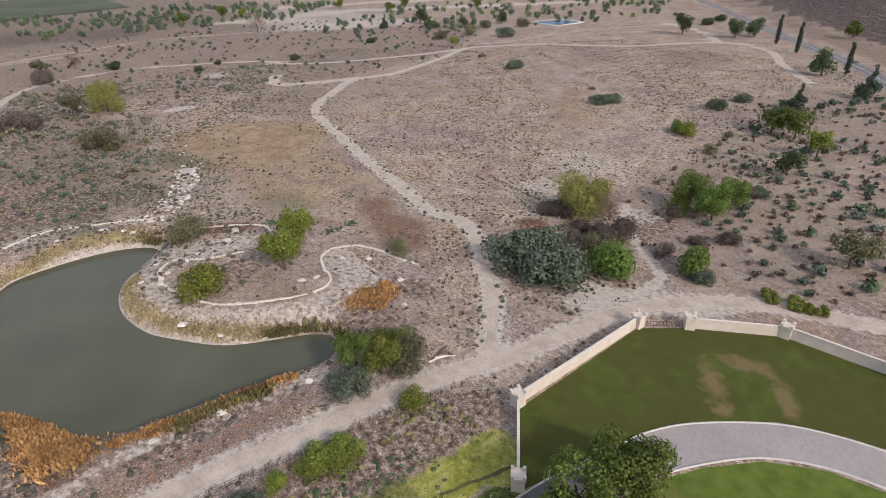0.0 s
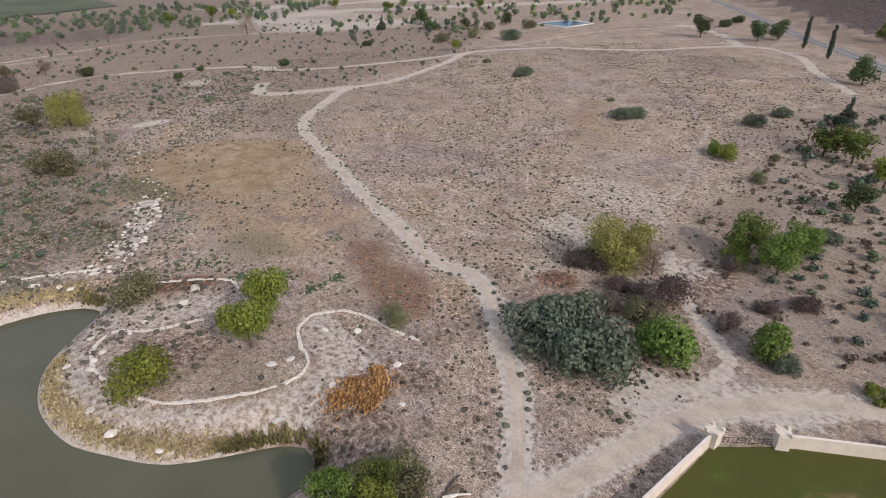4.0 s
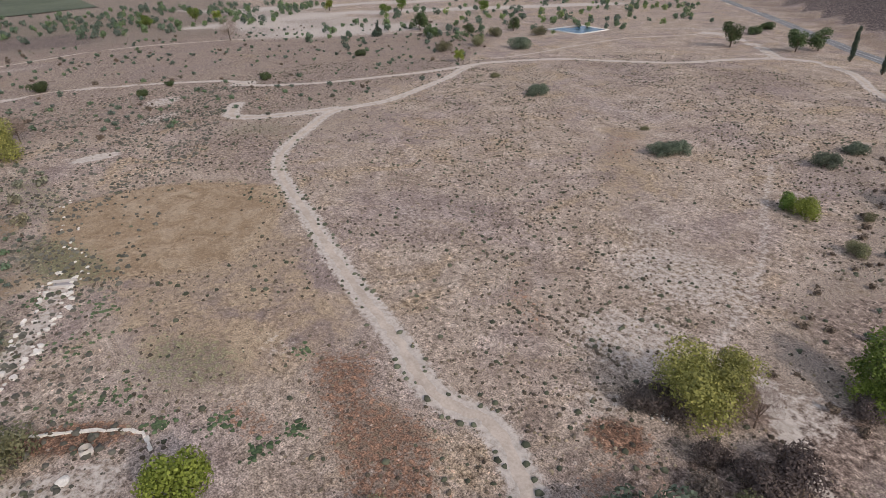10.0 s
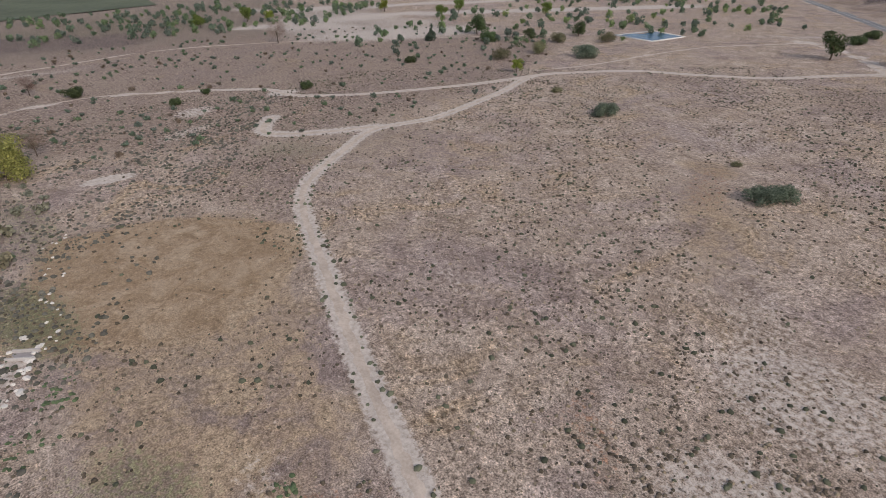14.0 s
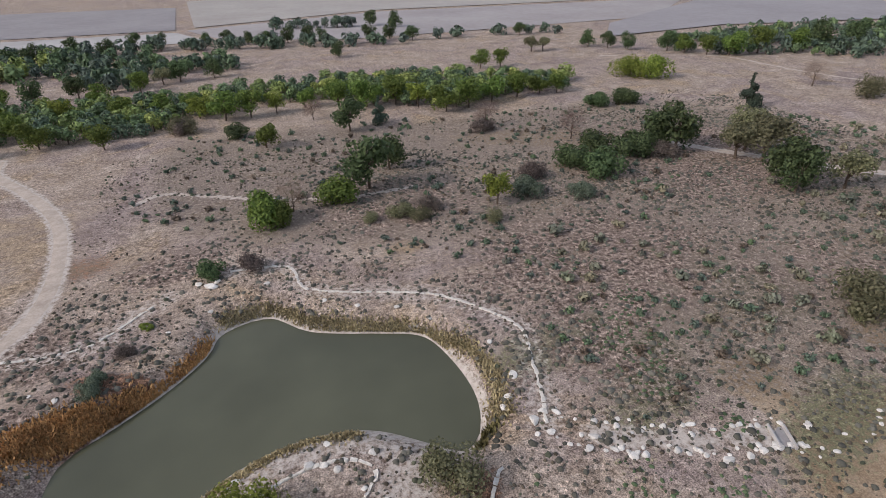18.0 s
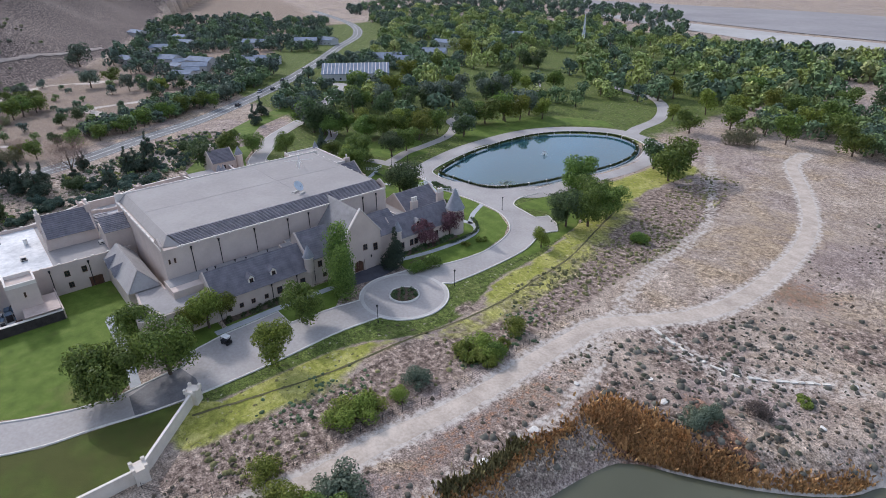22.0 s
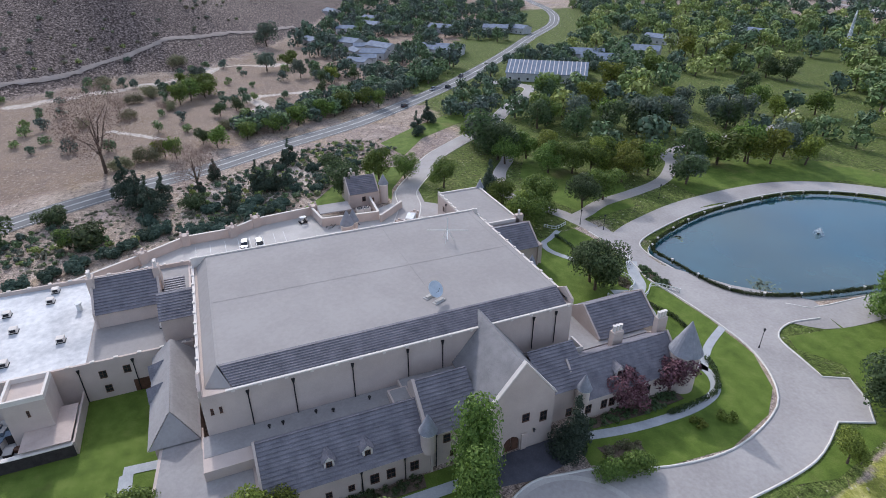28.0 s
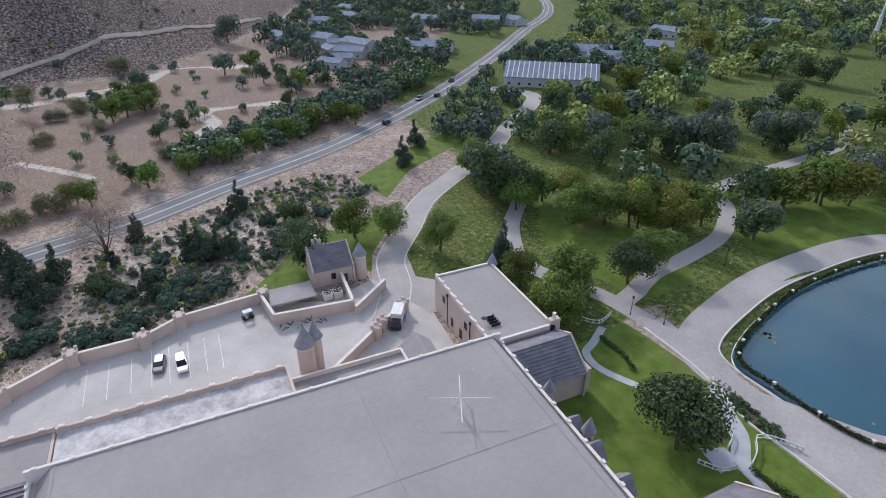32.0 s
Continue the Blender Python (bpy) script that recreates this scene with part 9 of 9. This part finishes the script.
def tufts(name, label, spots, sizes, tall, colours, seed):
    """Small ragged mounds, joined into one object."""
    r = np.random.default_rng(seed)
    n = len(spots)
    a = np.arange(5) * 2 * np.pi / 5
    turn = r.uniform(0, 2 * np.pi, n)
    ang = turn[:, None] + a[None]
    rad = sizes[:, None] * r.uniform(0.6, 1.3, (n, 5))
    low = np.stack([spots[:, :1] + rad * np.cos(ang), spots[:, 1:2] + rad * np.sin(ang), np.repeat(spots[:, 2:3] - 0.08, 5, 1)], 2)
    rad2 = sizes[:, None] * r.uniform(0.35, 0.95, (n, 5))
    mid = np.stack([spots[:, :1] + rad2 * np.cos(ang + 0.5), spots[:, 1:2] + rad2 * np.sin(ang + 0.5), spots[:, 2:3] + sizes[:, None] * tall * r.uniform(0.5, 1.0, (n, 5))], 2)
    top = np.stack([spots[:, 0] + sizes * r.normal(0, 0.15, n), spots[:, 1] + sizes * r.normal(0, 0.15, n), spots[:, 2] + sizes * tall * r.uniform(0.7, 1.25, n)], 1)[:, None]
    vs = np.concatenate([low, mid, top], 1).reshape(-1, 3)
    tri = []
    for i in range(5):
        j = (i + 1) % 5
        tri += [(i, j, 5 + i), (j, 5 + j, 5 + i), (5 + i, 5 + j, 10)]
    fs = (np.arange(n)[:, None, None] * 11 + np.array(tri)[None]).reshape(-1, 3)
    m = plain(name + "_leaf", *colours, 0.05, 3.0, 0.9, relief=0.4, per_island=0.35, depth=0.2)
    return tagged(link(name, array_mesh(name, vs, fs), m), label, "scrub", kind="stuff")


def scatter(count, ring, seed, clump=0.3, clear=2.4):
    r = np.random.default_rng(seed)
    ring = np.array(ring, float)
    lo, hi = ring.min(0), ring.max(0)
    p = r.uniform(lo, hi, (count * 3, 2))
    x, y = p[:, 0], p[:, 1]
    ok = inside(x, y, ring) & (signed(x, y, POND) > 2.5) & (signed(x, y, LAKE) > 8)
    for line, w in ((TRAIL, clear), (SERVICE, 4.0), (SIDE_PATH, 1.6), (ROAD, 11.0), (FAINT, 1.4), (SHORE_WASH, 2.0), (SAND_LOOP, 3.0), (FAR_TRACK, 2.5)):
        ok &= line_distance(x, y, line) > w
    for ox, oy, rx, ry in ((-250, 92, 34, 24), (-328, 85, 5, 9)):
        ok &= (np.hypot((x - ox) / rx, (y - oy) / ry) > 1) | (r.random(len(x)) < 0.12)
    ok &= (np.hypot((x + 132) / 27, (y - 50) / 33) > 1) | (r.random(len(x)) < 0.2)
    field = np.sin(x / 9.1 + 1.7 * np.sin(y / 13)) * np.cos(y / 7.3 + 1.3 * np.sin(x / 17)) + 0.6 * np.sin(x / 31 + y / 23)
    ok &= field + r.uniform(-1.4, 1.4, len(x)) > clump
    p = p[ok][:count]
    return np.c_[p, height(p[:, 0], p[:, 1])]


FIELD = [(-80, 95), (-150, 60), (-230, 60), (-300, 120), (-360, 300), (-250, 480), (-130, 400), (-70, 190)]
WEST = [(-90, 60), (-200, 60), (-420, 180), (-420, -130), (-200, -130), (-110, -60), (-90, -20)]
OPEN = [(-64, 130), (-64, 60), (-88, -20), (-110, -170), (-420, -150), (-440, 240), (-300, 440), (-120, 420)]
r0 = np.random.default_rng(77)
for name, label, count, ring, seed, low, high, tall, colours, clump in (
    ("dry_scrub", "low dry brown scrub tufts on sandy ground", 26000, OPEN, 1, 0.14, 0.5, 0.8, ((0.052, 0.042, 0.030), (0.135, 0.110, 0.078)), 0.15),
    ("straw_scrub", "pale straw tufts on sandy ground", 8500, FIELD, 2, 0.15, 0.42, 0.8, ((0.20, 0.16, 0.105), (0.34, 0.28, 0.195)), 0.0),
    ("green_scrub", "dark grey-green sage tufts", 9000, OPEN, 3, 0.22, 0.7, 0.75, ((0.045, 0.052, 0.034), (0.110, 0.115, 0.075)), 0.5),
    ("grey_scrub", "grey sagebrush tufts", 13000, WEST, 4, 0.3, 0.85, 0.7, ((0.065, 0.064, 0.050), (0.150, 0.142, 0.116)), 0.2),
    ("bank_weeds", "tall dry weeds along the fence bank", 2600, [(-61, 60), (-58, -60), (-44, -140), (-62, -140), (-74, -70), (-76, 60)], 5, 0.2, 0.65, 0.8, ((0.085, 0.090, 0.035), (0.28, 0.25, 0.115)), 0.3),
    ("roadside_scrub", "low scrub between the wall and the road", 2600, [(76, 30), (86, 14), (110, -14), (140, -30), (138, 40), (112, 90), (96, 120), (60, 120), (70, 62)], 6, 0.3, 0.9, 0.7, ((0.085, 0.090, 0.055), (0.200, 0.190, 0.120)), 0.2),
):
    spots = scatter(count, ring, seed, clump)
    tufts(name, label, spots, low * 0.8 + (high * 1.1 - low * 0.8) * r0.random(len(spots)) ** 2.0, tall, colours, seed)


# ---- reeds round the pond ----
def reeds(name, label, lines, count, wide, tall, colours, seed):
    """Thin upright blades that lean at random, thick along the lines."""
    r = np.random.default_rng(seed)
    pts = np.concatenate([np.asarray(curve_through(l, 0.5))[:, :2] for l in lines])
    base = pts[r.integers(len(pts), size=count)]
    clump = np.sin(base[:, 0] * 0.9 + 2 * np.sin(base[:, 1] * 0.5)) + r.normal(0, 0.6, count)
    c = base + r.normal(0, wide, (count, 2)) * np.clip(0.7 + 0.4 * clump, 0.2, 1.6)[:, None]
    d = signed(c[:, 0], c[:, 1], POND)
    out = np.stack([signed(c[:, 0] + 0.3, c[:, 1], POND) - d, signed(c[:, 0], c[:, 1] + 0.3, POND) - d], 1)
    out /= np.linalg.norm(out, axis=1)[:, None] + 1e-9
    wet = np.maximum(0.4 - d, 0) + (d < 0.4) * np.abs(r.normal(0, wide, count))
    c = (c + out * wet[:, None])[clump > -0.9]
    n = len(c)
    z = np.maximum(height(c[:, 0], c[:, 1]), -3.8)
    a, h = r.uniform(0, 6.3, n), tall * r.uniform(0.45, 1.2, n)
    u = np.stack([np.cos(a), np.sin(a), 0 * a], 1) * r.uniform(0.05, 0.14, n)[:, None]
    lean = np.c_[r.normal(0, 0.28, (n, 2)) * h[:, None], h]
    b = np.c_[c, z - 0.05]
    q = np.stack([b - u * 2.2, b + u * 2.2, b + lean * 0.65 + u * 1.9, b + lean + u * 0.3, b + lean * 0.65 - u * 1.9], 1)
    m = plain(name + "_blade", *colours, 0.12, 2.0, 0.9, relief=0, per_island=0.4)
    tagged(link(name, array_mesh(name, q.reshape(-1, 3), np.arange(5 * n).reshape(-1, 5)), m), label, "reeds", kind="stuff")


RUSTY = ((0.290, 0.160, 0.068), (0.540, 0.325, 0.140))
STRAWY = ((0.250, 0.205, 0.115), (0.460, 0.390, 0.230))
GREENY = ((0.110, 0.098, 0.040), (0.250, 0.215, 0.095))
reeds("pond_reeds", "rusty orange reed bed on the pond's shore", [[(-99.5, 2.5), (-105, 1.5), (-110, 0.8), (-117, -1.4), (-122, -4)], [(-101, -1), (-106, -2), (-113, -4)]], 9000, 1.9, 1.1, RUSTY, 1)
reeds("pond_reeds", "thin rusty reeds along the pond's shore", [[(-122, -4), (-128, -7), (-134, -12.5), (-138, -20)], [(-99, 8), (-97.8, 16), (-97.5, 28), (-96, 40)]], 3400, 1.1, 0.9, RUSTY, 2)
reeds("pond_reeds", "straw-coloured grass band above the pond's shore", [[(-140, -27), (-147, -28), (-154, -26), (-160, -18), (-169, -11), (-178, -5), (-186, 2), (-190, 9), (-191, 20), (-187, 32)]], 9000, 1.4, 0.7, STRAWY, 3)
reeds("pond_reeds", "green and rusty reeds at the pond's inlet", [[(-113, 42), (-109, 48), (-104, 54)], [(-95, 34), (-96, 26), (-96, 18)], [(-180, 36), (-184, 33)]], 2600, 0.9, 1.3, GREENY, 4)
reeds("pond_reeds", "dry rusty weeds on the pond's headland", [[(-106, 66), (-108, 71), (-113, 73)], [(-110, 62), (-112, 68)]], 2200, 1.3, 0.8, RUSTY, 5)
reeds("pond_reeds", "dry straw and green grass on the headland's shore", [[(-160, 24), (-149, 21.5), (-138, 24.2), (-130, 28), (-121, 36), (-116, 43)]], 5200, 1.3, 0.6, STRAWY, 6)


def rows_of(line, step, spread, seed):
    r = np.random.default_rng(seed)
    p = np.asarray(curve_through(line, step))[:, :2]
    p = np.repeat(p, 2, 0) + r.normal(0, spread, (2 * len(p), 2))
    return np.c_[p, height(p[:, 0], p[:, 1])]


old_rows = np.concatenate([rows_of([(-189, 218), (-163, 182), (-151, 166), (-139, 148)], 1.3, 0.9, 1), rows_of([(-149, 142.5), (-140, 141.6), (-132, 141.2), (-124, 141.6)], 0.7, 0.4, 2), rows_of([(-129, 161), (-122, 162)], 0.6, 0.3, 3)])
tufts("old_rows", "dark dry weeds along old plough lines", old_rows, r0.uniform(0.2, 0.5, len(old_rows)), 0.6, ((0.085, 0.068, 0.050), (0.180, 0.145, 0.105)), 41)
verge = np.concatenate([beside(TRAIL[:120], 2.3 * s) + np.random.default_rng(6 + s).normal(0, 0.6, (120, 2)) for s in (-1, 1)])
keep = np.sin(verge[:, 0] / 5.0) + np.random.default_rng(8).normal(0, 0.8, len(verge)) > 0.1
verge = verge[keep]
tufts("trail_scrub", "grey-green shrublets along the dirt trail", np.c_[verge, height(verge[:, 0], verge[:, 1])], r0.uniform(0.3, 0.85, len(verge)), 0.7, ((0.070, 0.080, 0.052), (0.150, 0.155, 0.105)), 42)
spots = np.concatenate([np.random.default_rng(60 + i).normal((x, y), s, (34, 2)) for i, (x, y, s) in enumerate(((-158.5, 74.3, 1.6), (-148.6, 77.5, 1.4), (-149, 84.5, 1.0), (-165.6, 65.6, 1.2), (-178, 62, 2.5), (-181, 55, 2.5), (-200, 58, 3.0), (-212, 66, 2.5), (-225, 52, 3), (-168, 95, 1.2), (-223, 29, 5), (-226, 18, 5), (-218, 38, 4), (-230, 25, 5), (-221, 22, 4), (-236, 12, 4), (-73.3, 7.5, 2.0), (-73.4, -4, 2.2), (-66, 30, 3), (-62, 36, 3), (-64, 44, 2.5), (-70, -12, 2.5)))])
tufts("green_weeds", "low fresh green weeds on dry soil", np.c_[spots, height(spots[:, 0], spots[:, 1])], r0.uniform(0.25, 0.6, len(spots)), 0.6, ((0.045, 0.075, 0.035), (0.110, 0.150, 0.075)), 43)
